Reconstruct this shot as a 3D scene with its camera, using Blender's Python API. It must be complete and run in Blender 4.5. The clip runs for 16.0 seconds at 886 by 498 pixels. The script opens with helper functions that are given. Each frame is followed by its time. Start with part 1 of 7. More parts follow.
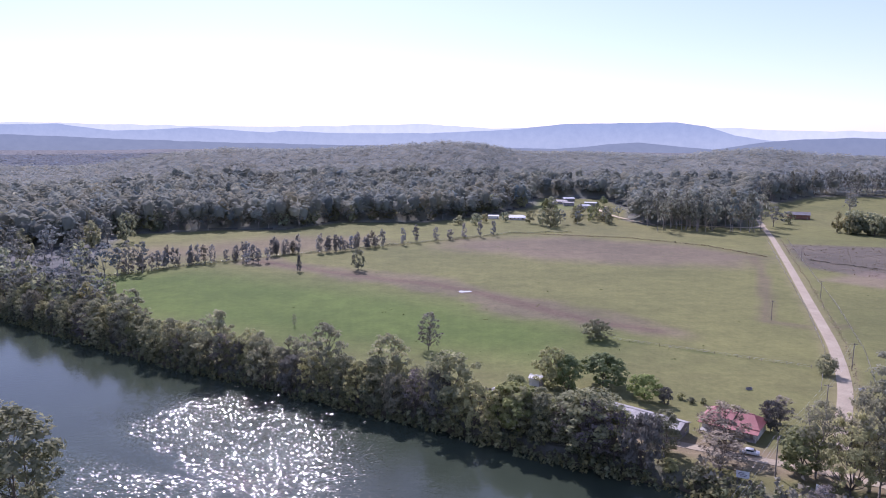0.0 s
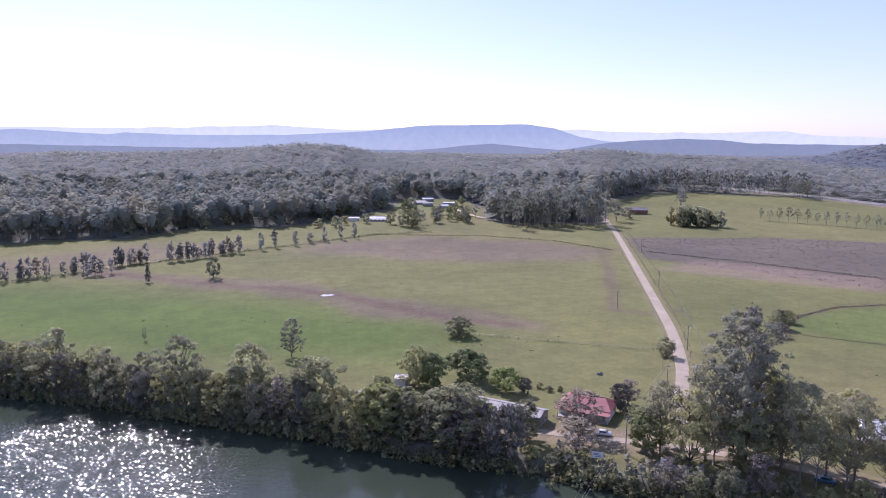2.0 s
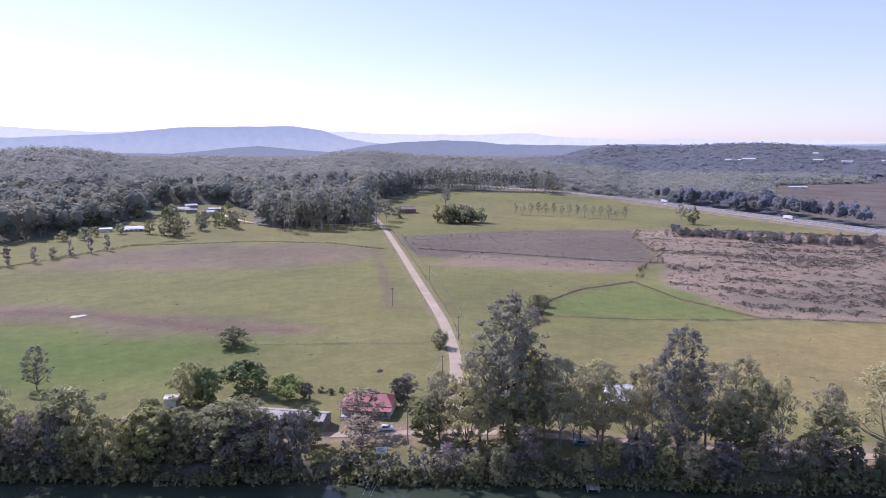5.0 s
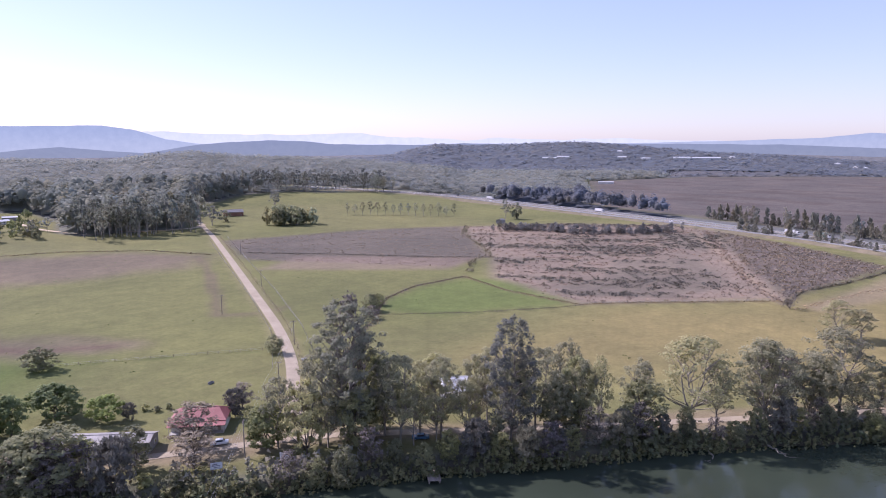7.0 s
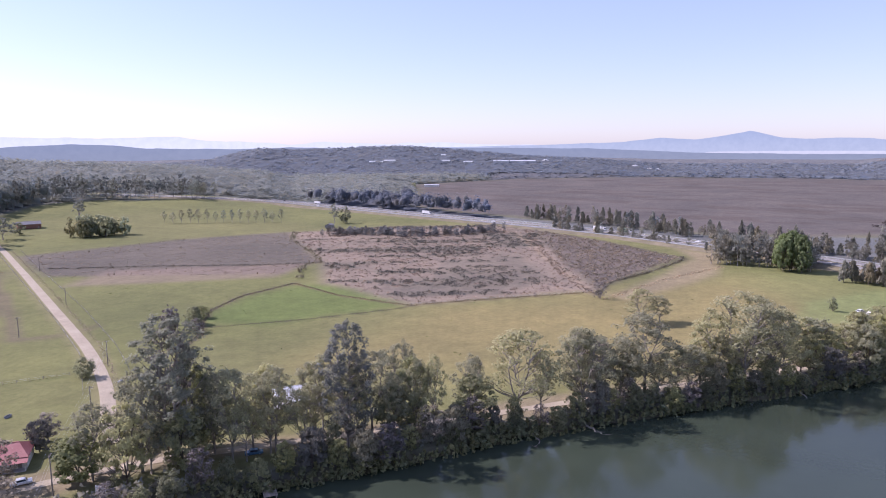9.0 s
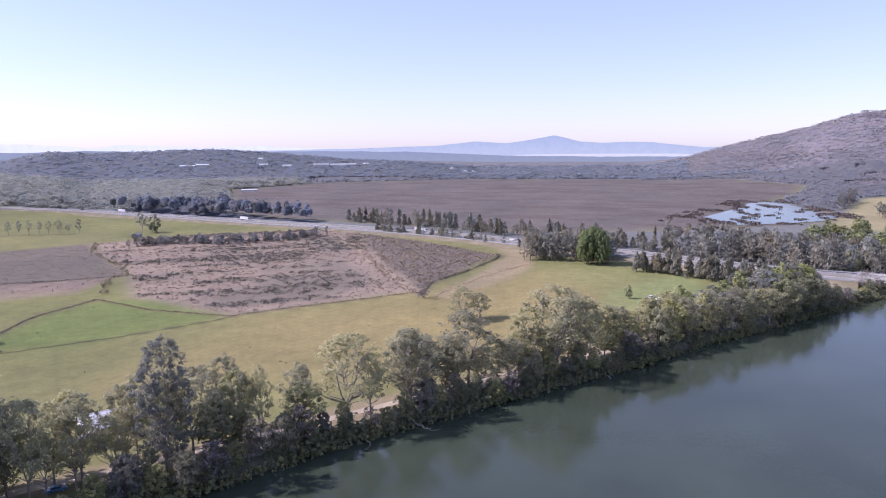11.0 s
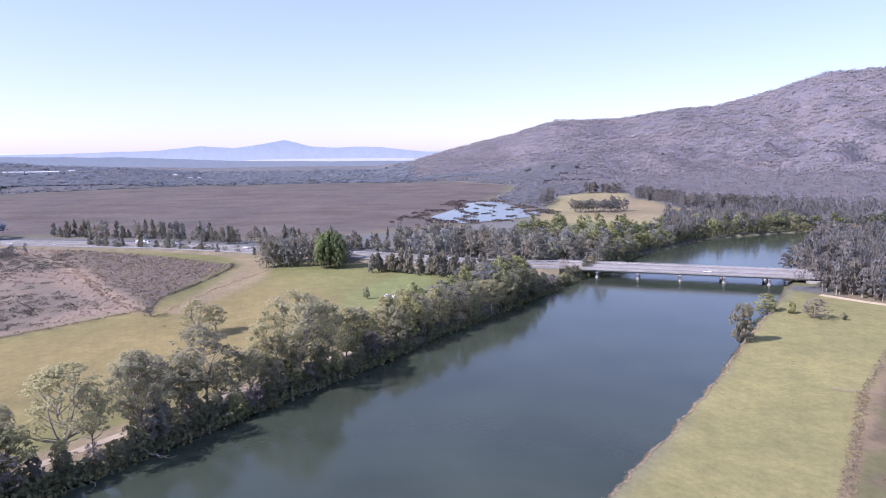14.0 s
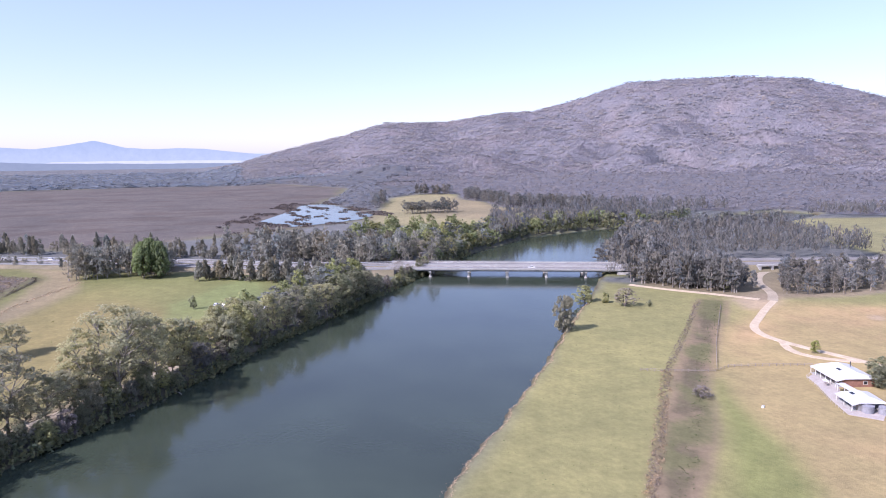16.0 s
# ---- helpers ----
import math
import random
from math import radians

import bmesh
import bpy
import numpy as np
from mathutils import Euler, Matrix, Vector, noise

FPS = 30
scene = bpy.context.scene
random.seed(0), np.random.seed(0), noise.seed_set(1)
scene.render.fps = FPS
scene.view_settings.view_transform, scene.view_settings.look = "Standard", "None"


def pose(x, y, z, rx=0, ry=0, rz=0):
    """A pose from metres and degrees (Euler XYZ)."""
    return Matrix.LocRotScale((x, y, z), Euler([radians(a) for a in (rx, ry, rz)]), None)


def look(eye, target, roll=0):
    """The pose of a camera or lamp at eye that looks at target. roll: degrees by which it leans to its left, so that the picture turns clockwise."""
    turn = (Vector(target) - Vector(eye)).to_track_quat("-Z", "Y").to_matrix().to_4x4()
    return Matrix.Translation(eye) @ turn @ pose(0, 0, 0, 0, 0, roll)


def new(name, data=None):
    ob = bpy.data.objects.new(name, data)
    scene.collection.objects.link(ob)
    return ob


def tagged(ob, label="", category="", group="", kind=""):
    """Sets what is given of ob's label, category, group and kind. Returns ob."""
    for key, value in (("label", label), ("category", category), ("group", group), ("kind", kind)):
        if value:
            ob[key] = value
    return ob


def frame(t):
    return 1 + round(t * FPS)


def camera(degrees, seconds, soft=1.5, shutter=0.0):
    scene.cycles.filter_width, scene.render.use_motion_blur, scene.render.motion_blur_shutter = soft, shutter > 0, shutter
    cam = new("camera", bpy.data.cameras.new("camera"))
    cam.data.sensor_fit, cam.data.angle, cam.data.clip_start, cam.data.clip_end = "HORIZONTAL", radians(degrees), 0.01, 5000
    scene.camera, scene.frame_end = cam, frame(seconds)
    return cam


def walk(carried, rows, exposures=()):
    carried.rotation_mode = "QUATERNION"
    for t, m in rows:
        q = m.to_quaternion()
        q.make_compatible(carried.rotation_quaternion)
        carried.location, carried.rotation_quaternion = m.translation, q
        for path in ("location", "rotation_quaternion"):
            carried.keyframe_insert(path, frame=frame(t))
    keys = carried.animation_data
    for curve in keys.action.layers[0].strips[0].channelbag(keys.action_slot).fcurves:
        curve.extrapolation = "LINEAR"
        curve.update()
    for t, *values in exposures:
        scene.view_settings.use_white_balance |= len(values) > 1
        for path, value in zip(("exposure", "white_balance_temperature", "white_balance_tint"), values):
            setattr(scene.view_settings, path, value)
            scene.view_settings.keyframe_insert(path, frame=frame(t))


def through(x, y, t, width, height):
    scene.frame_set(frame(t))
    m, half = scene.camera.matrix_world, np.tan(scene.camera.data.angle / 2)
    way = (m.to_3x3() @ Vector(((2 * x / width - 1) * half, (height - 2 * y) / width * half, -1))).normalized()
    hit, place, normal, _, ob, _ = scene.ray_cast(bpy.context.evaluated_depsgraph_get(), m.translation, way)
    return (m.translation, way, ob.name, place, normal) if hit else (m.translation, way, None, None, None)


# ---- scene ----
# A drone hovers 78 m above river flats and turns clockwise. x east of the first view, y ahead of it, z up.
EYE = (0.0, 0.0, 78.0)


def aim(yaw, down, roll):
    """Camera pose: yaw clockwise from +y, tilt below level, roll, in degrees."""
    return Matrix.Translation(EYE) @ pose(0, 0, 0, 90 - down, 0, -yaw) @ pose(0, 0, 0, 0, 0, roll)


cam = camera(65.06, 16.0, soft=1.0)
TURN = [(0.0, 0.004, 8.962, 0.489), (0.5, 2.635, 8.913, 0.477), (1.0, 5.409, 8.859, 0.49), (1.5, 8.483, 8.792, 0.448),
        (2.0, 11.51, 8.75, 0.328), (2.5, 14.51, 8.717, 0.312), (3.0, 17.519, 8.658, 0.252), (3.5, 20.605, 8.599, 0.19),
        (6.0, 36.981, 8.571, -0.078), (6.5, 40.495, 8.593, -0.134), (7.0, 44.034, 8.581, -0.226), (7.5, 47.562, 8.547, -0.264),
        (8.0, 51.067, 8.492, -0.271), (8.5, 54.539, 8.397, -0.262), (9.0, 58.124, 8.316, -0.289), (11.5, 76.395, 8.041, -0.388),
        (12.0, 80.017, 7.969, -0.474), (12.5, 83.63, 7.969, -0.499), (13.0, 87.297, 7.909, -0.517), (13.5, 90.898, 7.905, -0.472),
        (14.0, 94.43, 7.884, -0.512), (14.5, 97.945, 7.858, -0.506), (15.0, 101.462, 7.84, -0.487), (15.5, 104.894, 7.816, -0.444),
        (16.0, 108.171, 7.808, -0.398)]
EXPOSURE = [(0.0, 0.48, 5760, 37), (3.5, 0.5, 5800, 37), (7.0, 0.54, 5950, 36), (9.0, 0.59, 5980, 35), (12.5, 0.72, 5850, 36), (16.0, 0.81, 5800, 32)]
walk(cam, [(t, aim(y, d, r)) for t, y, d, r in TURN], EXPOSURE)

# ---- light: a clear hazy sky, the sun ahead of the first view ----
SUN_AZ, SUN_EL = -15.0, 42.0
world = bpy.data.worlds.new("sky")
scene.world = world
world.use_nodes = True
wn = world.node_tree
sky = wn.nodes.new("ShaderNodeTexSky")
sky.sky_type, sky.sun_disc = "NISHITA", False
sky.sun_elevation, sky.sun_rotation = radians(SUN_EL), radians(SUN_AZ)
sky.air_density, sky.dust_density, sky.ozone_density, sky.altitude = 1.0, 0.5, 1.8, 50
veil = wn.nodes.new("ShaderNodeMix")
veil.data_type = "RGBA"
veil.inputs["Factor"].default_value = 0.38
wn.links.new(sky.outputs[0], veil.inputs[6])
veil.inputs[7].default_value = (2.95, 3.4, 4.6, 1.0)
wn.links.new(veil.outputs[2], wn.nodes["Background"].inputs[0])
wn.nodes["Background"].inputs[1].default_value = 0.125
sun = new("sun", bpy.data.lights.new("sun", "SUN"))
sun.data.energy, sun.data.angle, sun.data.color = 4.4, radians(0.6), (1.0, 0.95, 0.87)
sun.matrix_world = look((0, 0, 0), (-math.sin(radians(SUN_AZ)) * math.cos(radians(SUN_EL)), -math.cos(radians(SUN_AZ)) * math.cos(radians(SUN_EL)), -math.sin(radians(SUN_EL))))


# ---- materials ----
def material(name, rough=0.9, metal=0.0, spec=0.3):
    m = bpy.data.materials.new(name)
    m.use_nodes = True
    b = m.node_tree.nodes["Principled BSDF"]
    b.inputs["Roughness"].default_value, b.inputs["Metallic"].default_value = rough, metal
    b.inputs["Specular IOR Level"].default_value = spec
    return m, m.node_tree, b


def node(nt, kind, **values):
    n = nt.nodes.new(kind)
    for key, v in values.items():
        n.inputs[key.replace("_", " ")].default_value = v
    return n


def noise_tex(nt, scale, detail=4.0, rough=0.6, coord="Object"):
    tc = nt.nodes.new("ShaderNodeTexCoord")
    n = node(nt, "ShaderNodeTexNoise", Scale=scale, Detail=detail, Roughness=rough)
    nt.links.new(tc.outputs[coord], n.inputs["Vector"])
    return n.outputs["Fac"]


def ramp(nt, src, stops):
    r = nt.nodes.new("ShaderNodeValToRGB")
    el = r.color_ramp.elements
    while len(el) < len(stops):
        el.new(0.5)
    for e, (p, c) in zip(el, stops):
        e.position, e.color = p, (*c, 1)
    nt.links.new(src, r.inputs[0])
    return r.outputs[0]


def mixed(nt, fac, a, b, how="MIX"):
    m = nt.nodes.new("ShaderNodeMix")
    m.data_type, m.blend_type = "RGBA", how
    for socket, v in ((m.inputs["Factor"], fac), (m.inputs["A"], a), (m.inputs["B"], b)):
        if isinstance(v, (int, float)):
            socket.default_value = v
        elif isinstance(v, tuple):
            socket.default_value = (*v, 1)
        else:
            nt.links.new(v, socket)
    return m.outputs["Result"]


def bump(nt, b, src, strength, distance):
    n = node(nt, "ShaderNodeBump", Strength=strength, Distance=distance)
    nt.links.new(src, n.inputs["Height"])
    nt.links.new(n.outputs[0], b.inputs["Normal"])


def surface(name, dark, light, scale, fine, rough=0.9, metal=0.0, spec=0.3, relief=0.02, strength=0.5):
    """A weathered surface: broad stains and fine grain between two base colours, with relief."""
    m, nt, b = material(name, rough, metal, spec)
    broad = noise_tex(nt, scale, 5)
    grain = noise_tex(nt, fine, 3, 0.7)
    c = ramp(nt, broad, [(0.3, dark), (0.7, light)])
    g = ramp(nt, grain, [(0.25, (0.75, 0.75, 0.75)), (0.75, (1.15, 1.15, 1.15))])
    nt.links.new(mixed(nt, 1.0, c, g, "MULTIPLY"), b.inputs["Base Color"])
    bump(nt, b, grain, strength, relief)
    return m


def foliage(name, dark, light, rough=0.7, through=0.48, mature=0.32, lumps=0.0):
    """Leaves: colour differs from clump to clump and tree to tree, light passes through a little."""
    m, nt, b = material(name, rough, 0, 0.2)
    geo = nt.nodes.new("ShaderNodeNewGeometry")
    info = nt.nodes.new("ShaderNodeObjectInfo")
    c = ramp(nt, geo.outputs["Random Per Island"], [(0.0, dark), (1.0, light)])
    o = ramp(nt, info.outputs["Random"], [(0.0, (1 - mature, 1 - mature, 1 - mature * 0.8)), (0.5, (1, 1, 1)), (1.0, (1 + mature, 1 + mature * 0.85, 1))])
    tone = nt.nodes.new("ShaderNodeAttribute")
    tone.attribute_name = "tone"
    col = mixed(nt, 1.0, mixed(nt, 1.0, c, o, "MULTIPLY"), tone.outputs["Color"], "MULTIPLY")
    nt.links.new(col, b.inputs["Base Color"])
    tr = nt.nodes.new("ShaderNodeBsdfTranslucent")
    if lumps:
        bump(nt, b, noise_tex(nt, 0.55, 4, 0.7), 1.0, lumps)
    nt.links.new(col, tr.inputs[0])
    mx = nt.nodes.new("ShaderNodeMixShader")
    mx.inputs[0].default_value = through
    nt.links.new(b.outputs[0], mx.inputs[1])
    nt.links.new(tr.outputs[0], mx.inputs[2])
    nt.links.new(mx.outputs[0], nt.nodes["Material Output"].inputs[0])
    return m


def ground_material():
    """Ground cover comes from the sheet's own cover colours; tufts, patches and grain vary it."""
    m, nt, b = material("ground_cover", 0.95, 0, 0.1)
    at = nt.nodes.new("ShaderNodeAttribute")
    at.attribute_name = "cover"
    n1 = ramp(nt, noise_tex(nt, 0.012, 6, 0.65), [(0.3, (0.78, 0.8, 0.8)), (0.7, (1.2, 1.16, 1.1))])
    n2 = ramp(nt, noise_tex(nt, 0.11, 6, 0.7), [(0.3, (0.84, 0.84, 0.86)), (0.7, (1.15, 1.15, 1.12))])
    n3 = ramp(nt, noise_tex(nt, 0.45, 7, 0.8), [(0.3, (0.79, 0.81, 0.79)), (0.7, (1.19, 1.18, 1.16))])
    c = mixed(nt, 1.0, mixed(nt, 1.0, mixed(nt, 1.0, at.outputs["Color"], n1, "MULTIPLY"), n2, "MULTIPLY"), n3, "MULTIPLY")
    nt.links.new(c, b.inputs["Base Color"])
    fine = node(nt, "ShaderNodeBump", Strength=0.6, Distance=0.35)
    nt.links.new(noise_tex(nt, 1.3, 5, 0.75), fine.inputs["Height"])
    wood = nt.nodes.new("ShaderNodeAttribute")
    wood.attribute_name = "canopy"
    crowns = nt.nodes.new("ShaderNodeMath")
    crowns.operation = "MULTIPLY"
    nt.links.new(noise_tex(nt, 0.075, 4, 0.7), crowns.inputs[0])
    nt.links.new(wood.outputs["Fac"], crowns.inputs[1])
    tops = node(nt, "ShaderNodeBump", Strength=1.0, Distance=12.0)
    nt.links.new(crowns.outputs[0], tops.inputs["Height"])
    nt.links.new(fine.outputs[0], tops.inputs["Normal"])
    nt.links.new(tops.outputs[0], b.inputs["Normal"])
    return m


def water_material(name, ripple, deep):
    m, nt, b = material(name, 0.1, 0, 0.5)
    b.inputs["IOR"].default_value = 1.33
    c = ramp(nt, noise_tex(nt, 0.02, 3), [(0.3, deep), (0.7, tuple(v * 1.5 for v in deep))])
    nt.links.new(c, b.inputs["Base Color"])
    tc = nt.nodes.new("ShaderNodeTexCoord")
    mp = nt.nodes.new("ShaderNodeMapping")
    mp.inputs["Scale"].default_value = (0.9, 1.5, 1.0)
    nt.links.new(tc.outputs["Object"], mp.inputs[0])
    # a breeze roughens two stretches of the river, with a calm slick between them and ragged edges
    wind = node(nt, "ShaderNodeTexNoise", Scale=0.05, Detail=5.0, Roughness=0.65)
    nt.links.new(tc.outputs["Object"], wind.inputs["Vector"])

    def calc(how, a, b):
        n = nt.nodes.new("ShaderNodeMath")
        n.operation = how
        for sock, v in zip(n.inputs, (a, b)):
            if isinstance(v, (int, float)):
                sock.default_value = v
            else:
                nt.links.new(v, sock)
        return n.outputs[0]

    def side(nx, ny, px, py, soft):
        """0 to 1 across a line through (px, py), towards (nx, ny)."""
        dot = nt.nodes.new("ShaderNodeVectorMath")
        dot.operation = "DOT_PRODUCT"
        nt.links.new(tc.outputs["Object"], dot.inputs[0])
        dot.inputs[1].default_value = (nx, ny, 0)
        rag = calc("MULTIPLY_ADD", wind.outputs["Fac"], soft * 2.0)
        rag.node.inputs[2].default_value = -(nx * px + ny * py) - soft
        mr = node(nt, "ShaderNodeMapRange", From_Min=-soft, From_Max=soft)
        nt.links.new(calc("ADD", dot.outputs["Value"], rag), mr.inputs["Value"])
        return mr.outputs["Result"]
    main = calc("MULTIPLY", side(0.61, 0.79, -63, 160, 5.0), side(-0.97, 0.24, -20, 165, 30.0))
    main = calc("MULTIPLY", main, side(0.7, -0.71, -84, 204, 14.0))
    left = calc("MULTIPLY", side(-0.37, -0.93, -78, 162, 4.0), side(-1.0, 0.0, -52, 0, 6.0))
    both = calc("MAXIMUM", main, left)
    gust = ramp(nt, both, [(0.0, (0.04, 0.04, 0.04)), (1.0, (1, 1, 1))])
    w = node(nt, "ShaderNodeTexNoise", Scale=0.5, Detail=2.0, Roughness=0.55)
    nt.links.new(mp.outputs[0], w.inputs["Vector"])
    swell = node(nt, "ShaderNodeBump", Strength=1.0, Distance=ripple * 0.08)
    nt.links.new(w.outputs["Fac"], swell.inputs["Height"])
    # small wavelets, each with its own tilt
    cell = node(nt, "ShaderNodeTexVoronoi", Scale=3.5)
    nt.links.new(mp.outputs[0], cell.inputs["Vector"])
    tilt = nt.nodes.new("ShaderNodeVectorMath")
    tilt.operation = "SUBTRACT"
    nt.links.new(cell.outputs["Color"], tilt.inputs[0])
    tilt.inputs[1].default_value = (0.5, 0.5, 0.5)
    flat = nt.nodes.new("ShaderNodeVectorMath")
    flat.operation = "MULTIPLY"
    nt.links.new(tilt.outputs[0], flat.inputs[0])
    flat.inputs[1].default_value = (ripple, ripple, 0.0)
    windy = nt.nodes.new("ShaderNodeVectorMath")
    windy.operation = "MULTIPLY"
    nt.links.new(flat.outputs[0], windy.inputs[0])
    nt.links.new(gust, windy.inputs[1])
    add = nt.nodes.new("ShaderNodeVectorMath")
    nt.links.new(swell.outputs[0], add.inputs[0])
    nt.links.new(windy.outputs[0], add.inputs[1])
    unit = nt.nodes.new("ShaderNodeVectorMath")
    unit.operation = "NORMALIZE"
    nt.links.new(add.outputs[0], unit.inputs[0])
    nt.links.new(unit.outputs[0], b.inputs["Normal"])
    return m


M_GROUND = ground_material()
M_WATER = water_material("river_water", 0.46, (0.029, 0.039, 0.027))
M_LAGOON = water_material("lagoon_water", 0.05, (0.02, 0.025, 0.022))
# the puddle's whitish base colour stands in for reflected bright sky
M_PUDDLE = water_material("sky_white_puddle", 0.03, (0.42, 0.41, 0.4))
M_GRAVEL = surface("gravel_road", (0.29, 0.243, 0.175), (0.385, 0.33, 0.24), 0.15, 3.0)
M_TRACK = surface("pale_track", (0.42, 0.335, 0.23), (0.54, 0.45, 0.32), 0.3, 3.0)
M_ASPHALT = surface("asphalt", (0.185, 0.176, 0.166), (0.255, 0.244, 0.23), 0.1, 2.0, 0.95, 0.0, 0.15)
M_PAINT = surface("road_paint", (0.6, 0.6, 0.58), (0.8, 0.8, 0.78), 0.5, 5.0, 0.7)
M_CONCRETE = surface("concrete", (0.3, 0.29, 0.27), (0.45, 0.44, 0.41), 0.2, 2.5, 0.85)
M_STEEL = surface("galvanised_steel", (0.4, 0.41, 0.42), (0.55, 0.56, 0.57), 0.6, 6.0, 0.45, 0.6)
M_ROOF_RED = surface("red_iron_roof", (0.27, 0.088, 0.085), (0.37, 0.145, 0.135), 0.25, 3.0, 0.55, 0, 0.4)
M_ROOF_GREY = surface("grey_iron_roof", (0.2, 0.19, 0.18), (0.36, 0.345, 0.325), 0.4, 3.0, 0.6, 0.0, 0.4)
M_ROOF_GREY_DARK = surface("dark_iron_roof", (0.14, 0.135, 0.135), (0.24, 0.23, 0.23), 0.4, 3.0, 0.55, 0.1, 0.4)
M_TIMBER_PALE = surface("pale_timber", (0.4, 0.36, 0.31), (0.58, 0.54, 0.48), 1.0, 8.0, 0.9)
M_ROOF_WHITE = surface("white_iron_roof", (0.5, 0.51, 0.52), (0.6, 0.61, 0.62), 0.2, 3.0, 0.45, 0, 0.4)
M_WALL_WHITE = surface("white_weatherboard", (0.6, 0.58, 0.54), (0.75, 0.73, 0.68), 0.5, 4.0, 0.7)
M_WALL_BRICK = surface("brown_brick", (0.2, 0.1, 0.07), (0.32, 0.17, 0.12), 0.8, 6.0, 0.9)
M_WALL_GREY = surface("grey_cladding", (0.22, 0.21, 0.2), (0.32, 0.31, 0.3), 0.5, 5.0, 0.7)
M_TIMBER = surface("weathered_timber", (0.2, 0.17, 0.14), (0.36, 0.31, 0.27), 1.0, 8.0, 0.9)
M_DARK = surface("dark_trim", (0.05, 0.05, 0.055), (0.09, 0.09, 0.09), 1.0, 8.0, 0.5)
M_GLASS = surface("window_glass", (0.02, 0.025, 0.03), (0.04, 0.045, 0.05), 0.5, 2.0, 0.08, 0, 0.6, 0.001)
M_TANK = surface("grey_tank", (0.2, 0.2, 0.22), (0.3, 0.3, 0.32), 0.5, 3.0, 0.6)
M_PAVING = surface("pale_paving", (0.34, 0.3, 0.27), (0.45, 0.41, 0.375), 0.4, 4.0)
M_RUBBER = surface("tyre_rubber", (0.02, 0.02, 0.02), (0.04, 0.04, 0.04), 2.0, 20.0, 0.8)
M_CAR_WHITE = surface("white_car_paint", (0.7, 0.7, 0.7), (0.8, 0.8, 0.8), 0.5, 2.0, 0.25, 0, 0.5, 0.001)
M_CAR_BLUE = surface("blue_car_paint", (0.05, 0.12, 0.2), (0.08, 0.17, 0.26), 0.5, 2.0, 0.25, 0, 0.5, 0.001)
M_TARP = surface("green_truck_side", (0.05, 0.15, 0.1), (0.08, 0.2, 0.13), 0.5, 2.0, 0.5)
M_BARK_PALE = surface("pale_bark", (0.22, 0.19, 0.16), (0.38, 0.345, 0.305), 0.6, 5.0)
M_BARK_DARK = surface("dark_bark", (0.09, 0.075, 0.06), (0.18, 0.15, 0.125), 0.6, 5.0)
L_GUM = foliage("gum_leaves", (0.29, 0.286, 0.18), (0.45, 0.44, 0.285), 0.85, 0.5, 0.2)
L_FAR_GUM = foliage("far_gum_leaves", (0.18, 0.19, 0.16), (0.285, 0.296, 0.25))
L_OAK = foliage("she_oak_needles", (0.17, 0.167, 0.138), (0.26, 0.252, 0.205), 0.7, 0.3)
L_OAKWOOD = foliage("she_oak_wood", (0.205, 0.2, 0.17), (0.285, 0.278, 0.238), 0.95, 0.38)
L_DARK = foliage("dark_broad_leaves", (0.24, 0.25, 0.148), (0.39, 0.395, 0.235), 0.85, 0.55)
L_HEDGE = foliage("hedge_oak_needles", (0.25, 0.25, 0.225), (0.36, 0.355, 0.31), 0.9, 0.55)
L_RIVER = foliage("river_gum_leaves", (0.29, 0.293, 0.184), (0.44, 0.435, 0.287), 0.85, 0.56)
L_SCRUB = foliage("dark_bank_scrub", (0.115, 0.125, 0.078), (0.24, 0.248, 0.16))
L_BRIGHT = foliage("bright_leaves", (0.17, 0.22, 0.095), (0.31, 0.37, 0.17), 0.75, 0.5)
L_OLIVE = foliage("yellow_green_leaves", (0.19, 0.21, 0.09), (0.33, 0.35, 0.155), 0.75, 0.45)
L_GREY = foliage("grey_bare_twigs", (0.15, 0.13, 0.115), (0.3, 0.265, 0.235), 0.9, 0.2)
# distance haze is mixed into these six canopy colours, paler and bluer
L_FOREST = foliage("hazed_edge_canopy", (0.188, 0.207, 0.217), (0.245, 0.263, 0.27), 0.95, 0.5)
# hill copy made lighter still, to offset the shade on its slope
L_HILL = foliage("lifted_hill_canopy", (0.218, 0.24, 0.257), (0.276, 0.297, 0.314), 0.95, 0.5)
L_HAZE = foliage("hazed_far_canopy", (0.172, 0.196, 0.242), (0.21, 0.235, 0.282), 0.95, 0.45)
L_RANGE = foliage("hazed_foot_canopy", (0.24, 0.233, 0.234), (0.292, 0.28, 0.276), 0.95, 0.38)
L_WOOD = foliage("hazed_lagoon_wood", (0.19, 0.197, 0.206), (0.24, 0.246, 0.252), 0.95, 0.42)
L_MOUNT = foliage("hazed_slope_canopy", (0.172, 0.172, 0.198), (0.236, 0.223, 0.24), 0.95, 0.35)
L_HEATH = foliage("heath_scrub", (0.16, 0.148, 0.112), (0.245, 0.225, 0.17), 0.95, 0.25)
L_MOOR = foliage("moor_scrub", (0.17, 0.145, 0.13), (0.245, 0.21, 0.185), 0.95, 0.2)
L_HEATHBUSH = foliage("heath_bushes", (0.125, 0.12, 0.085), (0.21, 0.2, 0.145), 0.95, 0.2)
L_REED = foliage("swamp_reed", (0.1, 0.085, 0.072), (0.19, 0.16, 0.13), 0.95, 0.1)
L_STRAW = foliage("dry_straw_grass", (0.25, 0.19, 0.13), (0.42, 0.33, 0.25), 0.95, 0.1)
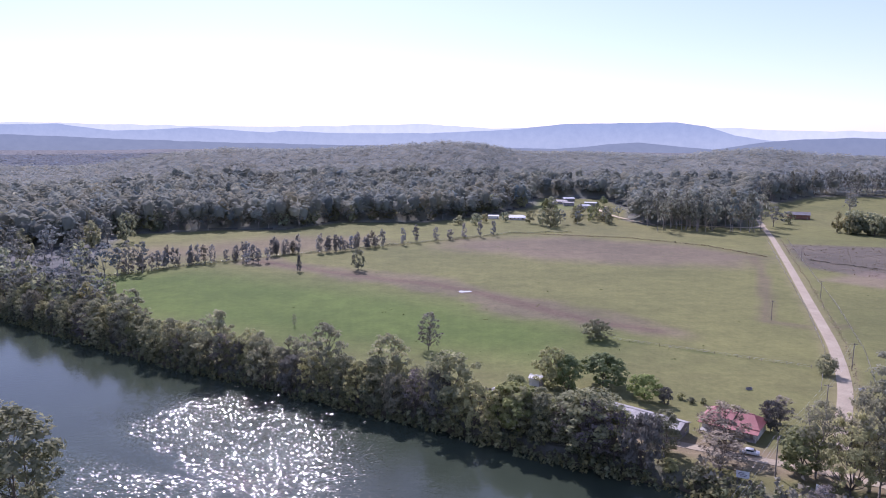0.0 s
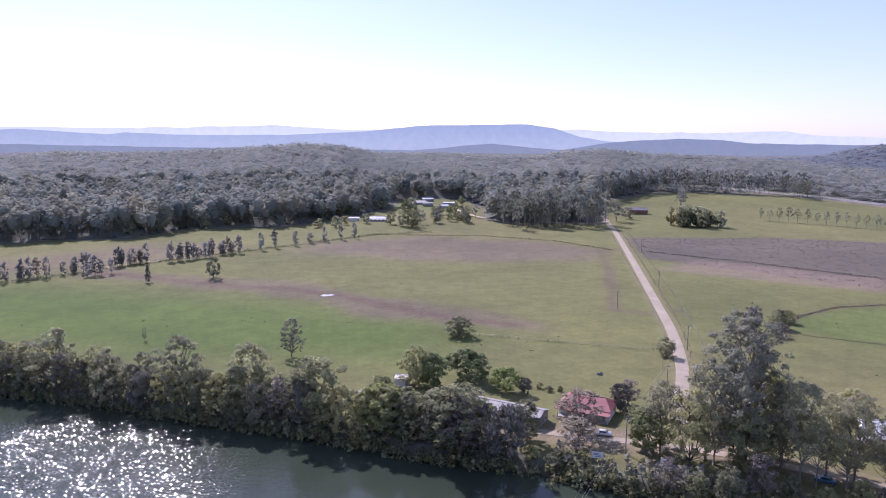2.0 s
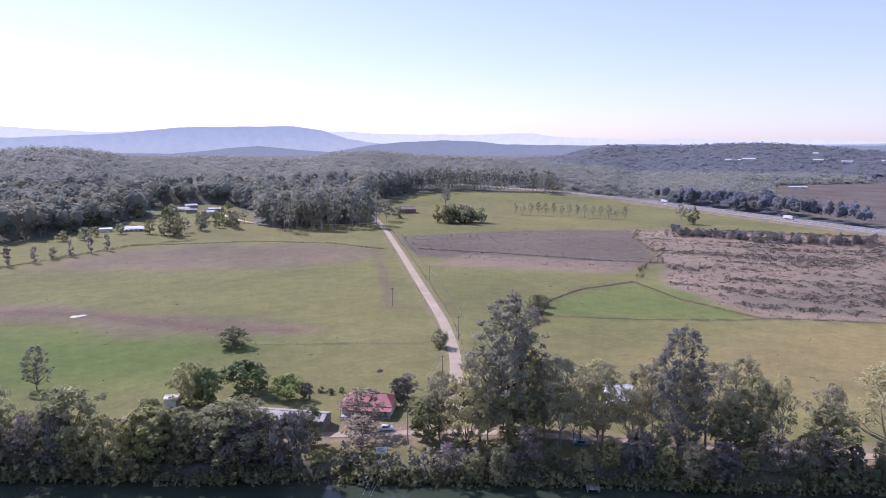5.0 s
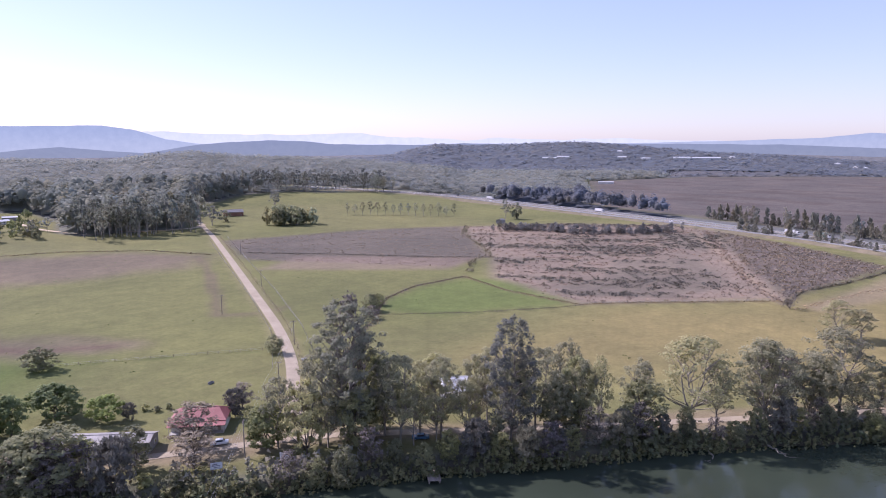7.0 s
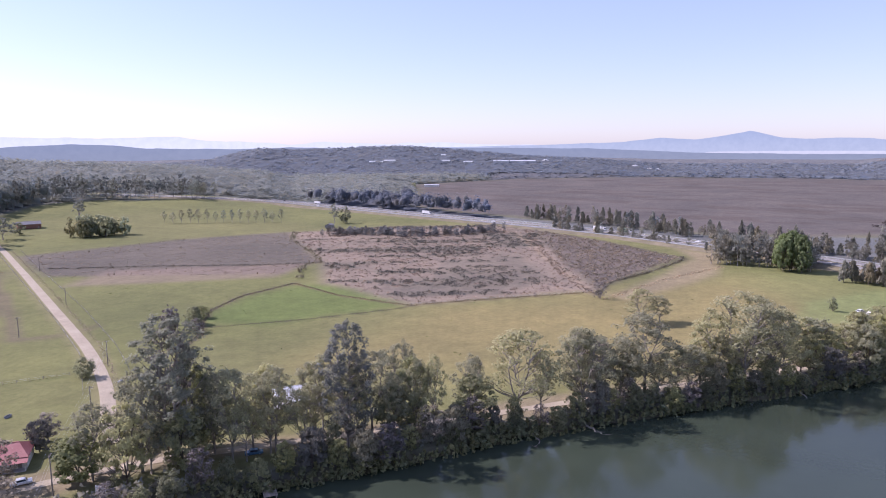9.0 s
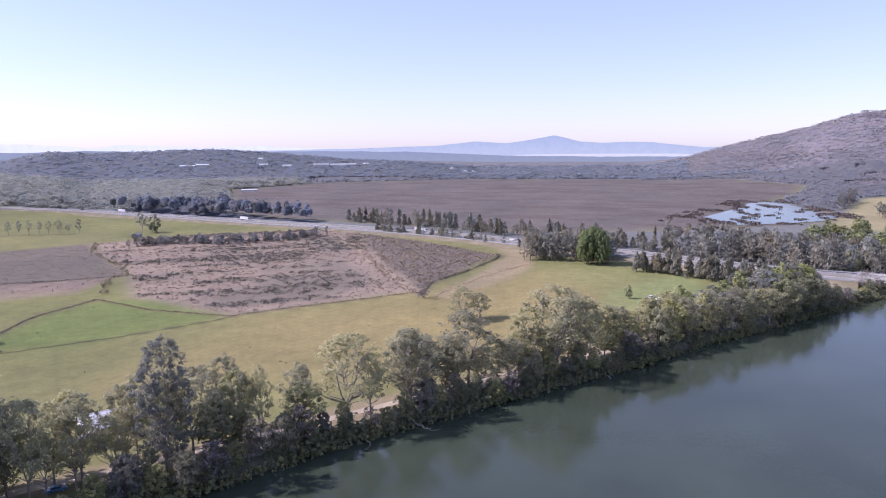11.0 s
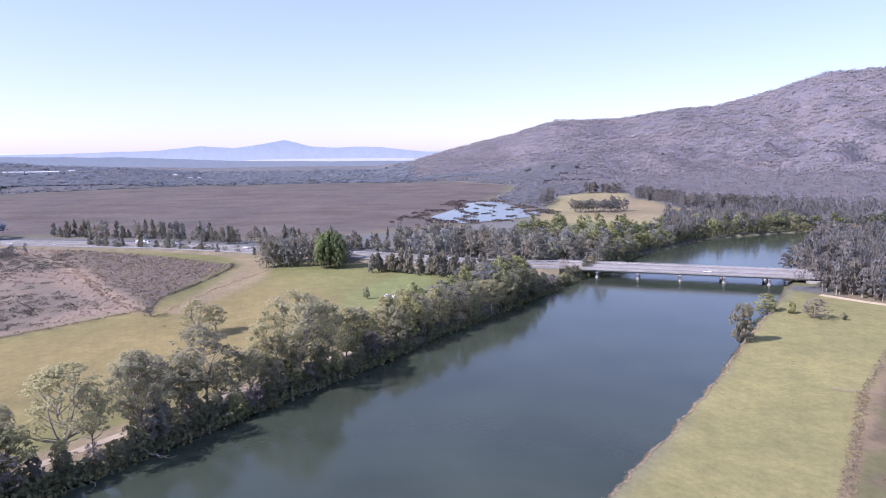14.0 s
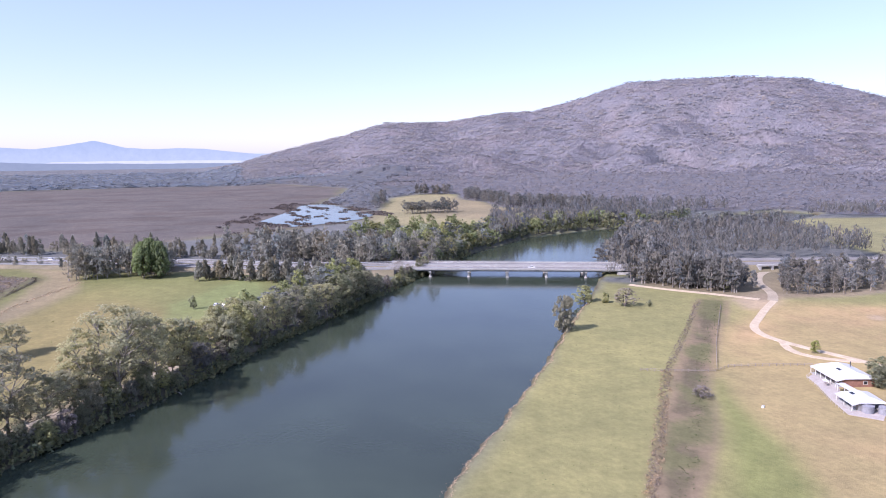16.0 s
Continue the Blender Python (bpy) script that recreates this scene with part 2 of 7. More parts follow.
L_WEED = foliage("paddock_weeds", (0.08, 0.1, 0.04), (0.15, 0.175, 0.07), 0.9, 0.2)
L_RUST = foliage("rusty_tussocks", (0.25, 0.18, 0.105), (0.42, 0.32, 0.2), 0.95, 0.3)
L_RUSH = foliage("brown_rushes", (0.14, 0.115, 0.09), (0.26, 0.215, 0.16), 0.95, 0.1)


# ---- mesh helpers ----
def mesh_of(name, verts, faces, mat, smooth=False):
    me = bpy.data.meshes.new(name)
    me.from_pydata([tuple(v) for v in verts], [], [tuple(f) for f in faces])
    me.materials.append(mat)
    if smooth:
        me.polygons.foreach_set("use_smooth", [True] * len(me.polygons))
    me.update()
    return me


def leaf_tones(rng, n, spread=0.28):
    """A tint for each of n plants: lighter or darker, yellower or greyer."""
    k, w = rng.uniform(1 - spread, 1 + spread, n), rng.normal(size=n) * 0.045
    return np.column_stack([k * (1 + w), k, k * (1 - 1.4 * w)])


def give_tone(me, tone):
    at = me.attributes.new("tone", "FLOAT_COLOR", "POINT")
    at.data.foreach_set("color", np.hstack([tone, np.ones((len(tone), 1))]).astype(np.float32).ravel())


def spray_mesh(name, v, mat, tone=None):
    """A mesh of loose leaf sprays from an array (n, 3, 3)."""
    n = len(v)
    me = bpy.data.meshes.new(name)
    me.vertices.add(n * 3)
    me.vertices.foreach_set("co", np.ascontiguousarray(v, dtype=np.float32).ravel())
    me.loops.add(n * 3)
    me.loops.foreach_set("vertex_index", np.arange(n * 3, dtype=np.int32))
    me.polygons.add(n)
    me.polygons.foreach_set("loop_start", np.arange(0, n * 3, 3, dtype=np.int32))
    me.polygons.foreach_set("loop_total", np.full(n, 3, dtype=np.int32))
    give_tone(me, np.ones((n * 3, 3)) if tone is None else np.repeat(tone, 3, axis=0))
    me.materials.append(mat)
    me.update()
    return me


def part(name, me, parent, label=""):
    ob = new(name, me)
    ob.parent = parent
    return tagged(ob, label)


def empty(name, m=None):
    ob = new(name)
    ob.empty_display_size = 0.5
    if m is not None:
        ob.matrix_basis = m
    return ob


def box(bm, x0, y0, z0, x1, y1, z1, bevel=0.0):
    r = bmesh.ops.create_cube(bm, size=1.0, matrix=Matrix.LocRotScale(((x0 + x1) / 2, (y0 + y1) / 2, (z0 + z1) / 2), None, (x1 - x0, y1 - y0, z1 - z0)))
    if bevel:
        es = {e for v in r["verts"] for e in v.link_edges}
        bmesh.ops.bevel(bm, geom=list(es), offset=bevel, segments=1, affect="EDGES")


def done(bm, name, mat):
    me = bpy.data.meshes.new(name)
    bm.to_mesh(me)
    bm.free()
    me.materials.append(mat)
    return me


def boxes(name, mat, *sizes, bevel=0.0):
    bm = bmesh.new()
    for s in sizes:
        box(bm, *s, bevel=bevel)
    return done(bm, name, mat)


def tubes(name, mat, segs, sides=6):
    """Tapered tubes (p0, p1, r0, r1)."""
    vs, fs = [], []
    for p0, p1, r0, r1 in segs:
        p0, p1 = np.array(p0, float), np.array(p1, float)
        d = p1 - p0
        d /= np.linalg.norm(d) + 1e-9
        a = np.cross(d, (0, 0, 1) if abs(d[2]) < 0.9 else (1, 0, 0))
        a /= np.linalg.norm(a)
        b = np.cross(d, a)
        k = len(vs)
        for p, r in ((p0, r0), (p1, r1)):
            for i in range(sides):
                t = 2 * math.pi * i / sides
                vs.append(p + r * (math.cos(t) * a + math.sin(t) * b))
        for i in range(sides):
            j = (i + 1) % sides
            fs.append((k + i, k + j, k + sides + j, k + sides + i))
    return mesh_of(name, vs, fs, mat, True)


# ---- smooth random field, and distances to outlines ----
def value_noise(x, y, seed=0):
    xi, yi = np.floor(x).astype(np.int64), np.floor(y).astype(np.int64)
    fx, fy = x - xi, y - yi
    fx, fy = fx * fx * (3 - 2 * fx), fy * fy * (3 - 2 * fy)

    def h(a, b):
        n = (a * 374761393 + b * 668265263 + seed * 1442695041) & 0xFFFFFFFF
        n = ((n ^ (n >> 13)) * 1274126177) & 0xFFFFFFFF
        return ((n ^ (n >> 16)) & 0xFFFF) / 65535.0
    return (h(xi, yi) * (1 - fx) + h(xi + 1, yi) * fx) * (1 - fy) + (h(xi, yi + 1) * (1 - fx) + h(xi + 1, yi + 1) * fx) * fy


def fbm(x, y, size, seed=0, octaves=4):
    x, y = np.asarray(x, float) / size, np.asarray(y, float) / size
    s, a, tot = 0.0, 1.0, 0.0
    for o in range(octaves):
        s = s + a * value_noise(x * 2 ** o + 31.7 * o, y * 2 ** o - 17.3 * o, seed + o)
        tot += a
        a *= 0.5
    return s / tot


def outline_distance(x, y, poly):
    """Signed distance to a closed outline, positive inside."""
    x, y = np.asarray(x, float), np.asarray(y, float)
    best, inside = np.full(x.shape, 1e9), np.zeros(x.shape, bool)
    n = len(poly)
    for i in range(n):
        (ax, ay), (bx, by) = poly[i], poly[(i + 1) % n]
        dx, dy = bx - ax, by - ay
        t = np.clip(((x - ax) * dx + (y - ay) * dy) / (dx * dx + dy * dy), 0, 1)
        best = np.minimum(best, np.hypot(x - ax - t * dx, y - ay - t * dy))
        cross = (ay > y) != (by > y)
        with np.errstate(divide="ignore", invalid="ignore"):
            inside ^= cross & (x < dx * (y - ay) / (dy if dy else 1e-9) + ax)
    return np.where(inside, best, -best)


def line_distance(x, y, line):
    x, y = np.asarray(x, float), np.asarray(y, float)
    best = np.full(x.shape, 1e9)
    for (ax, ay), (bx, by) in zip(line[:-1], line[1:]):
        dx, dy = bx - ax, by - ay
        t = np.clip(((x - ax) * dx + (y - ay) * dy) / (dx * dx + dy * dy), 0, 1)
        best = np.minimum(best, np.hypot(x - ax - t * dx, y - ay - t * dy))
    return best


def step(a, b, x):
    t = np.clip((x - a) / (b - a), 0, 1)
    return t * t * (3 - 2 * t)


def along(line, spacing, jitter=0.0, rng=None):
    """Points at even spacing along a line, with its heading there."""
    out, left = [], 0.0
    for (ax, ay), (bx, by) in zip(line[:-1], line[1:]):
        d = math.hypot(bx - ax, by - ay)
        s = left
        while s < d:
            u = s / d
            j = (rng.uniform(-jitter, jitter) if jitter else 0.0)
            out.append((ax + (bx - ax) * u + j * (by - ay) / d, ay + (by - ay) * u - j * (bx - ax) / d, math.atan2(by - ay, bx - ax)))
            s += spacing
        left = s - d
    return out


# ---- plan ----
BANK_FAR = [(-620, 640), (-420, 450), (-197, 302), (-140, 264), (-95, 236), (-60, 218), (-30, 200), (0, 184), (28, 166), (55, 152),
            (80, 135), (104, 121), (137, 98), (167, 80), (199, 55), (235, 27), (262, 4), (297, -19), (332, -47), (370, -76), (410, -108), (460, -145),
            (521, -193), (610, -290), (645, -380), (650, -470), (690, -540), (730, -620), (750, -720)]
BANK_NEAR = [(690, -740), (650, -665), (600, -580), (560, -500), (560, -430), (535, -340), (450, -278), (376, -226), (328, -190), (274, -148),
             (231, -116), (189, -82), (150, -50), (100, -10), (55, 28), (10, 66), (-35, 100), (-85, 136), (-160, 190), (-330, 320), (-560, 540)]
RIVER = BANK_FAR + BANK_NEAR
ROAD = [(103, 168), (113, 186), (122, 200), (130, 214), (139, 232), (153, 263), (180, 332), (223, 442), (270, 564), (317, 696), (380, 830)]
LANE = [(36, 184), (60, 172), (78, 163), (92, 156), (103, 150), (116, 139), (133, 124), (150, 110), (168, 96), (186, 82), (202, 70), (222, 55), (246, 36), (270, 16)]
HIGHWAY = [(560, 905), (605, 858), (640, 815), (672, 770), (697, 725), (703, 670), (694, 600), (668, 470), (634, 310), (600, 188), (556, 96), (512, 8), (476, -45), (459, -84), (452, -113)]
HIGHWAY_Z = [17.0, 14.0, 11.2, 8.4, 5.4, 3.4, 2.0, 1.6, 1.5, 1.5, 1.8, 2.0, 2.3, 2.6, 2.75]
BRIDGE = ((452.0, -116.0), (397.0, -250.0))
FARM = [(-215, 372), (-212, 400), (-235, 480), (-256, 556), (-185, 590), (-136, 592), (-97, 648), (-18, 655), (20, 690), (60, 735), (105, 800), (120, 880), (200, 860),
        (205, 770), (180, 690), (190, 648), (281, 640), (300, 690), (345, 762), (392, 812), (450, 852), (500, 866), (545, 850), (562, 830), (607, 808), (640, 796), (668, 754), (684, 715), (688, 660),
        (680, 560), (655, 430), (632, 300), (600, 160), (560, 80), (500, -20), (450, -80), (405, -92), (300, -5), (200, 65), (100, 130), (0, 190), (-100, 245), (-185, 300)]
NEAR_LAND = [(150, -52), (231, -118), (274, -150), (328, -192), (366, -222), (345, -240), (300, -288), (285, -300), (285, -350), (250, -420), (100, -420), (-300, -400), (-400, 0), (-250, 240), (-85, 132), (10, 60)]
SWAMP = [(725, 440), (760, 520), (900, 610), (1050, 710), (1220, 840), (1560, 760), (1800, 480), (1880, 100), (1790, -120), (1440, -265), (1300, -225), (1120, -160), (900, -215),
         (830, -185), (745, -80), (690, 10), (640, 110), (690, 300)]
LAGOON = [(765, -78), (840, -48), (960, -92), (1090, -128), (1105, -172), (960, -185), (885, -198), (828, -170), (790, -125)]
PADDOCK = [(740, -185), (791, -165), (900, -205), (1060, -250), (1180, -295), (1240, -370), (1210, -420), (1110, -398), (1060, -415), (935, -395), (852, -462), (790, -440), (760, -330), (700, -250)]
PADDOCK_EAST = [(395, -478), (540, -532), (640, -640), (600, -800), (420, -760), (330, -600)]
HEATH = [(470, 462), (560, 410), (640, 300), (600, 270), (366, 124), (320, 160), (279, 193), (303, 272), (357, 321)]
DARK_HEATH = [(606, 275), (560, 190), (502, 112), (455, 118), (366, 126), (450, 185)]
DITCH = [(166, 226), (186, 236), (206, 258), (222, 271), (252, 283), (292, 284)]
PLOUGHED = [(262, 534), (387, 512), (477, 466), (362, 325), (310, 312), (228, 432)]


# height of the ridges on the far side, by bearing: elevation above the eye
CREST_AZ = [88, 92, 94.3, 97.5, 100, 103.5, 108.5, 112.4, 115.5, 118.9, 122.9, 126, 130.5, 135, 138, 140.3, 150, 175]
CREST_EL = [-1.5, -0.6, 0.1, 0.9, 1.5, 2.55, 2.6, 3.2, 3.4, 4.25, 5.5, 5.6, 5.65, 5.3, 4.45, 3.7, 1.5, -1.5]
HILL_AZ = [-180, -60, -45, -32.5, -29, -25.3, -21.4, -17.2, -13, -6.7, -3, 0.7, 3.4, 6.6, 12, 18.5, 21, 24.4, 27.8, 34, 39, 44, 48, 52, 64, 180]
HILL_EL = [-4.0, -3.6, -3.4, -3.0, -2.67, -2.06, -1.36, -0.9, -1.03, -0.73, -0.4, -0.24, -0.4, -1.0, -0.95, -1.18, -0.75, -0.55, -0.85, -1.1, -1.4, -2.0, -3.0, -4, -4, -4]
RIDGE_AZ = [-180, 32, 36, 39.3, 41.5, 43.5, 46, 49, 52, 55, 58, 61, 65, 70, 75, 80, 180]
RIDGE_EL = [-3, -3, -1.5, -1.2, -0.5, -0.1, -0.1, -0.05, 0.08, 0.12, -0.05, -0.35, -0.7, -0.95, -1.5, -3, -3]
CREST_R, HILL_R, RIDGE_R, TREE_H = 3300.0, 1500.0, 2400.0, 15.0


def terrain(x, y):
    """Height of the bare ground."""
    x, y = np.asarray(x, float), np.asarray(y, float)
    r, a = np.hypot(x, y), np.degrees(np.arctan2(x, y))
    d = outline_distance(x, y, RIVER)
    d = d + step(40, 10, np.abs(d)) * (3.2 * (fbm(x, y, 11, 91, 3) - 0.5) + 1.2 * (fbm(x, y, 3.5, 92, 2) - 0.5))
    z = np.where(d > 0, -2.6 - np.minimum(d * 0.35, 3.5), -2.6 + 2.6 * step(0, 2.6, -d))
    # wooded hill beyond the farm, wide low rise behind the highway
    rise = EYE[2] + HILL_R * np.tan(np.radians(np.interp(a, HILL_AZ, HILL_EL))) - TREE_H
    rise = np.maximum(rise, 0) * (step(680, HILL_R, r) - 0.75 * step(HILL_R, 2300, r))
    far = EYE[2] + RIDGE_R * np.tan(np.radians(np.interp(a, RIDGE_AZ, RIDGE_EL))) - 10
    z = z + np.maximum(far, 0) * (step(1750, RIDGE_R, r) - 0.6 * step(RIDGE_R, 3300, r))
    n = fbm(x, y, 320, 5)
    z = z + rise * (0.85 + 0.3 * n)
    # the mountain east of the river
    crest = EYE[2] + CREST_R * np.tan(np.radians(np.interp(a, CREST_AZ, CREST_EL))) - 4
    up = np.clip((r - 1150) / (CREST_R - 1150), 0, 1)
    spur = 1.1 * (fbm(x, y, 520, 11, 5) - 0.5) + 0.35 * (0.5 - np.abs(2 * fbm(x, y, 330, 13, 3) - 1))  - 0.12
    prof = np.where(r < CREST_R, 0.28 * up + 0.72 * up ** 2.3, 1 - 0.55 * np.clip((r - CREST_R) / 1600, 0, 1))
    z = z + np.maximum(crest, 0) * np.clip(prof + 0.75 * spur * step(0.1, 0.5, up) * up * (1 - up) * 4, 0, 1.0)
    return z


def forest_mask(x, y):
    """Positive where woodland stands."""
    d = -outline_distance(x, y, FARM)
    for poly in (NEAR_LAND, SWAMP, LAGOON, PADDOCK, PADDOCK_EAST, RIVER):
        d = np.minimum(d, -outline_distance(x, y, poly))
    d = np.minimum(d, line_distance(x, y, HIGHWAY) - 26)
    d = np.minimum(d, line_distance(x, y, [BRIDGE[0], BRIDGE[1], (389, -295), (382, -332), (375, -362), (364, -410), (352, -470)]) - 21)
    d = np.minimum(d, line_distance(x, y, [(286, -277), (301, -292), (332, -308), (352, -330), (362, -347)]) - 9)
    d = np.minimum(d, -outline_distance(x, y, [(288, -268), (340, -236), (392, -262), (380, -300), (366, -345), (345, -400), (285, -400), (280, -300)]))
    d = np.minimum(d, line_distance(x, y, ROAD) - 7)
    return d


def build_ground():
    az = np.concatenate([np.arange(-42, 90, 0.5), np.arange(90, 146, 0.4), np.arange(146, 318, 4.0)])
    rr = [0.0, 20, 40, 60, 80, 95]
    while rr[-1] < 4950:
        rr.append(rr[-1] + max(1.6, rr[-1] * 0.0135))
    rr = np.array(rr[1:])
    A, R = np.meshgrid(np.radians(az), rr, indexing="ij")
    X, Y = (R * np.sin(A)).ravel(), (R * np.cos(A)).ravel()
    Z = terrain(X, Y)
    na, nr = len(az), len(rr)
    i, j = np.meshgrid(np.arange(na), np.arange(nr - 1), indexing="ij")
    k = (i + 1) % na
    q = np.stack([i * nr + j, i * nr + j + 1, k * nr + j + 1, k * nr + j], -1).reshape(-1, 4)[:, ::-1]
    verts = np.stack([X, Y, Z], -1)
    verts = np.vstack([verts, [[0, 0, 0.0]]])
    fan = [(len(X), ii * nr, ((ii + 1) % na) * nr) for ii in range(na)]
    me = mesh_of("ground", verts, [tuple(f) for f in q.tolist()] + [f[::-1] for f in fan], M_GROUND, True)
    X, Y = verts[:, 0], verts[:, 1]
    jit = 14 * (fbm(X, Y, 40, 3) - 0.5) + 5 * (fbm(X, Y, 9, 4) - 0.5)
    col = np.tile(np.array([0.16, 0.165, 0.07]), (len(X), 1))

    def lay(w, c):
        nonlocal col
        w = np.clip(w, 0, 1)[:, None]
        col = col * (1 - w) + w * np.array(c)
    big, mid = fbm(X, Y, 150, 21), fbm(X, Y, 45, 22)
    lay(step(0.45, 0.65, big) * 0.5, (0.19, 0.18, 0.085))
    # lush strip by the west bank, dry paddock east of the lane
    lush = outline_distance(X, Y, [(-260, 350), (-150, 405), (-60, 370), (10, 330), (70, 275), (40, 235), (-60, 255), (-200, 320)])
    lay(step(-25, 30, lush + jit) * 0.95, (0.098, 0.142, 0.04))
    lush = outline_distance(X, Y, [(200, 262), (255, 282), (292, 280), (330, 200), (280, 190), (215, 225)])
    lay(step(-6, 10, lush + jit * 0.5) * 0.7, (0.12, 0.165, 0.052))
    dry = outline_distance(X, Y, [(180, 170), (280, 180), (370, 118), (450, 60), (440, 20), (330, -10), (230, 60)])
    lay(step(-30, 30, dry + jit) * 0.85, (0.252, 0.21, 0.098))
    mown = outline_distance(X, Y, [(345, 28), (388, 25), (453, -12), (436, -26), (380, -22), (345, 0)])
    golf = outline_distance(X, Y, [(330, -10), (420, 60), (480, 60), (465, -20), (420, -70), (370, -40)])
    lay(step(-20, 20, golf + jit) * 0.7, (0.19, 0.2, 0.085))
    lay(step(-3, 4, mown + 0.3 * jit) * 0.6, (0.2, 0.24, 0.1))
    # bare brown soil
    bare = outline_distance(X, Y, [(0, 500), (10, 545), (100, 565), (190, 520), (222, 470), (185, 432), (80, 446)])
    lay(step(-22, 25, bare + 2.2 * jit) * 0.85, (0.168, 0.135, 0.107))
    bare = line_distance(X, Y, [(-115, 436), (-46, 390), (-10, 374), (19, 350), (44, 319), (66, 294), (90, 280)])
    lay(step(22, 4, bare + 2.4 * jit) * 0.75, (0.165, 0.133, 0.102))
    lay(step(6, 1, bare + 0.4 * jit) * 0.6, (0.14, 0.095, 0.08))
    bare = outline_distance(X, Y, [(-240, 470), (-130, 545), (-60, 560), (-40, 520), (-120, 465), (-190, 430)])
    lay(step(-25, 25, bare + 2 * jit) * 0.6, (0.2, 0.15, 0.12))
    lay(step(-4, 6, outline_distance(X, Y, PLOUGHED) + jit * 0.3), (0.135, 0.12, 0.1))
    lay(step(-5, 6, outline_distance(X, Y, [(215, 392), (300, 306), (352, 325), (333, 345), (262, 420)]) + 0.4 * jit) * 0.7, (0.215, 0.168, 0.138))
    lay(step(-8, 8, outline_distance(X, Y, HEATH) + jit * 0.5), (0.24, 0.194, 0.155))
    U, V = X * 0.83 + Y * 0.55, -X * 0.55 + Y * 0.83
    lay(step(-2, 8, outline_distance(X, Y, HEATH)) * step(0.54, 0.6, fbm(U / 0.5, V * 0.32, 26, 51)) * 0.7, (0.165, 0.145, 0.115))
    for poly in ([(406, 250), (454, 215), (370, 159), (350, 166), (346, 219)], [(307, 230), (336, 209), (356, 168), (327, 168), (297, 206)], [(555, 303), (560, 266), (487, 227), (486, 250)]):
        lay(step(-6, 6, outline_distance(X, Y, poly) + 0.8 * jit) * 0.75, (0.17, 0.148, 0.12))
    lay(step(-4, 6, outline_distance(X, Y, DARK_HEATH) + jit * 0.3), (0.14, 0.118, 0.104))
    lay(step(4.0, 1.5, line_distance(X, Y, [(588, 288), (442, 187), (352, 125)]) + 0.2 * jit) * 0.75, (0.29, 0.23, 0.165))
    lay(step(30, 6, line_distance(X, Y, [(690, 500), (634, 310), (600, 188), (556, 96), (515, 30)]) + jit) * 0.6, (0.25, 0.2, 0.14))
    lay(step(-5, 6, outline_distance(X, Y, [(352, 116), (430, 106), (500, 108), (545, 130), (530, 92), (440, 78), (345, 104)]) + 0.6 * jit) * 0.8, (0.28, 0.225, 0.15))
    lay(step(4.5, 1.0, line_distance(X, Y, [(213, 467), (190, 405), (177, 374), (160, 335), (142, 297), (160, 286), (176, 291)]) + 0.35 * jit) * 0.7, (0.15, 0.12, 0.09))
    for line, w, c in ((DITCH, 1.6, (0.115, 0.095, 0.066)), ([(196, 247), (233, 217), (269, 195), (282, 191)], 0.9, (0.1, 0.1, 0.055)), ([(292, 284), (279, 238), (279, 193), (296, 180), (356, 126)], 1.6, (0.13, 0.11, 0.07)),
                       ([(246, 459), (298, 392), (330, 345), (357, 321)], 1.5, (0.1, 0.085, 0.065)), ([(350, 122), (388, 127), (427, 117), (488, 110), (503, 113)], 1.8, (0.09, 0.075, 0.058)), ([(66, 268), (100, 250), (128, 234)], 0.6, (0.1, 0.12, 0.045))):
        lay(step(w + 1.0, w * 0.4, line_distance(X, Y, line) + 0.12 * jit) * 0.75, c)
    sw = outline_distance(X, Y, SWAMP)
    lay(step(-25, 25, sw + 2 * jit), (0.128, 0.113, 0.106))
    lay(step(-5, 5, sw) * step(0.55, 0.66, fbm(X / 0.4, Y / 1.3, 60, 31)) * 0.6, (0.1, 0.08, 0.07))
    lay(step(-20, 20, outline_distance(X, Y, PADDOCK) + jit), (0.27, 0.24, 0.14))
    lay(step(-20, 20, outline_distance(X, Y, [(760, -330), (830, -250), (1000, -300), (1180, -430), (1012, -408), (819, -442)]) + 2 * jit) * 0.4, (0.22, 0.17, 0.13))
    lay(step(-20, 20, outline_distance(X, Y, PADDOCK_EAST) + jit), (0.235, 0.222, 0.12))
    # near side of the river: mown grass, drain, worn paddock
    nl = outline_distance(X, Y, NEAR_LAND)
    lay(step(-4, 4, nl), (0.245, 0.232, 0.108))
    worn = outline_distance(X, Y, [(205, -172), (290, -262), (250, -330), (100, -300), (60, -130), (120, -112)])
    lay(step(-12, 12, worn + jit) * (0.5 + 0.5 * step(0.32, 0.55, fbm(X, Y, 60, 45))), (0.41, 0.292, 0.165))
    swale = line_distance(X, Y, [(296, -246), (240, -196), (200, -159), (160, -127), (90, -66)])
    lay(step(9, 5, swale + 0.4 * jit) * 0.9, (0.225, 0.17, 0.12))
    lay(step(4.5, 2.0, swale + 0.5 * jit) * step(0.36, 0.5, fbm(X, Y, 14, 41)) * 0.8, (0.12, 0.105, 0.07))
    lay(step(6.5, 3.0, swale + 0.5 * jit) * step(0.52, 0.62, fbm(X, Y, 22, 43)) * 0.6, (0.135, 0.145, 0.065))
    lay(step(-6, 6, outline_distance(X, Y, [(299, -258), (276, -249), (271, -258), (283, -276), (298, -294), (307, -288), (300, -270)]) + 0.3 * jit) * 0.8, (0.39, 0.305, 0.22))
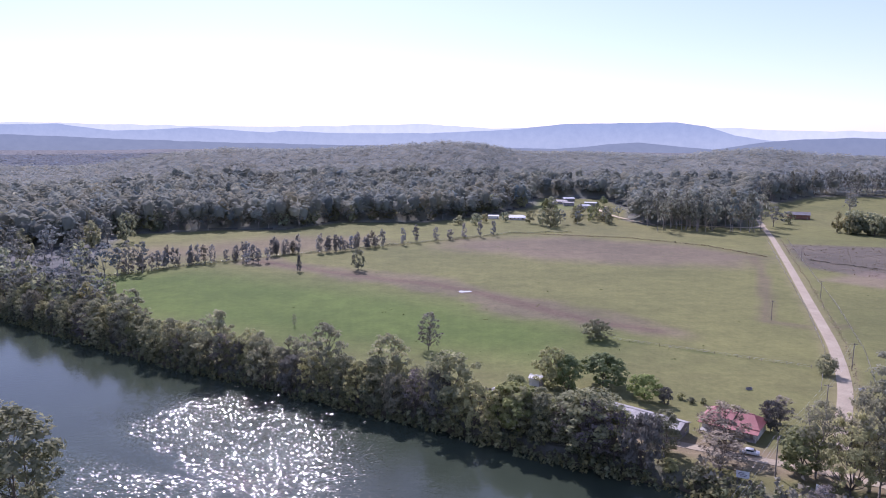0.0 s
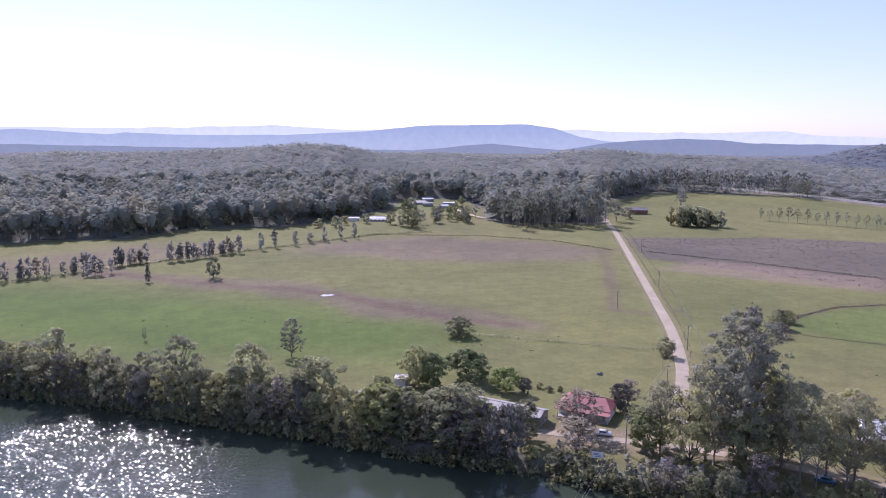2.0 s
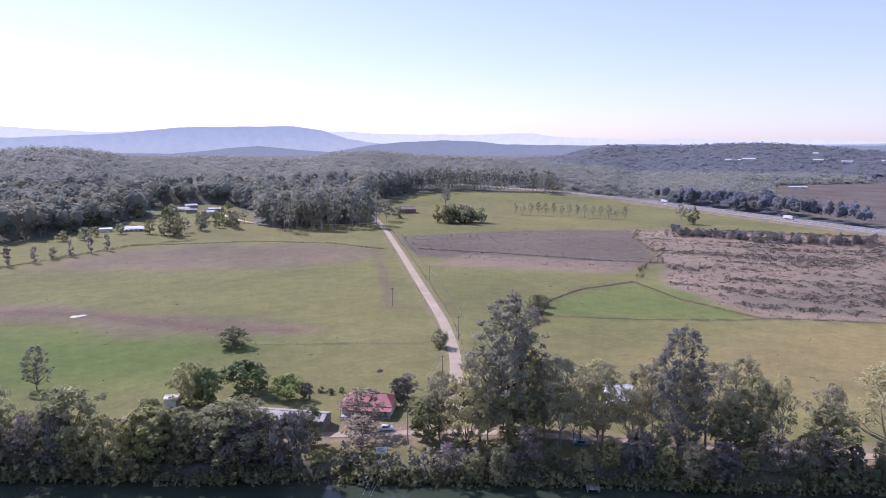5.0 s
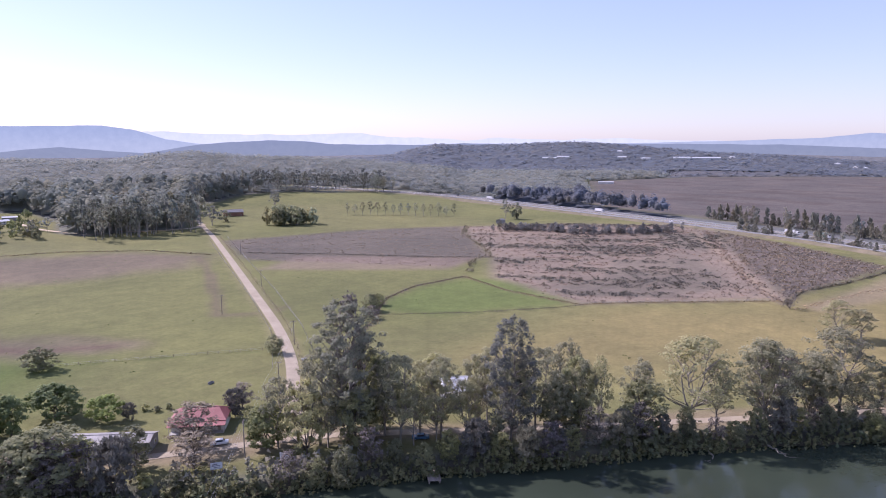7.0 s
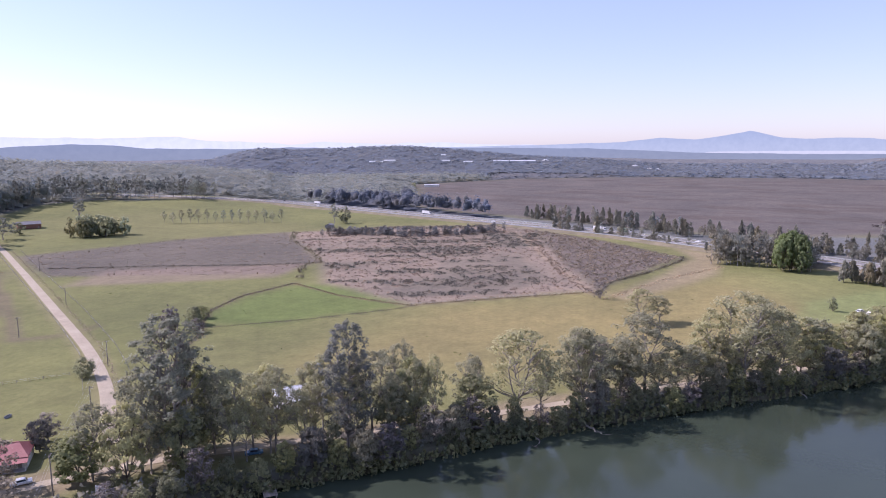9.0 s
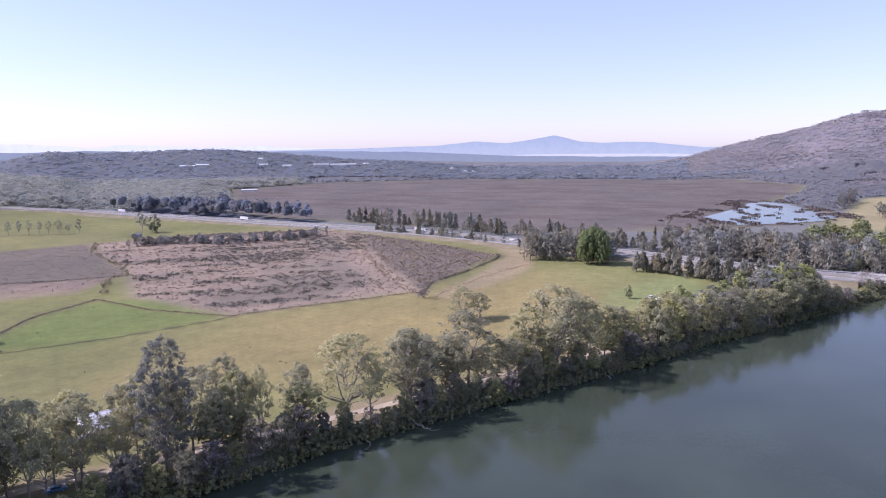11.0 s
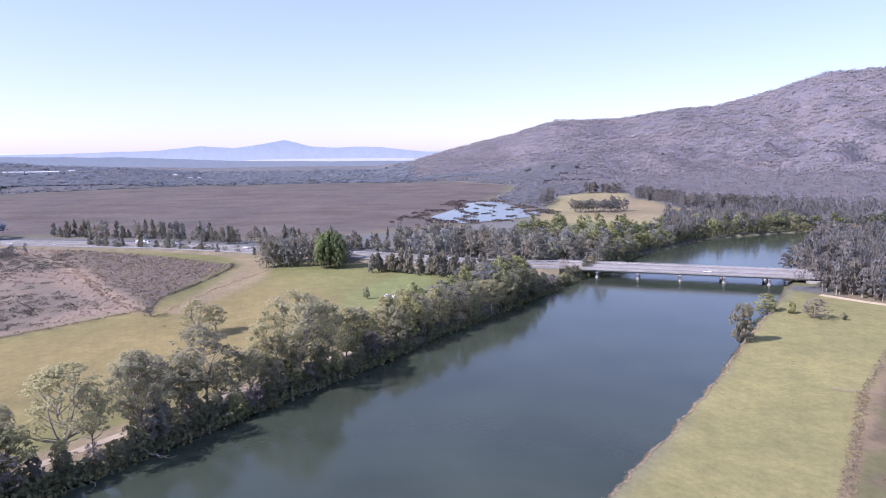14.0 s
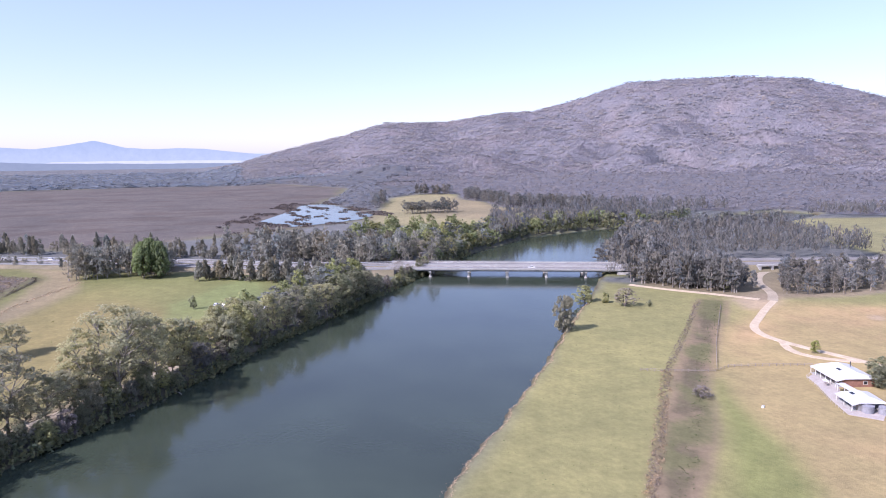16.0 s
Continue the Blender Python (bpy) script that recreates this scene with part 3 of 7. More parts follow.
    lay(step(8, 3, line_distance(X, Y, [(292, -300), (286, -326), (289, -364), (296, -400)]) + 0.4 * jit) * 0.7, (0.33, 0.255, 0.19))
    lay(step(5, 2, np.hypot(X - 240, Y + 294) + 0.2 * jit) * 0.9, (0.4, 0.31, 0.22))
    lay(step(-5, 6, outline_distance(X, Y, [(190, -163), (178, -156), (158, -150), (136, -142), (112, -128), (60, -90), (60, -60), (122, -108), (175, -148)]) + 0.5 * jit) * 0.8, (0.175, 0.2, 0.075))
    lay(step(-6, 6, outline_distance(X, Y, [(88, 800), (110, 850), (150, 860), (165, 790), (125, 765)]) + 0.4 * jit) * 0.8, (0.17, 0.2, 0.08))
    # verges and bare earth by the lane and the road, woodland floor, banks
    lay(step(9, 3, line_distance(X, Y, LANE) + jit * 0.5) * 0.75, (0.27, 0.215, 0.155))
    lay(step(7, 3.5, line_distance(X, Y, ROAD) + jit * 0.2) * 0.5, (0.24, 0.21, 0.12))
    fo = forest_mask(X, Y)
    r = np.hypot(X, Y)
    lay(step(-6, 8, fo + jit * 0.5), (0.145, 0.15, 0.15))
    lay(step(-4, 6, outline_distance(X, Y, [(288, -272), (345, -236), (392, -262), (366, -345), (345, -400), (290, -400), (288, -300)])) * 0.8, (0.2, 0.165, 0.125))
    # beyond 1500 m haze is put into the floor's colour, paler and bluer
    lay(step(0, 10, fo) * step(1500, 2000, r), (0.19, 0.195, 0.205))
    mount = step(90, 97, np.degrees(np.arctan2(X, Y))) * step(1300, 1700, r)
    # the mountain's cover is tinted purple-grey with haze; patches vary it
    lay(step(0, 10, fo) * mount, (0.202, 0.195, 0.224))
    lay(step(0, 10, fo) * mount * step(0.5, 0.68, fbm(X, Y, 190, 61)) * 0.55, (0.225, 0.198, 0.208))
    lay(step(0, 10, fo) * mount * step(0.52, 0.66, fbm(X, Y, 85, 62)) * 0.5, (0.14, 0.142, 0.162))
    lay(step(2.6, 0.8, np.abs(outline_distance(X, Y, RIVER) - 0.2)) * 0.8, (0.085, 0.066, 0.047))
    col = np.clip(col * 0.92, 0, 0.6)
    ca = me.attributes.new("canopy", "FLOAT", "POINT")
    ca.data.foreach_set("value", (step(0, 10, fo) * step(1300, 1800, r)).astype(np.float32))
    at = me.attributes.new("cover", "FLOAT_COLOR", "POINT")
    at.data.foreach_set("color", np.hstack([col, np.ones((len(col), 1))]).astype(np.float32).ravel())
    return tagged(new("ground", me), "river flats of green, dry and bare paddocks rising to wooded hills", "ground", kind="structure")


ground = build_ground()


def ground_z(x, y):
    return float(terrain(np.array([x]), np.array([y]))[0])


def sheet(name, poly, z, mat, label, category):
    bm = bmesh.new()
    f = bm.faces.new([bm.verts.new((x, y, z)) for x, y in poly])
    bmesh.ops.triangulate(bm, faces=[f])
    bmesh.ops.recalc_face_normals(bm, faces=bm.faces[:])
    for f in bm.faces:
        if f.normal.z < 0:
            f.normal_flip()
    return tagged(new(name, done(bm, name, mat)), label, category, kind="structure")


def widened(poly, by):
    """The outline moved outwards, so that the water runs in under ragged banks."""
    P = np.array(poly, float)
    T = np.roll(P, -1, 0) - np.roll(P, 1, 0)
    T /= np.linalg.norm(T, axis=1)[:, None]
    N = np.column_stack([T[:, 1], -T[:, 0]])
    if outline_distance(*(P[3:4] + N[3:4]).T, poly)[0] > 0:
        N = -N
    return [tuple(p) for p in P + N * by]


sheet("water", widened(RIVER, 3.5), -2.5, M_WATER, "broad dark green river with fine ripples between wooded banks", "river")
sheet("lagoon", LAGOON, 0.35, M_LAGOON, "shallow blue lagoon at the edge of the swamp", "lagoon")


def ribbon(line, zs, width, thick, name, mat, samples=6.0, edge=0.3):
    """A road bed: a strip with a slight crown and sloping edges along a line."""
    pts = along(line, samples)
    lens = [0.0]
    for (ax, ay), (bx, by) in zip(line[:-1], line[1:]):
        lens.append(lens[-1] + math.hypot(bx - ax, by - ay))
    P = np.array([(p[0], p[1]) for p in pts] + [line[-1]])
    for _ in range(3):
        P[1:-1] = 0.25 * P[:-2] + 0.5 * P[1:-1] + 0.25 * P[2:]
    S = np.concatenate([[0], np.cumsum(np.hypot(*np.diff(P, axis=0).T))])
    S *= lens[-1] / S[-1]
    Z = np.interp(S, lens, zs) if zs is not None else terrain(P[:, 0], P[:, 1])
    T = np.gradient(P, axis=0)
    T /= np.linalg.norm(T, axis=1)[:, None]
    N = np.stack([T[:, 1], -T[:, 0]], -1)
    prof = [(-width / 2 - edge, -thick - 0.3), (-width / 2, 0.0), (0, width * 0.012), (width / 2, 0.0), (width / 2 + edge, -thick - 0.3)]
    vs = []
    for p, nn, z in zip(P, N, Z):
        for o, h in prof:
            vs.append((p[0] + nn[0] * o, p[1] + nn[1] * o, z + thick + h))
    k = len(prof)
    fs = [(i * k + j, i * k + j + 1, (i + 1) * k + j + 1, (i + 1) * k + j) for i in range(len(P) - 1) for j in range(k - 1)]
    me = mesh_of(name, vs, [f[::-1] for f in fs], mat, False)
    return me, P, N, Z + thick


def road(name, line, zs, width, thick, mat, label, category="road", edge=0.3):
    me, P, N, Z = ribbon(line, zs, width, thick, name, mat, edge=edge)
    return tagged(new(name, me), label, category, kind="structure"), P, N, Z


road("road", ROAD, None, 4.3, 0.12, M_GRAVEL, "pale unsealed gravel road between paddocks")
road("road", LANE, None, 3.4, 0.1, M_GRAVEL, "narrow dirt lane along the wooded river bank")
road("road", [(212, 664), (255, 640), (287, 634), (304, 655)], None, 5.0, 0.1, M_TRACK, "side track past the gum grove")
road("road", [(200, 650), (178, 720), (172, 780), (188, 800)], None, 4.0, 0.1, M_TRACK, "sandy driveway to the hillside farm")
road("road", [(352, -232), (330, -245), (312, -260), (292, -273)], None, 4.5, 0.1, M_TRACK, "pale dirt track along the trees")
road("road", [(364, -348), (354, -329), (332, -308), (316, -299), (301, -291), (287, -277)], None, 5.0, 0.1, M_GRAVEL, "short worn access road under the highway")
road("road", [(287, -278), (272, -258), (255, -238), (246, -226), (232, -219), (215, -221), (195, -226), (175, -231), (120, -245)], None, 3.6, 0.1, M_TRACK, "winding pale gravel driveway")
road("road", [(221, -220), (214, -213), (204, -211), (197, -215), (190, -226)], None, 3.2, 0.1, M_TRACK, "gravel loop beside the house")


# ---- highway: two carriageways on a low bank, then the bridge ----
def highway():
    c = np.array(HIGHWAY, float)
    t = np.gradient(c, axis=0)
    t /= np.linalg.norm(t, axis=1)[:, None]
    n = np.stack([t[:, 1], -t[:, 0]], -1)
    bank_me = ribbon(HIGHWAY, [z - 0.3 for z in HIGHWAY_Z], 29, 0.2, "embankment", M_GROUND_BANK, edge=9)[0]
    vs = [v for v in bank_me.vertices]
    for i, v in enumerate(vs):
        if i % 5 in (0, 4):
            v.co.z = ground_z(v.co.x, v.co.y) - 0.4
    tagged(new("embankment", bank_me), "grassy earth bank under the highway", "embankment", kind="structure")
    for side in (-8.0, 8.0):
        line = [tuple(p) for p in c + n * side]
        ob, P, N, Z = road("road", line, HIGHWAY_Z, 10.4, 0.25, M_ASPHALT, "pale grey sealed highway carriageway")
        for off in (-4.7, 4.7):
            me = ribbon([tuple(p) for p in c + n * (side + off)], HIGHWAY_Z, 0.3, 0.275, "edge_line", M_PAINT, edge=0.01)[0]
            part("edge_line", me, ob)
    for side in (-15.0, 0.0, 15.0):
        line = [tuple(p) for p in c[4:] + n[4:] * side]
        rail = empty("guard_rail")
        tagged(rail, "galvanised steel guard rail beside the highway", "guard rail", "guard rails")
        zs = HIGHWAY_Z[4:]
        me, P, N, Z = ribbon(line, [z + 0.75 for z in zs], 0.12, 0.3, "rail", M_STEEL, edge=0.02)
        part("rail", me, rail)
        bm = bmesh.new()
        for k in range(0, len(P), 2):
            box(bm, P[k, 0] - 0.08, P[k, 1] - 0.08, Z[k] - 1.0, P[k, 0] + 0.08, P[k, 1] + 0.08, Z[k])
        tagged(part("posts", done(bm, "posts", M_STEEL), rail), kind="stuff")


M_GROUND_BANK = surface("embankment_grass", (0.13, 0.12, 0.07), (0.24, 0.2, 0.13), 0.08, 1.2, 0.95)
highway()


def bridge():
    (ax, ay), (bx, by) = BRIDGE
    length = math.hypot(bx - ax, by - ay)
    m = pose(ax, ay, 0, 0, 0, math.degrees(math.atan2(by - ay, bx - ax)))
    root = tagged(empty("bridge", m), "long concrete highway bridge with twin decks over the river", "bridge")
    z = 3.1
    for k, y in enumerate((-8.4, 8.4)):
        deck = part("deck", boxes("deck", M_CONCRETE, (-6, y - 6.2, z - 0.45, length + 6, y + 6.2, z)), root)
        part("road_surface", boxes("road_surface", M_ASPHALT, (-6, y - 5.4, z, length + 6, y + 5.4, z + 0.06)), deck)
        for o in (-4.9, 4.9):
            part("edge_line", boxes("edge_line", M_PAINT, (-6, y + o - 0.12, z + 0.06, length + 6, y + o + 0.12, z + 0.066)), deck)
        for o in (-6.05, 6.05):
            part("parapet", boxes("parapet", M_CONCRETE, (-6, y + o - 0.2, z, length + 6, y + o + 0.2, z + 0.75), bevel=0.03), deck)
            rail = part("hand_rail", boxes("hand_rail", M_STEEL, (-6, y + o - 0.06, z + 1.05, length + 6, y + o + 0.06, z + 1.2)), deck)
            bm = bmesh.new()
            for s in range(0, int(length), 3):
                box(bm, s - 0.06, y + o - 0.06, z + 0.75, s + 0.06, y + o + 0.06, z + 1.06)
            tagged(part("rail_posts", done(bm, "rail_posts", M_STEEL), rail), kind="stuff")
        for g in (-4.2, -1.4, 1.4, 4.2):
            part("girder", boxes("girder", M_CONCRETE, (-3, y + g - 0.35, z - 1.55, length + 3, y + g + 0.35, z - 0.45), bevel=0.05), root)
        for s in (0.16, 0.335, 0.51, 0.685, 0.86):
            x = length * s
            pier = part("pier", boxes("pier", M_CONCRETE, (x - 0.8, y - 5.6, z - 2.4, x + 0.8, y + 5.6, z - 1.55), bevel=0.1), root)
            for o in (-3.2, 3.2):
                part("column", tubes("column", M_CONCRETE, [((x, y + o, -6), (x, y + o, z - 2.4), 0.75, 0.75)], 14), pier)
            part("pile_cap", boxes("pile_cap", M_CONCRETE, (x - 1.0, y - 4.7, -3.0, x + 1.0, y + 4.7, -2.0), bevel=0.1), pier)
    for x0, x1 in ((-9, 0.5), (length - 0.5, length + 9)):
        part("abutment", boxes("abutment", M_CONCRETE, (x0, -14.8, -2.6, x1, 14.8, z - 1.56), bevel=0.1), root)


bridge()
d = Vector((BRIDGE[1][0] - BRIDGE[0][0], BRIDGE[1][1] - BRIDGE[0][1])).normalized()
E0 = Vector(BRIDGE[1]) + d * 5.5
EAST = [tuple(E0), (389, -295), (382, -332), (375, -362), (364, -410), (352, -470)]
EAST_Z = [2.6, 3.3, 3.8, 3.6, 3.0, 2.0]
me = ribbon(EAST, [z - 0.3 for z in EAST_Z], 28, 0.2, "embankment", M_GROUND_BANK, edge=7)[0]
for i, v in enumerate(me.vertices):
    if i % 5 in (0, 4):
        v.co.z = -0.4
tagged(new("embankment", me), "scrubby earth bank leading onto the bridge", "embankment", kind="structure")
for s in (-8.4, 8.4):
    nrm = Vector((d.y, -d.x)) * s
    road("road", [(p[0] + nrm.x, p[1] + nrm.y) for p in EAST], EAST_Z, 10.4, 0.3, M_ASPHALT, "sealed highway carriageway beyond the bridge")


def underpass(x, y, turn):
    root = tagged(empty("underpass", pose(x, y, 0, 0, 0, turn)), "concrete highway underpass with a dark opening", "underpass")
    part("beam", boxes("beam", M_CONCRETE, (-11, -1.2, 3.5, 11, 1.2, 4.7), bevel=0.05), root)
    for s in (-9.5, -1.0, 9.5):
        part("wall", boxes("wall", M_CONCRETE, (s - 0.7, -1.1, -0.3, s + 0.7, 6, 3.49), bevel=0.05), root)
    # dark panel across the opening, added as the shade inside it
    part("back_wall", boxes("back_wall", M_DARK, (-9, 5.4, -0.3, 9, 5.9, 3.4)), root)


underpass(360.5, -347, -102.7)


# ---- trees ----
def leaf_cards(rng, centres, radii, per, size, flat=0.75, hang=False):
    """Small leaf sprays scattered round clump centres: an array of quads."""
    c = np.repeat(np.asarray(centres, float), per, axis=0)
    rad = np.repeat(np.asarray(radii, float), per)[:, None]
    n = len(c)
    dirs = rng.normal(size=(n, 3))
    dirs /= np.linalg.norm(dirs, axis=1)[:, None]
    p = c + dirs * rad * (rng.uniform(0.15, 1.0, (n, 1)) ** 0.6) * np.array([1, 1, flat])
    mid = np.mean(np.asarray(centres, float), axis=0)
    out = c - mid
    out /= np.linalg.norm(out, axis=1)[:, None] + 1e-6
    nor = dirs * 0.6 + out * 0.7 + rng.normal(size=(n, 3)) * 0.45 + np.array([0, 0, 0.4])
    nor /= np.linalg.norm(nor, axis=1)[:, None]
    a = np.cross(nor, rng.normal(size=(n, 3)))
    a /= np.linalg.norm(a, axis=1)[:, None] + 1e-9
    b = np.cross(nor, a)
    s = size * rng.uniform(0.6, 1.5, (n, 1))
    if hang:
        # drooping needle sprays: long and upright
        b = np.array([0, 0, 1.0]) + rng.normal(size=(n, 3)) * 0.22
        nor[:, 2] *= 0.3
        a = np.cross(nor, b)
        a /= np.linalg.norm(a, axis=1)[:, None] + 1e-9
        return np.stack([p - a * s * 0.55, p + a * s * 0.55, p + b * s * 2.0], 1)
    w = s * rng.uniform(0.6, 1.0, (n, 1))
    return np.stack([p - a * s, p + a * s * 0.8 - b * w * 0.4, p + a * s * 0.3 + b * w * 1.3], 1)


PROFILES = {
    "dome": lambda u: math.sqrt(max(0.0, 1 - (2 * u - 0.9) ** 2 * 0.8)),
    "gum": lambda u: math.sin(math.pi * min(1, 0.22 + 0.74 * u)) ** 0.7,
    "cone": lambda u: (1 - u) ** 0.7 * 0.95 + 0.08,
    "column": lambda u: math.sin(math.pi * (0.12 + 0.82 * u)) ** 0.5,
}


def tree_meshes(seed, height, width, base, shape, clumps, per, clump_r, leaf, bark, leaves, trunk_r=0.3, fork=0.0, limbs=1.0, lean=0.0):
    """Trunk with limbs that reach every leaf clump, and a crown of many small sprays."""
    rng = np.random.default_rng(seed)
    segs = []
    zb = height * base
    stems = [(0.0, 0.0)] if not fork else [(math.cos(t) * width * fork, math.sin(t) * width * fork) for t in rng.uniform(0, 6.28) + np.arange(3) * 2.1]
    f0 = np.array([rng.normal() * lean, rng.normal() * lean, zb * 0.55])
    segs.append(((0, 0, -0.4), tuple(f0), trunk_r, trunk_r * 0.8))
    axes = []
    for sx, sy in stems:
        p, r = f0, trunk_r * (0.8 if not fork else 0.55)
        steps = 3 if leaf > 0.5 else 6
        pts = [p]
        for i in range(1, steps + 1):
            u = i / steps
            q = np.array([sx * u ** 0.8, sy * u ** 0.8, f0[2] + (height * 0.95 - f0[2]) * u]) + rng.normal(size=3) * np.array([1, 1, 0.3]) * width * 0.03
            r2 = max(0.03, trunk_r * (0.8 if not fork else 0.55) * (1 - u) ** 0.9)
            segs.append((tuple(pts[-1]), tuple(q), r, r2))
            pts.append(q)
            r = r2
        axes.append(np.array(pts))
    centres, radii = [], []
    prof = PROFILES[shape]
    lobes = rng.uniform(0.75, 1.2, 7)
    for k in range(clumps):
        u = rng.uniform(0, 1) ** 0.9
        t = rng.uniform(0, 2 * math.pi)
        R = width / 2 * prof(u) * lobes[int(t / 6.2832 * 6.999)]
        rad = R * math.sqrt(rng.uniform(0.12, 1.0))
        c = np.array([rad * math.cos(t), rad * math.sin(t), zb + (height - zb) * u])
        centres.append(c)
        radii.append(clump_r * rng.uniform(0.65, 1.3))
        ax = axes[int(np.argmin([np.min(np.linalg.norm(a[:, :2] - c[:2], axis=1)) for a in axes]))]
        zz = max(f0[2] + 0.2, c[2] - rad * 0.75 - 0.5)
        s = np.array([np.interp(zz, ax[:, 2], ax[:, i]) for i in range(3)])
        s[2] = zz
        if rng.uniform() < limbs and np.linalg.norm(c - s) > 0.6:
            mid = s * 0.45 + c * 0.55 + np.array([0, 0, -0.12 * rad]) + rng.normal(size=3) * 0.15
            rr = trunk_r * 0.36 * (0.4 + 0.6 * rad / (width / 2 + 1e-6))
            segs.append((tuple(s), tuple(mid), rr, rr * 0.6))
            segs.append((tuple(mid), tuple(c), rr * 0.6, 0.03))
    trunk = tubes("trunk", bark, segs, 3)
    crown = spray_mesh("crown", leaf_cards(rng, centres, radii, per, leaf, 0.62 if shape == "gum" else 0.75, leaves in (L_OAK, L_OAKWOOD, L_HEDGE)), leaves)
    return trunk, crown


KINDS = {
    # height, width, base, shape, clumps, sprays a clump, clump radius, spray size, bark, leaves, trunk, fork, limbs
    "gum": (24, 15, 0.36, "gum", 88, 46, 1.35, 0.262, M_BARK_PALE, L_GUM, 0.42, 0.24, 0.75),
    "tall_gum": (36, 17, 0.12, "column", 210, 60, 1.35, 0.28, M_BARK_PALE, L_FAR_GUM, 0.6, 0.12, 0.4),
    "bank_tree": (16, 12, 0.08, "dome", 110, 31, 1.2, 0.365, M_BARK_DARK, L_DARK, 0.35, 0.15, 0.3),
    "she_oak": (15, 7, 0.08, "column", 80, 32, 1.0, 0.38, M_BARK_DARK, L_OAK, 0.28, 0.0, 0.4),
    "bright": (11, 11, 0.1, "dome", 100, 38, 1.05, 0.36, M_BARK_DARK, L_BRIGHT, 0.3, 0.1, 0.3),
    "olive": (11, 10, 0.15, "dome", 85, 36, 1.0, 0.36, M_BARK_DARK, L_OLIVE, 0.3, 0.15, 0.3),
    "sparse": (14, 9, 0.18, "gum", 75, 20, 0.95, 0.26, M_BARK_DARK, L_GREY, 0.28, 0.18, 0.9),
    "bare": (9, 9, 0.1, "gum", 60, 8, 1.0, 0.2, M_BARK_PALE, L_GREY, 0.22, 0.3, 1.0),
    "shrub": (3.5, 4.5, 0.05, "dome", 26, 28, 0.7, 0.32, M_BARK_DARK, L_DARK, 0.1, 0.2, 0.3),
    "far_oak": (15, 7.5, 0.05, "cone", 34, 13, 1.4, 0.75, M_BARK_DARK, L_OAK, 0.3, 0.0, 0.15),
    "river_gum": (16, 13, 0.14, "gum", 94, 37, 1.15, 0.305, M_BARK_DARK, L_RIVER, 0.34, 0.22, 0.7),
    "paddock_oak": (12, 4.6, 0.1, "column", 34, 14, 0.85, 0.42, M_BARK_DARK, L_HEDGE, 0.22, 0.0, 0.3),
    "tall_oak": (18, 5.4, 0.12, "column", 31, 9, 0.95, 0.56, M_BARK_PALE, L_OAKWOOD, 0.26, 0.0, 0.3),
    "far_gum": (20, 13, 0.3, "gum", 28, 11, 1.7, 0.8, M_BARK_PALE, L_FAR_GUM, 0.4, 0.2, 0.4),
    "far_round": (10, 9, 0.08, "dome", 26, 12, 1.5, 0.74, M_BARK_DARK, L_DARK, 0.3, 0.1, 0.15),
    "far_olive": (10, 10, 0.08, "dome", 28, 13, 1.5, 0.7, M_BARK_DARK, L_OLIVE, 0.3, 0.1, 0.15),
}
TREE_WORDS = {
    "gum": ("tall pale-trunked gum tree with an open grey-green crown", "gum tree"),
    "tall_gum": ("very tall gum with pale limbs and dense grey-green foliage", "gum tree"),
    "bank_tree": ("dense dark-leaved tree leaning over the river bank", "tree"),
    "she_oak": ("narrow grey-green she-oak with drooping fine foliage", "she-oak"),
    "bright": ("rounded bright green leafy tree near the houses", "tree"),
    "olive": ("yellow-green spreading tree in full leaf", "tree"),
    "sparse": ("thinly leaved grey tree with visible branches", "tree"),
    "bare": ("almost leafless grey tree with many thin branches", "bare tree"),
    "shrub": ("low dark green shrub on rough grass", "shrub"),
    "far_oak": ("dark conical she-oak standing along the highway", "she-oak"),
    "river_gum": ("spreading grey-brown gum on the river bank", "gum tree"),
    "paddock_oak": ("narrow grey she-oak in a paddock row", "she-oak"),
    "tall_oak": ("tall narrow grey-green she-oak", "she-oak"),
    "far_gum": ("distant gum tree with a pale trunk", "gum tree"),
    "far_round": ("dark round paddock tree", "tree"),
    "far_olive": ("distant light green leafy tree by the river", "tree"),
}
VARIANTS = {"gum": 4, "bank_tree": 5, "she_oak": 3, "far_oak": 3, "tall_gum": 2, "far_gum": 3, "paddock_oak": 3, "river_gum": 4, "tall_oak": 4}
PROTO, GROVES = {}, {}
trng = np.random.default_rng(77)


def tree(kind, x, y, height=None, width=None, name=None, label=None, group="", many=False):
    """Plant a tree: prototypes are built once a variant. many: one of a row or grove, joined to it by group."""
    k = int(trng.integers(VARIANTS.get(kind, 2)))
    spec = KINDS[kind]
    h, w = height or spec[0] * trng.uniform(0.85, 1.15), width or spec[1] * trng.uniform(0.85, 1.15)
    rz = trng.uniform(0, 360)
    if (kind, k) not in PROTO:
        PROTO[kind, k] = tree_meshes(sum(map(ord, kind)) * 10 + k, *spec)
    m = pose(x, y, ground_z(x, y), 0, 0, rz) @ Matrix.Diagonal((w / spec[1], w / spec[1], h / spec[0], 1))
    if many:
        GROVES.setdefault(group, []).append((kind, k, m))
        return None
    root = empty(name or ("shrub" if kind == "shrub" else "tree"), m)
    words, cat = TREE_WORDS[kind]
    tagged(root, label or words, cat, group or ("bank trees" if kind in ("bank_tree", "gum", "she_oak", "river_gum") else "trees"))
    part("trunk", PROTO[kind, k][0], root)
    part("crown", PROTO[kind, k][1], root)
    return root


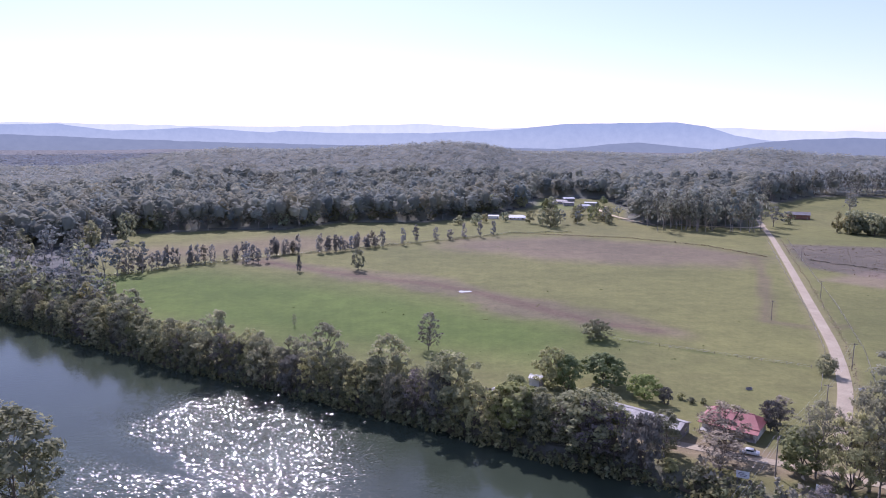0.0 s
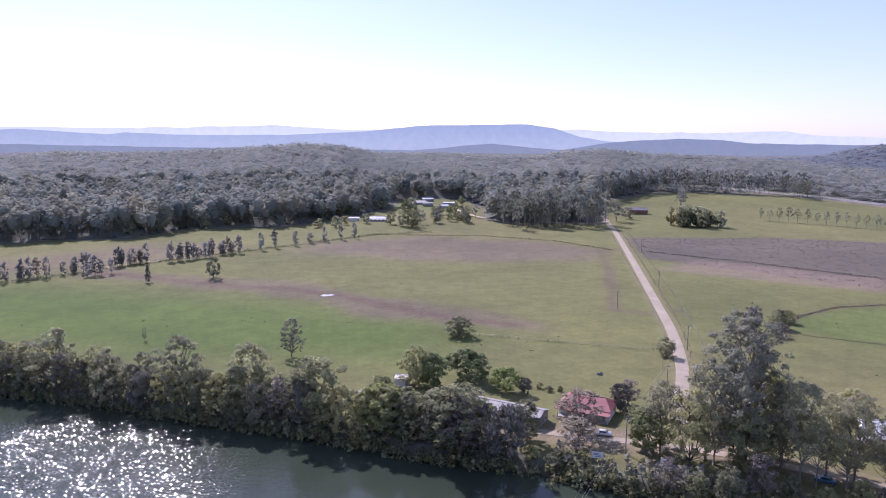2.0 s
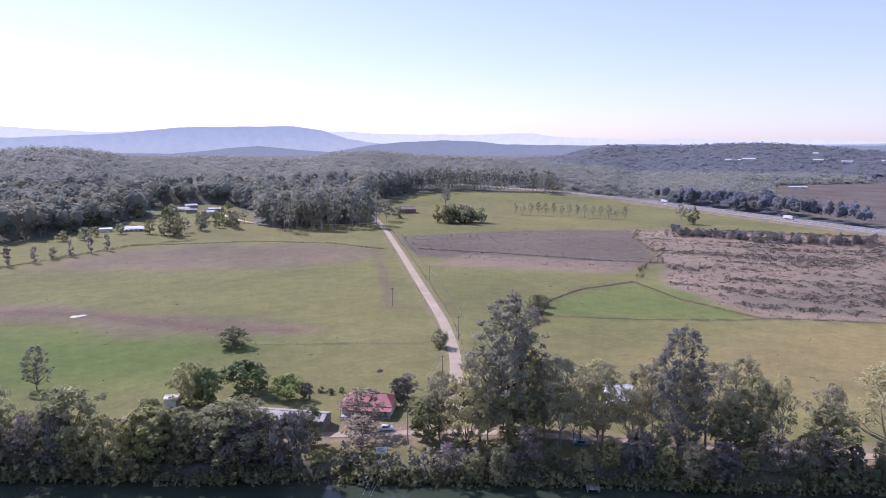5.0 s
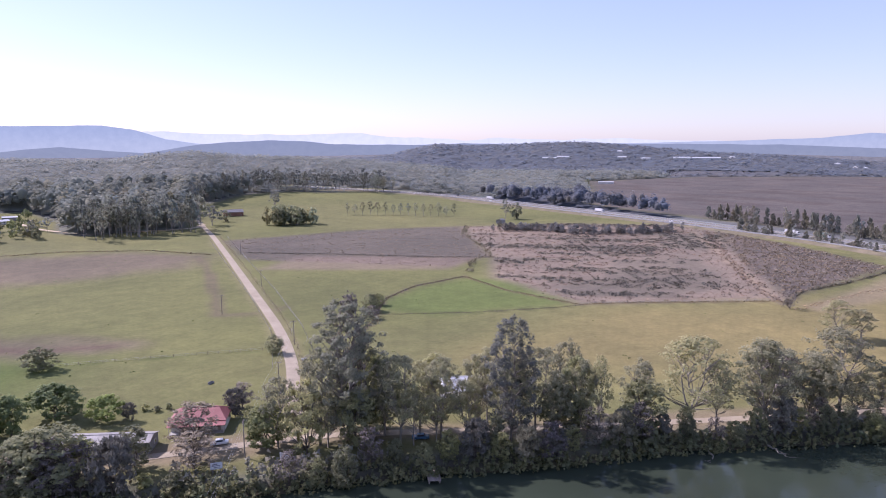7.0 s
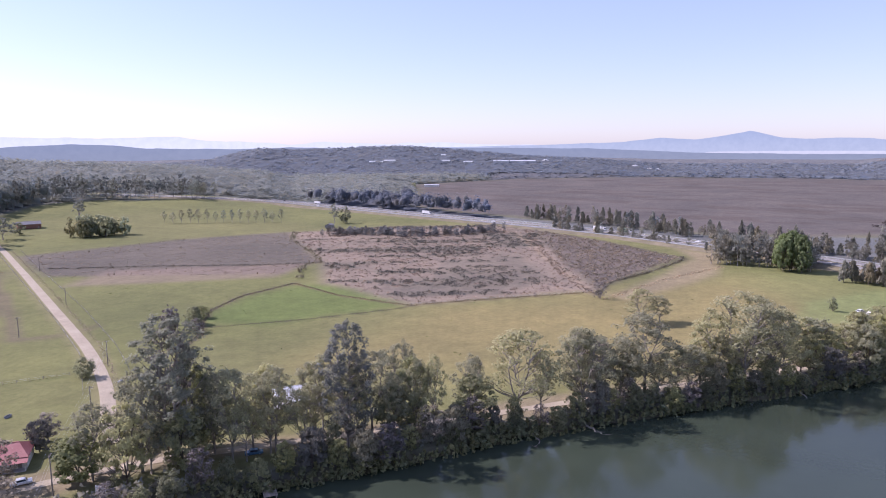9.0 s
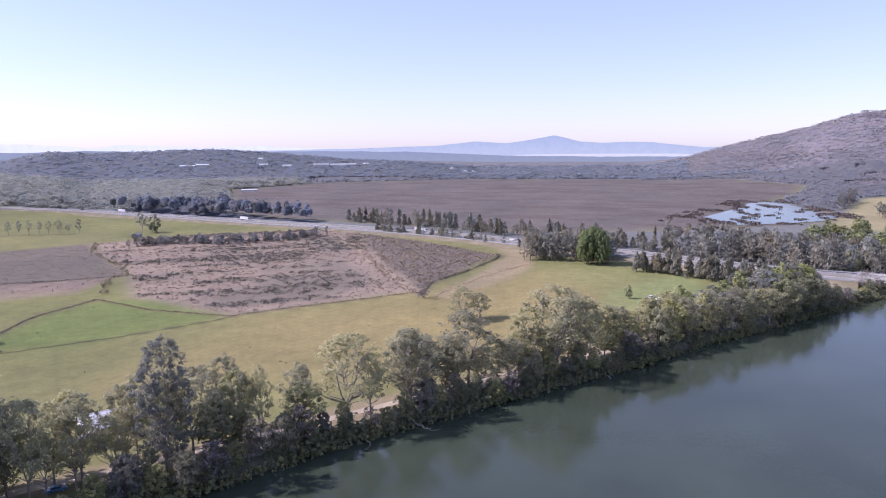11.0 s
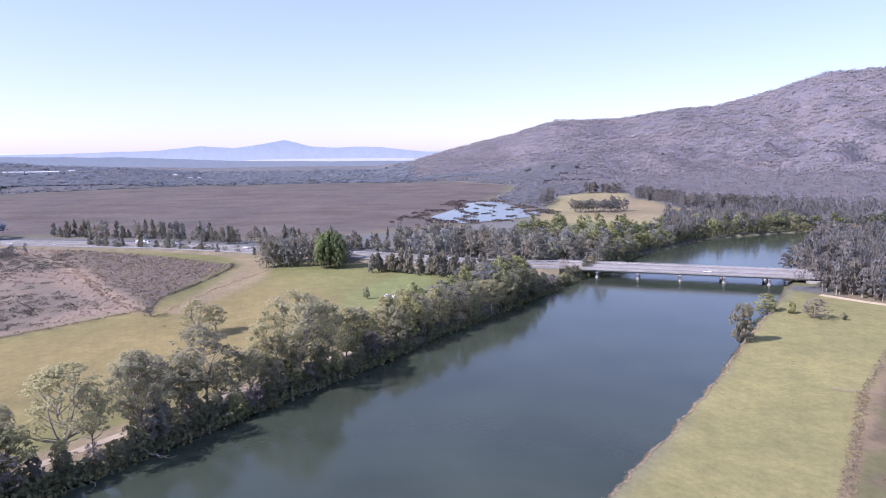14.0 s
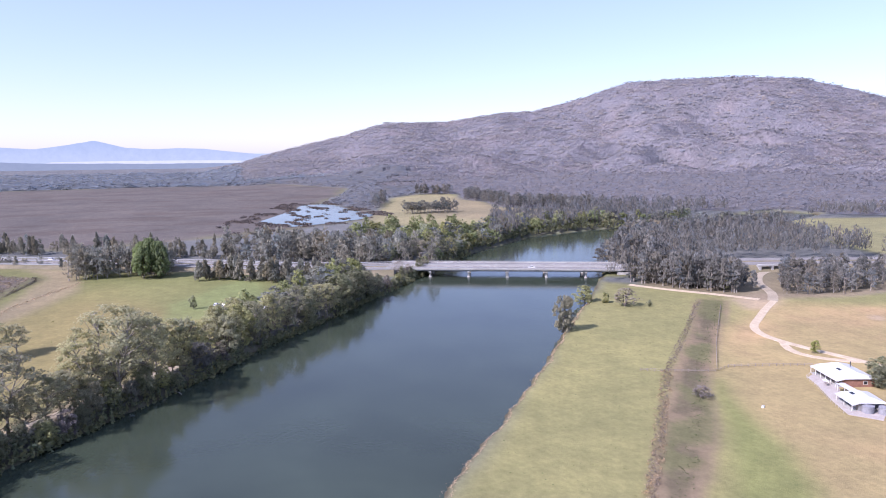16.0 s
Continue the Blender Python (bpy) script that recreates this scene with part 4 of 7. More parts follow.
def plant_groves():
    """Rows and groves that nobody could count: one mesh each."""
    for group, items in GROVES.items():
        vs, fs, mats, mi, base = [], [], [], [], 0
        tones, hues = [], leaf_tones(np.random.default_rng(len(items)), len(items), 0.32)
        for (kind, k, m), hue in zip(items, hues):
            mm = np.array(m)
            for me in PROTO[kind, k]:
                co = np.empty(len(me.vertices) * 3)
                me.vertices.foreach_get("co", co)
                vs.append(co.reshape(-1, 3) @ mm[:3, :3].T + mm[:3, 3])
                mat = me.materials[0]
                if mat not in mats:
                    mats.append(mat)
                fs += [tuple(base + i for i in p.vertices) for p in me.polygons]
                mi += [mats.index(mat)] * len(me.polygons)
                base += len(me.vertices)
                tones.append(np.tile(hue, (len(me.vertices), 1)))
        me = bpy.data.meshes.new("trees")
        me.from_pydata(np.vstack(vs).tolist(), [], fs)
        for mat in mats:
            me.materials.append(mat)
        give_tone(me, np.vstack(tones))
        me.polygons.foreach_set("material_index", mi)
        tagged(new("trees", me), GROVE_WORDS[group], "trees", kind="stuff")


GROVE_WORDS = {
    "hedgerow trees": "broken hedgerow of dark trees between the paddocks",
    "paddock clump": "dense dark clump of trees in a green paddock",
    "gum grove": "grove of tall pale-trunked gums by the side track",
    "row of paddock trees": "even row of small trees across a green paddock",
    "scrub by the heath": "row of grey she-oaks along the back of the heath",
    "highway she-oaks": "dense dark she-oaks lining the highway",
    "upstream bank trees": "light and dark green trees along the upstream bank",
    "trees by the bridge": "thick grey-green she-oaks beside the bridge approach",
    "lagoon trees": "clump of grey she-oaks on the far paddock",
    "farmhouse trees": "green and dark trees round the far farmhouses",
    "forest edge": "grey-green gums along the edge of the forest",
    "near woods": "mixed trees crowding the downstream bank",
}


# single trees that stand out
tree("tall_gum", 104, 144, 37, 21)
tree("gum", 97, 147, 25, 14)
tree("sparse", 108, 148, 38, 12)
tree("tall_gum", 134, 113, 33, 15)
tree("gum", 122, 127, 23, 13)
tree("gum", 143, 112, 24, 15)
for x, y, h, w in ((176, 84, 25.5, 23), (181, 79, 19, 11), (191, 70, 25, 19), (197, 72, 22, 16), (215, 58, 26, 23), (237, 32, 31, 26), (245, 24, 25, 20), (233, 41, 24, 18), (250, 27, 26, 17),
                   (154, 99, 22, 8), (151, 103, 21, 9), (112, 132, 24, 13), (164, 93, 20, 12)):
    tree("gum", x, y, h, w)
tree("bank_tree", 162, 92, 15, 13)
tree("sparse", 208, 72, 17, 15)
tree("gum", 302, 85, 15.5, 15)
tree("gum", 309, 78, 12, 13)
tree("olive", 86, 155, 11, 13, label="bright yellow-green tree at the foot of the road")
tree("gum", 88, 153, 19, 12)
tree("bright", 52, 215, 10, 15)
tree("bright", 62, 203, 7.5, 10)
tree("bank_tree", 35, 214, 13, 12)
tree("bright", 40, 210, 11, 10)
tree("she_oak", 67, 199, 5, 3.6, label="small dark conical conifer by the shed")
tree("sparse", 73, 169, 12, 14, label="grey half-bare tree in front of the red-roofed house")
tree("sparse", 67, 157, 9, 13)
tree("she_oak", 90, 180, 8, 6)
tree("sparse", 95, 185, 8, 8)
tree("bank_tree", 62, 268, 8, 12.5, label="lone dark tree in the cattle paddock")
tree("bank_tree", 131, 227, 7, 7.5, label="small round tree beside the gravel road")
tree("sparse", -5, 251, 14.5, 9.5)
tree("bare", -62, 283, 6, 2.6)
tree("far_round", -51, 411, 12, 9.5)
tree("far_oak", -85, 404, 9, 3.5)
tree("bare", 342, 117, 9, 10, label="leafless grey tree at the fence corner")
tree("far_round", 371, 13, 6.5, 4.3)
tree("she_oak", 268, -144, 16.5, 8.5)
tree("she_oak", 272, -147, 9, 6)
tree("bank_tree", 320, -184, 11, 12)
tree("sparse", 302, -197, 9.5, 13)
tree("shrub", 313, -192, 5, 5)
tree("shrub", 297, -208, 3.2, 3)
tree("bank_tree", -86, 131, 24, 20)
tree("gum", -96, 140, 22, 15)
tree("olive", 204, -219, 5, 3.6, label="small round garden tree on the driveway island")
tree("bank_tree", 172, -214, 8, 10, label="dark green tree beside the white-roofed house")
tree("bank_tree", 166, -207, 7, 9, label="dark green tree beside the white-roofed house")
tree("sparse", 177.5, -145, 4, 6.5, label="low grey thorny shrub in the drain")
for x, y, h, w in ((-37, 211, 20.5, 16), (-17, 203, 19.5, 15), (3, 188, 19, 17), (38, 165, 17, 18), (33, 170, 14, 14), (-78, 232, 19, 17), (-122, 264, 19, 18), (-58, 217, 18.5, 11)):
    tree("bank_tree" if x > 0 else "river_gum", x, y, h, w)

for x, y in [(70.1, 205.9), (73.3, 203.3), (75.4, 200.0), (78.8, 199.2), (67.0, 206.5)]:
    tree("shrub", x, y, trng.uniform(1.4, 2.6), trng.uniform(2.2, 3.4), label="small clipped garden shrub behind the cottage")
tree("olive", 20, 178, 13, 15)
tree("olive", 30, 176, 10, 10)
# the wooded bank
brng = np.random.default_rng(5)
for x, y, a in along(BANK_FAR[1:22], 6.5, 1.5, brng):
    nx, ny = -math.sin(a), math.cos(a)
    if 52 < x < 84:
        if brng.uniform() < 0.5:
            tree("shrub", x + nx * 3, y + ny * 3, 3, 5)
        continue
    o = brng.uniform(1.0, 4.5)
    kind = brng.choice(["bank_tree", "river_gum", "river_gum", "sparse", "she_oak", "river_gum"] if x < 80 else ["bank_tree", "she_oak", "shrub", "sparse"])
    hh = brng.uniform(9, 15) if x < 60 else brng.uniform(6, 11)
    if x > 270:
        hh = brng.uniform(12, 19)
        kind = brng.choice(["bank_tree", "gum", "river_gum", "river_gum"])
    if x > 388:
        hh = brng.uniform(5, 8.5)
        kind = brng.choice(["bank_tree", "sparse", "shrub"])
    if kind == "shrub":
        hh = brng.uniform(2.8, 4.5)
    tree(kind, x + nx * o, y + ny * o, hh, hh * brng.uniform(0.6, 0.85) * (1.6 if kind == "shrub" else 1.0))
    if x < -150 or 300 < x < 385:
        for q in (10, 18):
            tree(brng.choice(["far_round", "far_gum"] if x < 0 else ["far_olive", "far_gum", "far_gum"]), x + nx * (o + q) + brng.normal() * 2, y + ny * (o + q) + brng.normal() * 2, brng.uniform(12, 20), brng.uniform(9, 14), group="near woods", many=True)
    elif 84 < x < 150:
        for q in (12, 20):
            tree(brng.choice(["gum", "bank_tree", "river_gum", "gum"]), x + nx * (o + q) + brng.normal() * 3, y + ny * (o + q) + brng.normal() * 2, brng.uniform(14, 23), brng.uniform(9, 13))
    elif 10 < x < 62:
        tree(brng.choice(["bank_tree", "olive", "gum"]), x + nx * (o + 9) + brng.normal() * 2, y + ny * (o + 9), brng.uniform(9, 13), brng.uniform(9, 12))
    elif 185 < x < 300:
        tree(brng.choice(["gum", "river_gum", "gum"]), x + nx * (o + 8) + brng.normal() * 2, y + ny * (o + 8) + brng.normal() * 2, brng.uniform(13, 21), brng.uniform(11, 16))

for k in range(150):
    x, y = brng.uniform(-430, -190), brng.uniform(315, 600)
    if outline_distance(np.array([x]), np.array([y]), [(-196, 312), (-200, 385), (-222, 470), (-252, 580), (-430, 620), (-430, 475)])[0] > 0:
        tree(brng.choice(["far_round", "far_gum", "far_gum"]), x, y, brng.uniform(13, 22), brng.uniform(9, 14), group="near woods", many=True)

for x, y, a in along(BANK_FAR[10:18], 13.0, 1.5, brng):
    o, hh = brng.uniform(-0.5, 3.5), brng.uniform(5, 11)
    tree(brng.choice(["bank_tree", "she_oak", "bank_tree", "sparse"]), x - math.sin(a) * o, y + math.cos(a) * o, hh, hh * brng.uniform(0.6, 0.95))
for x, y, a in along(BANK_FAR[2:9], 6.0, 1.5, brng):
    o = brng.uniform(4.5, 9.0)
    hh = brng.uniform(8, 14)
    tree(brng.choice(["bank_tree", "river_gum"]), x - math.sin(a) * o, y + math.cos(a) * o, hh, hh * brng.uniform(0.7, 0.95))

# hedge rows, groves and the highway's she-oaks
for line, gap in (([(-185, 392), (-160, 420), (-146, 431)], 3), ([(-138, 437), (-126, 445)], 2.5), ([(-121, 428), (-112, 434)], 3.5), ([(-116, 458), (-98, 470)], 2.4), ([(-86, 471), (-60, 490)], 2.4), ([(-56, 494), (-44, 503)], 2.2), ([(-30, 512), (50, 575)], 15)):
    for x, y, a in along(line, gap, 1.5, brng):
        tree("paddock_oak", x + brng.normal(), y + brng.normal(), brng.uniform(7, 13), brng.uniform(3.6, 5.4), group="hedgerow trees", many=True)
for x, y, a in along([(-200, 372), (-185, 385), (-168, 398)], 7, 6, brng):
    tree("far_gum", x, y, brng.uniform(16, 21), brng.uniform(9, 13), group="hedgerow trees", many=True)
for k in range(62):
    tree("far_gum", brng.uniform(188, 288), brng.uniform(602, 668), brng.uniform(25, 35), brng.uniform(10, 14), group="gum grove", many=True)
for x, y, h, w in ((97, 624, 17, 13), (92, 640, 14, 13), (103, 634, 15, 12), (82, 655, 12, 10), (60, 668, 9, 9), (30, 640, 10, 11), (14, 640, 9, 12), (40, 660, 8, 8)):
    tree("far_round", x, y, h, w, group="farmhouse trees", many=True)
for k in range(24):
    tree(brng.choice(["far_round", "far_gum", "far_olive"]), brng.uniform(108, 178), brng.uniform(650, 765), brng.uniform(9, 17), brng.uniform(8, 12), group="farmhouse trees", many=True)
for x, y, h, w in ((307, 642, 19, 20), (426, 725, 20, 15), (552, 476, 21, 12), (560, 468, 18, 12), (330, 660, 12, 10)):
    tree("far_gum" if h > 18.5 else "far_round", x, y, h, w, group="paddock trees")
for k in range(26):
    u = brng.uniform(0, 1)
    tree("far_round", 346 + 42 * u + brng.normal() * 3, 606 - 18 * u + brng.normal() * 5, brng.uniform(14, 20), brng.uniform(9, 12), group="paddock clump", many=True)
for x, y, h in ((518, 872, 34), (547, 846, 27), (439, 749, 18), (500, 842, 20)):
    tree("far_gum", x, y, h, h * 0.5, group="paddock trees")
for x, y, a in along([(345, 770), (392, 822), (450, 862), (500, 876), (548, 860), (570, 838), (607, 818), (656, 800)], 6, 3, brng):
    tree("far_gum", x + 3, y + 6, brng.uniform(24, 33), brng.uniform(9, 13), group="forest edge", many=True)
for x, y, a in along([(457, 625), (476, 606), (490, 591), (534, 530)], 8.5, 2, brng):
    tree("far_gum", x, y, brng.uniform(11, 15), brng.uniform(6, 8), group="row of paddock trees", many=True)
for k in range(10):
    tree("far_gum", 632 + brng.normal() * 12, 794 + brng.normal() * 8, brng.uniform(22, 28), 9, group="gum grove", many=True)
for x, y, a in along([(473, 414), (496, 394), (505, 350), (534, 320), (579, 298)], 1.5, 5, brng):
    tree("paddock_oak", x + brng.normal() * 4, y + brng.normal() * 4, brng.uniform(2.5, 8), brng.uniform(3.5, 6), group="scrub by the heath", many=True)
for x, y, a in along([(640, 262), (600, 168), (560, 92), (545, 70)], 2.6, 4, brng):
    if fbm(np.array([x]), np.array([y]), 30, 71)[0] + brng.normal() * 0.08 > 0.42:
        tree(brng.choice(["paddock_oak", "far_oak"]), x - 17 + brng.normal() * 3, y + 2 + brng.normal() * 3, brng.uniform(3, 12), brng.uniform(3.5, 6), group="highway she-oaks", many=True)
for x, y, a in along([(690, 330), (650, 210), (600, 115), (560, 40), (520, -30), (505, -70)], 2.3, 6, brng):
    tree(brng.choice(["tall_oak", "far_oak"]), x + 17 + brng.normal() * 5, y - 4 + brng.normal() * 4, brng.uniform(5, 17), brng.uniform(4.5, 7.5), group="highway she-oaks", many=True)
for k in range(60):
    tree("tall_oak", brng.uniform(484, 516), brng.uniform(30, 92), brng.uniform(13, 20), brng.uniform(7, 9), group="highway she-oaks", many=True)
for k in range(6):
    tree("bright", 478 + brng.normal() * 3, 42 + brng.normal() * 3, brng.uniform(17, 25), brng.uniform(9, 12), label="large bright green tree beside the highway")
for k in range(60):
    u = brng.uniform()
    tree("far_oak", 462 - 45 * u + brng.normal() * 5, 12 - 95 * u + brng.normal() * 4, brng.uniform(8, 14), brng.uniform(6, 8), group="highway she-oaks", many=True)
for k in range(135):
    u = brng.uniform()
    tree("tall_oak", 520 - 60 * u + brng.uniform(0, 70), -20 - 110 * u + brng.normal() * 14, brng.uniform(14, 21), brng.uniform(7, 10), group="highway she-oaks", many=True)
for x, y, a in along([(480, -120), (540, -170), (610, -255), (650, -340), (665, -420)], 9, 5, brng):
    for q in (6, 18):
        tree(brng.choice(["far_olive", "far_round", "far_gum"]), x + q, y + q * 0.8, brng.uniform(11, 18), brng.uniform(10, 14), group="upstream bank trees", many=True)
tree("olive", 398, -74, 17, 13, label="pale yellow-green tree by the bridge")
tree("bare", 436, -112, 12, 10, label="bare grey tree at the end of the bridge")
for k in range(125):
    u, q = brng.uniform(-0.08, 0.82), brng.uniform(1, 30)
    tree("tall_oak", 354 - 58 * u + 0.57 * q, -236 - 40 * u - 0.82 * q, brng.uniform(13, 20), brng.uniform(5.5, 8), group="trees by the bridge", many=True)
for k in range(40):
    tree("tall_oak", 425 + brng.normal() * 10, -276 + brng.normal() * 10, brng.uniform(14, 22), brng.uniform(6, 9), group="trees by the bridge", many=True)
CLUMP = [(293, -293), (322, -313), (346, -340), (345, -372), (304, -402), (289, -350)]
for k in range(200):
    x, y = brng.uniform(286, 348), brng.uniform(-402, -292)
    if outline_distance(np.array([x]), np.array([y]), CLUMP)[0] > 0:
        tree("tall_oak", x, y, brng.uniform(9, 14), brng.uniform(4.5, 6.5), group="trees by the bridge", many=True)
for k in range(13):
    tree("tall_oak", brng.uniform(313, 332), brng.uniform(-297, -281), brng.uniform(8, 13), brng.uniform(4, 6), group="trees by the bridge", many=True)
tree("bright", 329, -270, 10, 9, label="bright green tree among the she-oaks")
tree("olive", 321, -275, 6, 7, label="yellow-green shrub at the track's edge")
tree("sparse", 338, -282, 9, 10)
for x, y, a in along([(466, -147), (524, -192), (612, -286), (649, -380), (652, -470), (690, -540)], 6, 2, brng):
    tree(brng.choice(["far_round", "far_olive", "far_round", "far_gum"]), x + 5, y + 3, brng.uniform(9, 15), brng.uniform(9, 13), group="upstream bank trees", many=True)
for k in range(30):
    tree("far_olive", brng.uniform(585, 690), brng.uniform(-230, -110), brng.uniform(11, 17), brng.uniform(11, 15), group="upstream bank trees", many=True)
for x, y, a in along([(560, -500), (558, -430), (533, -345), (452, -284)], 6, 2, brng):
    for q in (-4, -14, -26):
        tree(brng.choice(["tall_oak", "far_gum"]), x + q, y + q * 0.5, brng.uniform(14, 21), brng.uniform(8, 11), group="trees by the bridge", many=True)
for k in range(34):
    tree("far_gum", 885 + brng.normal() * 8, -268 + brng.uniform(-30, 30), brng.uniform(12, 17), brng.uniform(9, 12), group="lagoon trees", many=True)
for line, rows in (([(1120, -408), (1040, -425), (945, -408), (880, -462), (840, -500)], 4), ([(1225, -350), (1215, -420)], 2), ([(1120, -262), (1000, -225)], 1), ([(885, -305), (905, -292)], 2)):
    for x, y, a in along(line, 6, 3, brng):
        for q in range(rows):
            tree("tall_oak", x + 9 * q + brng.normal() * 3, y - 5 * q + brng.normal() * 4, brng.uniform(13, 20), brng.uniform(7, 10), group="lagoon trees", many=True)
for x, y, a in along([(-262, 562), (-185, 598), (-138, 601), (-102, 655), (-20, 663), (14, 694), (52, 742), (98, 806)], 7, 4, brng):
    tree(brng.choice(["far_gum", "far_round", "far_gum"]), x - 2 + brng.normal() * 2, y + 2 + brng.normal() * 3, brng.uniform(12, 21), brng.uniform(9, 14), group="forest edge", many=True)
plant_groves()


# ---- woodland: too many trees to count ----
def woodland(name, label, mat, rng, az0, az1, r0, r1, gap, keep, sprays, tall, wide, up=0.8, hang=False, spray=0.15, shell=True, floor=0.6, least=7.5):
    """Crowns of many sprays over a stretch of bearings and distances, standing out of a closed lower canopy."""
    out = []
    r = r0
    while r < r1:
        s = max(least, r * gap)
        n = int(r * radians(az1 - az0) / s)
        a = np.radians(rng.uniform(az0, az1, n))
        q = r + rng.uniform(-0.5, 0.5, n) * s
        out.append(np.stack([q * np.sin(a), q * np.cos(a), np.full(n, s)], -1))
        r += s
    P = np.vstack(out)
    P = P[keep(P[:, 0], P[:, 1])]
    z = terrain(P[:, 0], P[:, 1])
    n = len(P)
    size = P[:, 2] / 8.0
    h = tall * rng.uniform(0.72, 1.22, n) * (0.82 + 0.36 * fbm(P[:, 0], P[:, 1], 60, 9))
    if r0 >= 1000:
        h = h * (0.35 + 0.65 * step(0, 70, forest_mask(P[:, 0], P[:, 1])))
    w = wide * rng.uniform(0.8, 1.25, n) * np.maximum(1, size * 0.85)
    k = sprays
    c = np.repeat(np.stack([P[:, 0], P[:, 1], z], -1), k, axis=0)
    H, W = np.repeat(h, k), np.repeat(w, k)
    m = n * k
    u = rng.uniform(0, 1, m)
    t = rng.uniform(0, 2 * math.pi, m)
    R = W / 2 * np.sqrt(np.clip(1 - (1.7 * u - 0.7) ** 2, 0.05, 1)) * rng.uniform(0.75, 1.1, m)
    low = 0.35
    p = c + np.stack([R * np.cos(t), R * np.sin(t), H * (low + (1 - low) * u)], -1)
    nor = np.stack([0.5 * np.cos(t), 0.5 * np.sin(t), up * (0.6 + 0.8 * u)], -1) + rng.normal(size=(m, 3)) * 0.22
    fall = np.column_stack([z - terrain(P[:, 0] + 8, P[:, 1]), z - terrain(P[:, 0], P[:, 1] + 8), 0 * z]) / 8
    nor += up * 1.6 * np.repeat(fall, k, axis=0)
    nor /= np.linalg.norm(nor, axis=1)[:, None]
    a = np.cross(nor, rng.normal(size=(m, 3)))
    a /= np.linalg.norm(a, axis=1)[:, None] + 1e-9
    b = np.cross(nor, a)
    if hang:
        b = np.array([0, 0, 1.7]) + rng.normal(size=(m, 3)) * 0.3
        a = np.stack([-np.sin(t), np.cos(t), 0 * t], -1) * 0.6
    s = (W * spray * rng.uniform(0.7, 1.4, m))[:, None]
    q = np.stack([p - a * s, p + a * s * 0.7 - b * s * 0.5, p + a * s * 0.2 + b * s], 1)
    hues = leaf_tones(rng, n, 0.22 if r0 < 900 else 0.16)
    verts, faces, tones = [q.reshape(-1, 3)], [np.arange(len(q) * 3).reshape(-1, 3)], [np.repeat(hues, 3 * k, axis=0)]
    base, soft = len(q) * 3, []
    if shell:
        # each crown: a lumpy shell of uneven radius behind the loose sprays
        ring = np.arange(5) * math.pi / 2.5
        rings = []
        for lev, rad, turn in ((0.45, 0.5, 0.0), (0.72, 0.75, 0.6)):
            rr = (w / 2)[:, None] * rad * rng.uniform(0.75, 1.15, (n, 5))
            zz = z[:, None] + h[:, None] * (lev + rng.uniform(-0.06, 0.06, (n, 5)))
            rings.append(np.stack([P[:, 0:1] + rr * np.cos(ring + turn), P[:, 1:2] + rr * np.sin(ring + turn), zz], -1))
        top = np.stack([P[:, 0] + rng.normal(size=n) * w * 0.08, P[:, 1] + rng.normal(size=n) * w * 0.08, z + h * 0.88], -1)[:, None]
        V = np.concatenate(rings + [top], 1)
        F = []
        for i in range(5):
            j = (i + 1) % 5
            F += [(i, j, 5 + i), (j, 5 + j, 5 + i), (5 + i, 5 + j, 10)]
        faces.append((np.arange(n)[:, None, None] * 11 + np.array(F)).reshape(-1, 3) + base)
        verts.append(V.reshape(-1, 3))
        tones.append(np.repeat(hues, 11, axis=0))
        base += n * 11
    if floor:
        # the closed lower canopy between the crowns
        A, Q = [radians(az0)], [float(r0)]
        while A[-1] < radians(az1):
            A.append(A[-1] + max(0.0055, least / r1))
        while Q[-1] < r1:
            Q.append(Q[-1] + max(least * 0.7, Q[-1] * 0.0085))
        A, Q = np.meshgrid(A, Q, indexing="ij")
        gx, gy = (Q * np.sin(A)).ravel(), (Q * np.cos(A)).ravel()
        edge = forest_mask(gx, gy)
        ok = (keep(gx, gy) & (edge > 3)).reshape(A.shape)
        gz = terrain(gx, gy) + tall * floor * step(6 if r0 < 1000 else 0, 36 if r0 < 1000 else 80, edge) * (step(0, 0.02, np.minimum(A - A.min(), A.max() - A)) * step(0, 60, Q - r0)).ravel() * (0.82 + 0.36 * fbm(gx, gy, 60, 9)) * (0.8 + 0.4 * rng.uniform(size=len(gx)))
        i, j = np.nonzero(ok[:-1, :-1] & ok[1:, :-1] & ok[:-1, 1:] & ok[1:, 1:])
        nq = A.shape[1]
        v = i * nq + j
        faces.append(np.vstack([np.column_stack([v, v + nq, v + nq + 1]), np.column_stack([v, v + nq + 1, v + 1])])[:, ::-1] + base)
        verts.append(np.column_stack([gx, gy, gz]))
        tones.append(leaf_tones(rng, len(gx), 0.16) * 0.9)
    loose = len(q)
    verts, faces, tones = np.vstack(verts), np.vstack(faces).astype(np.int32), np.vstack(tones)
    me = bpy.data.meshes.new(name)
    me.vertices.add(len(verts))
    me.vertices.foreach_set("co", verts.astype(np.float32).ravel())
    me.loops.add(len(faces) * 3)
    me.loops.foreach_set("vertex_index", faces.ravel())
    me.polygons.add(len(faces))
    me.polygons.foreach_set("loop_start", np.arange(0, len(faces) * 3, 3, dtype=np.int32))
    me.polygons.foreach_set("loop_total", np.full(len(faces), 3, dtype=np.int32))
    me.polygons.foreach_set("use_smooth", np.arange(len(faces)) >= loose)
    give_tone(me, tones)
    me.materials.append(mat)
    me.update()
    me.validate()
    return tagged(new(name, me), label, "woodland", kind="stuff")


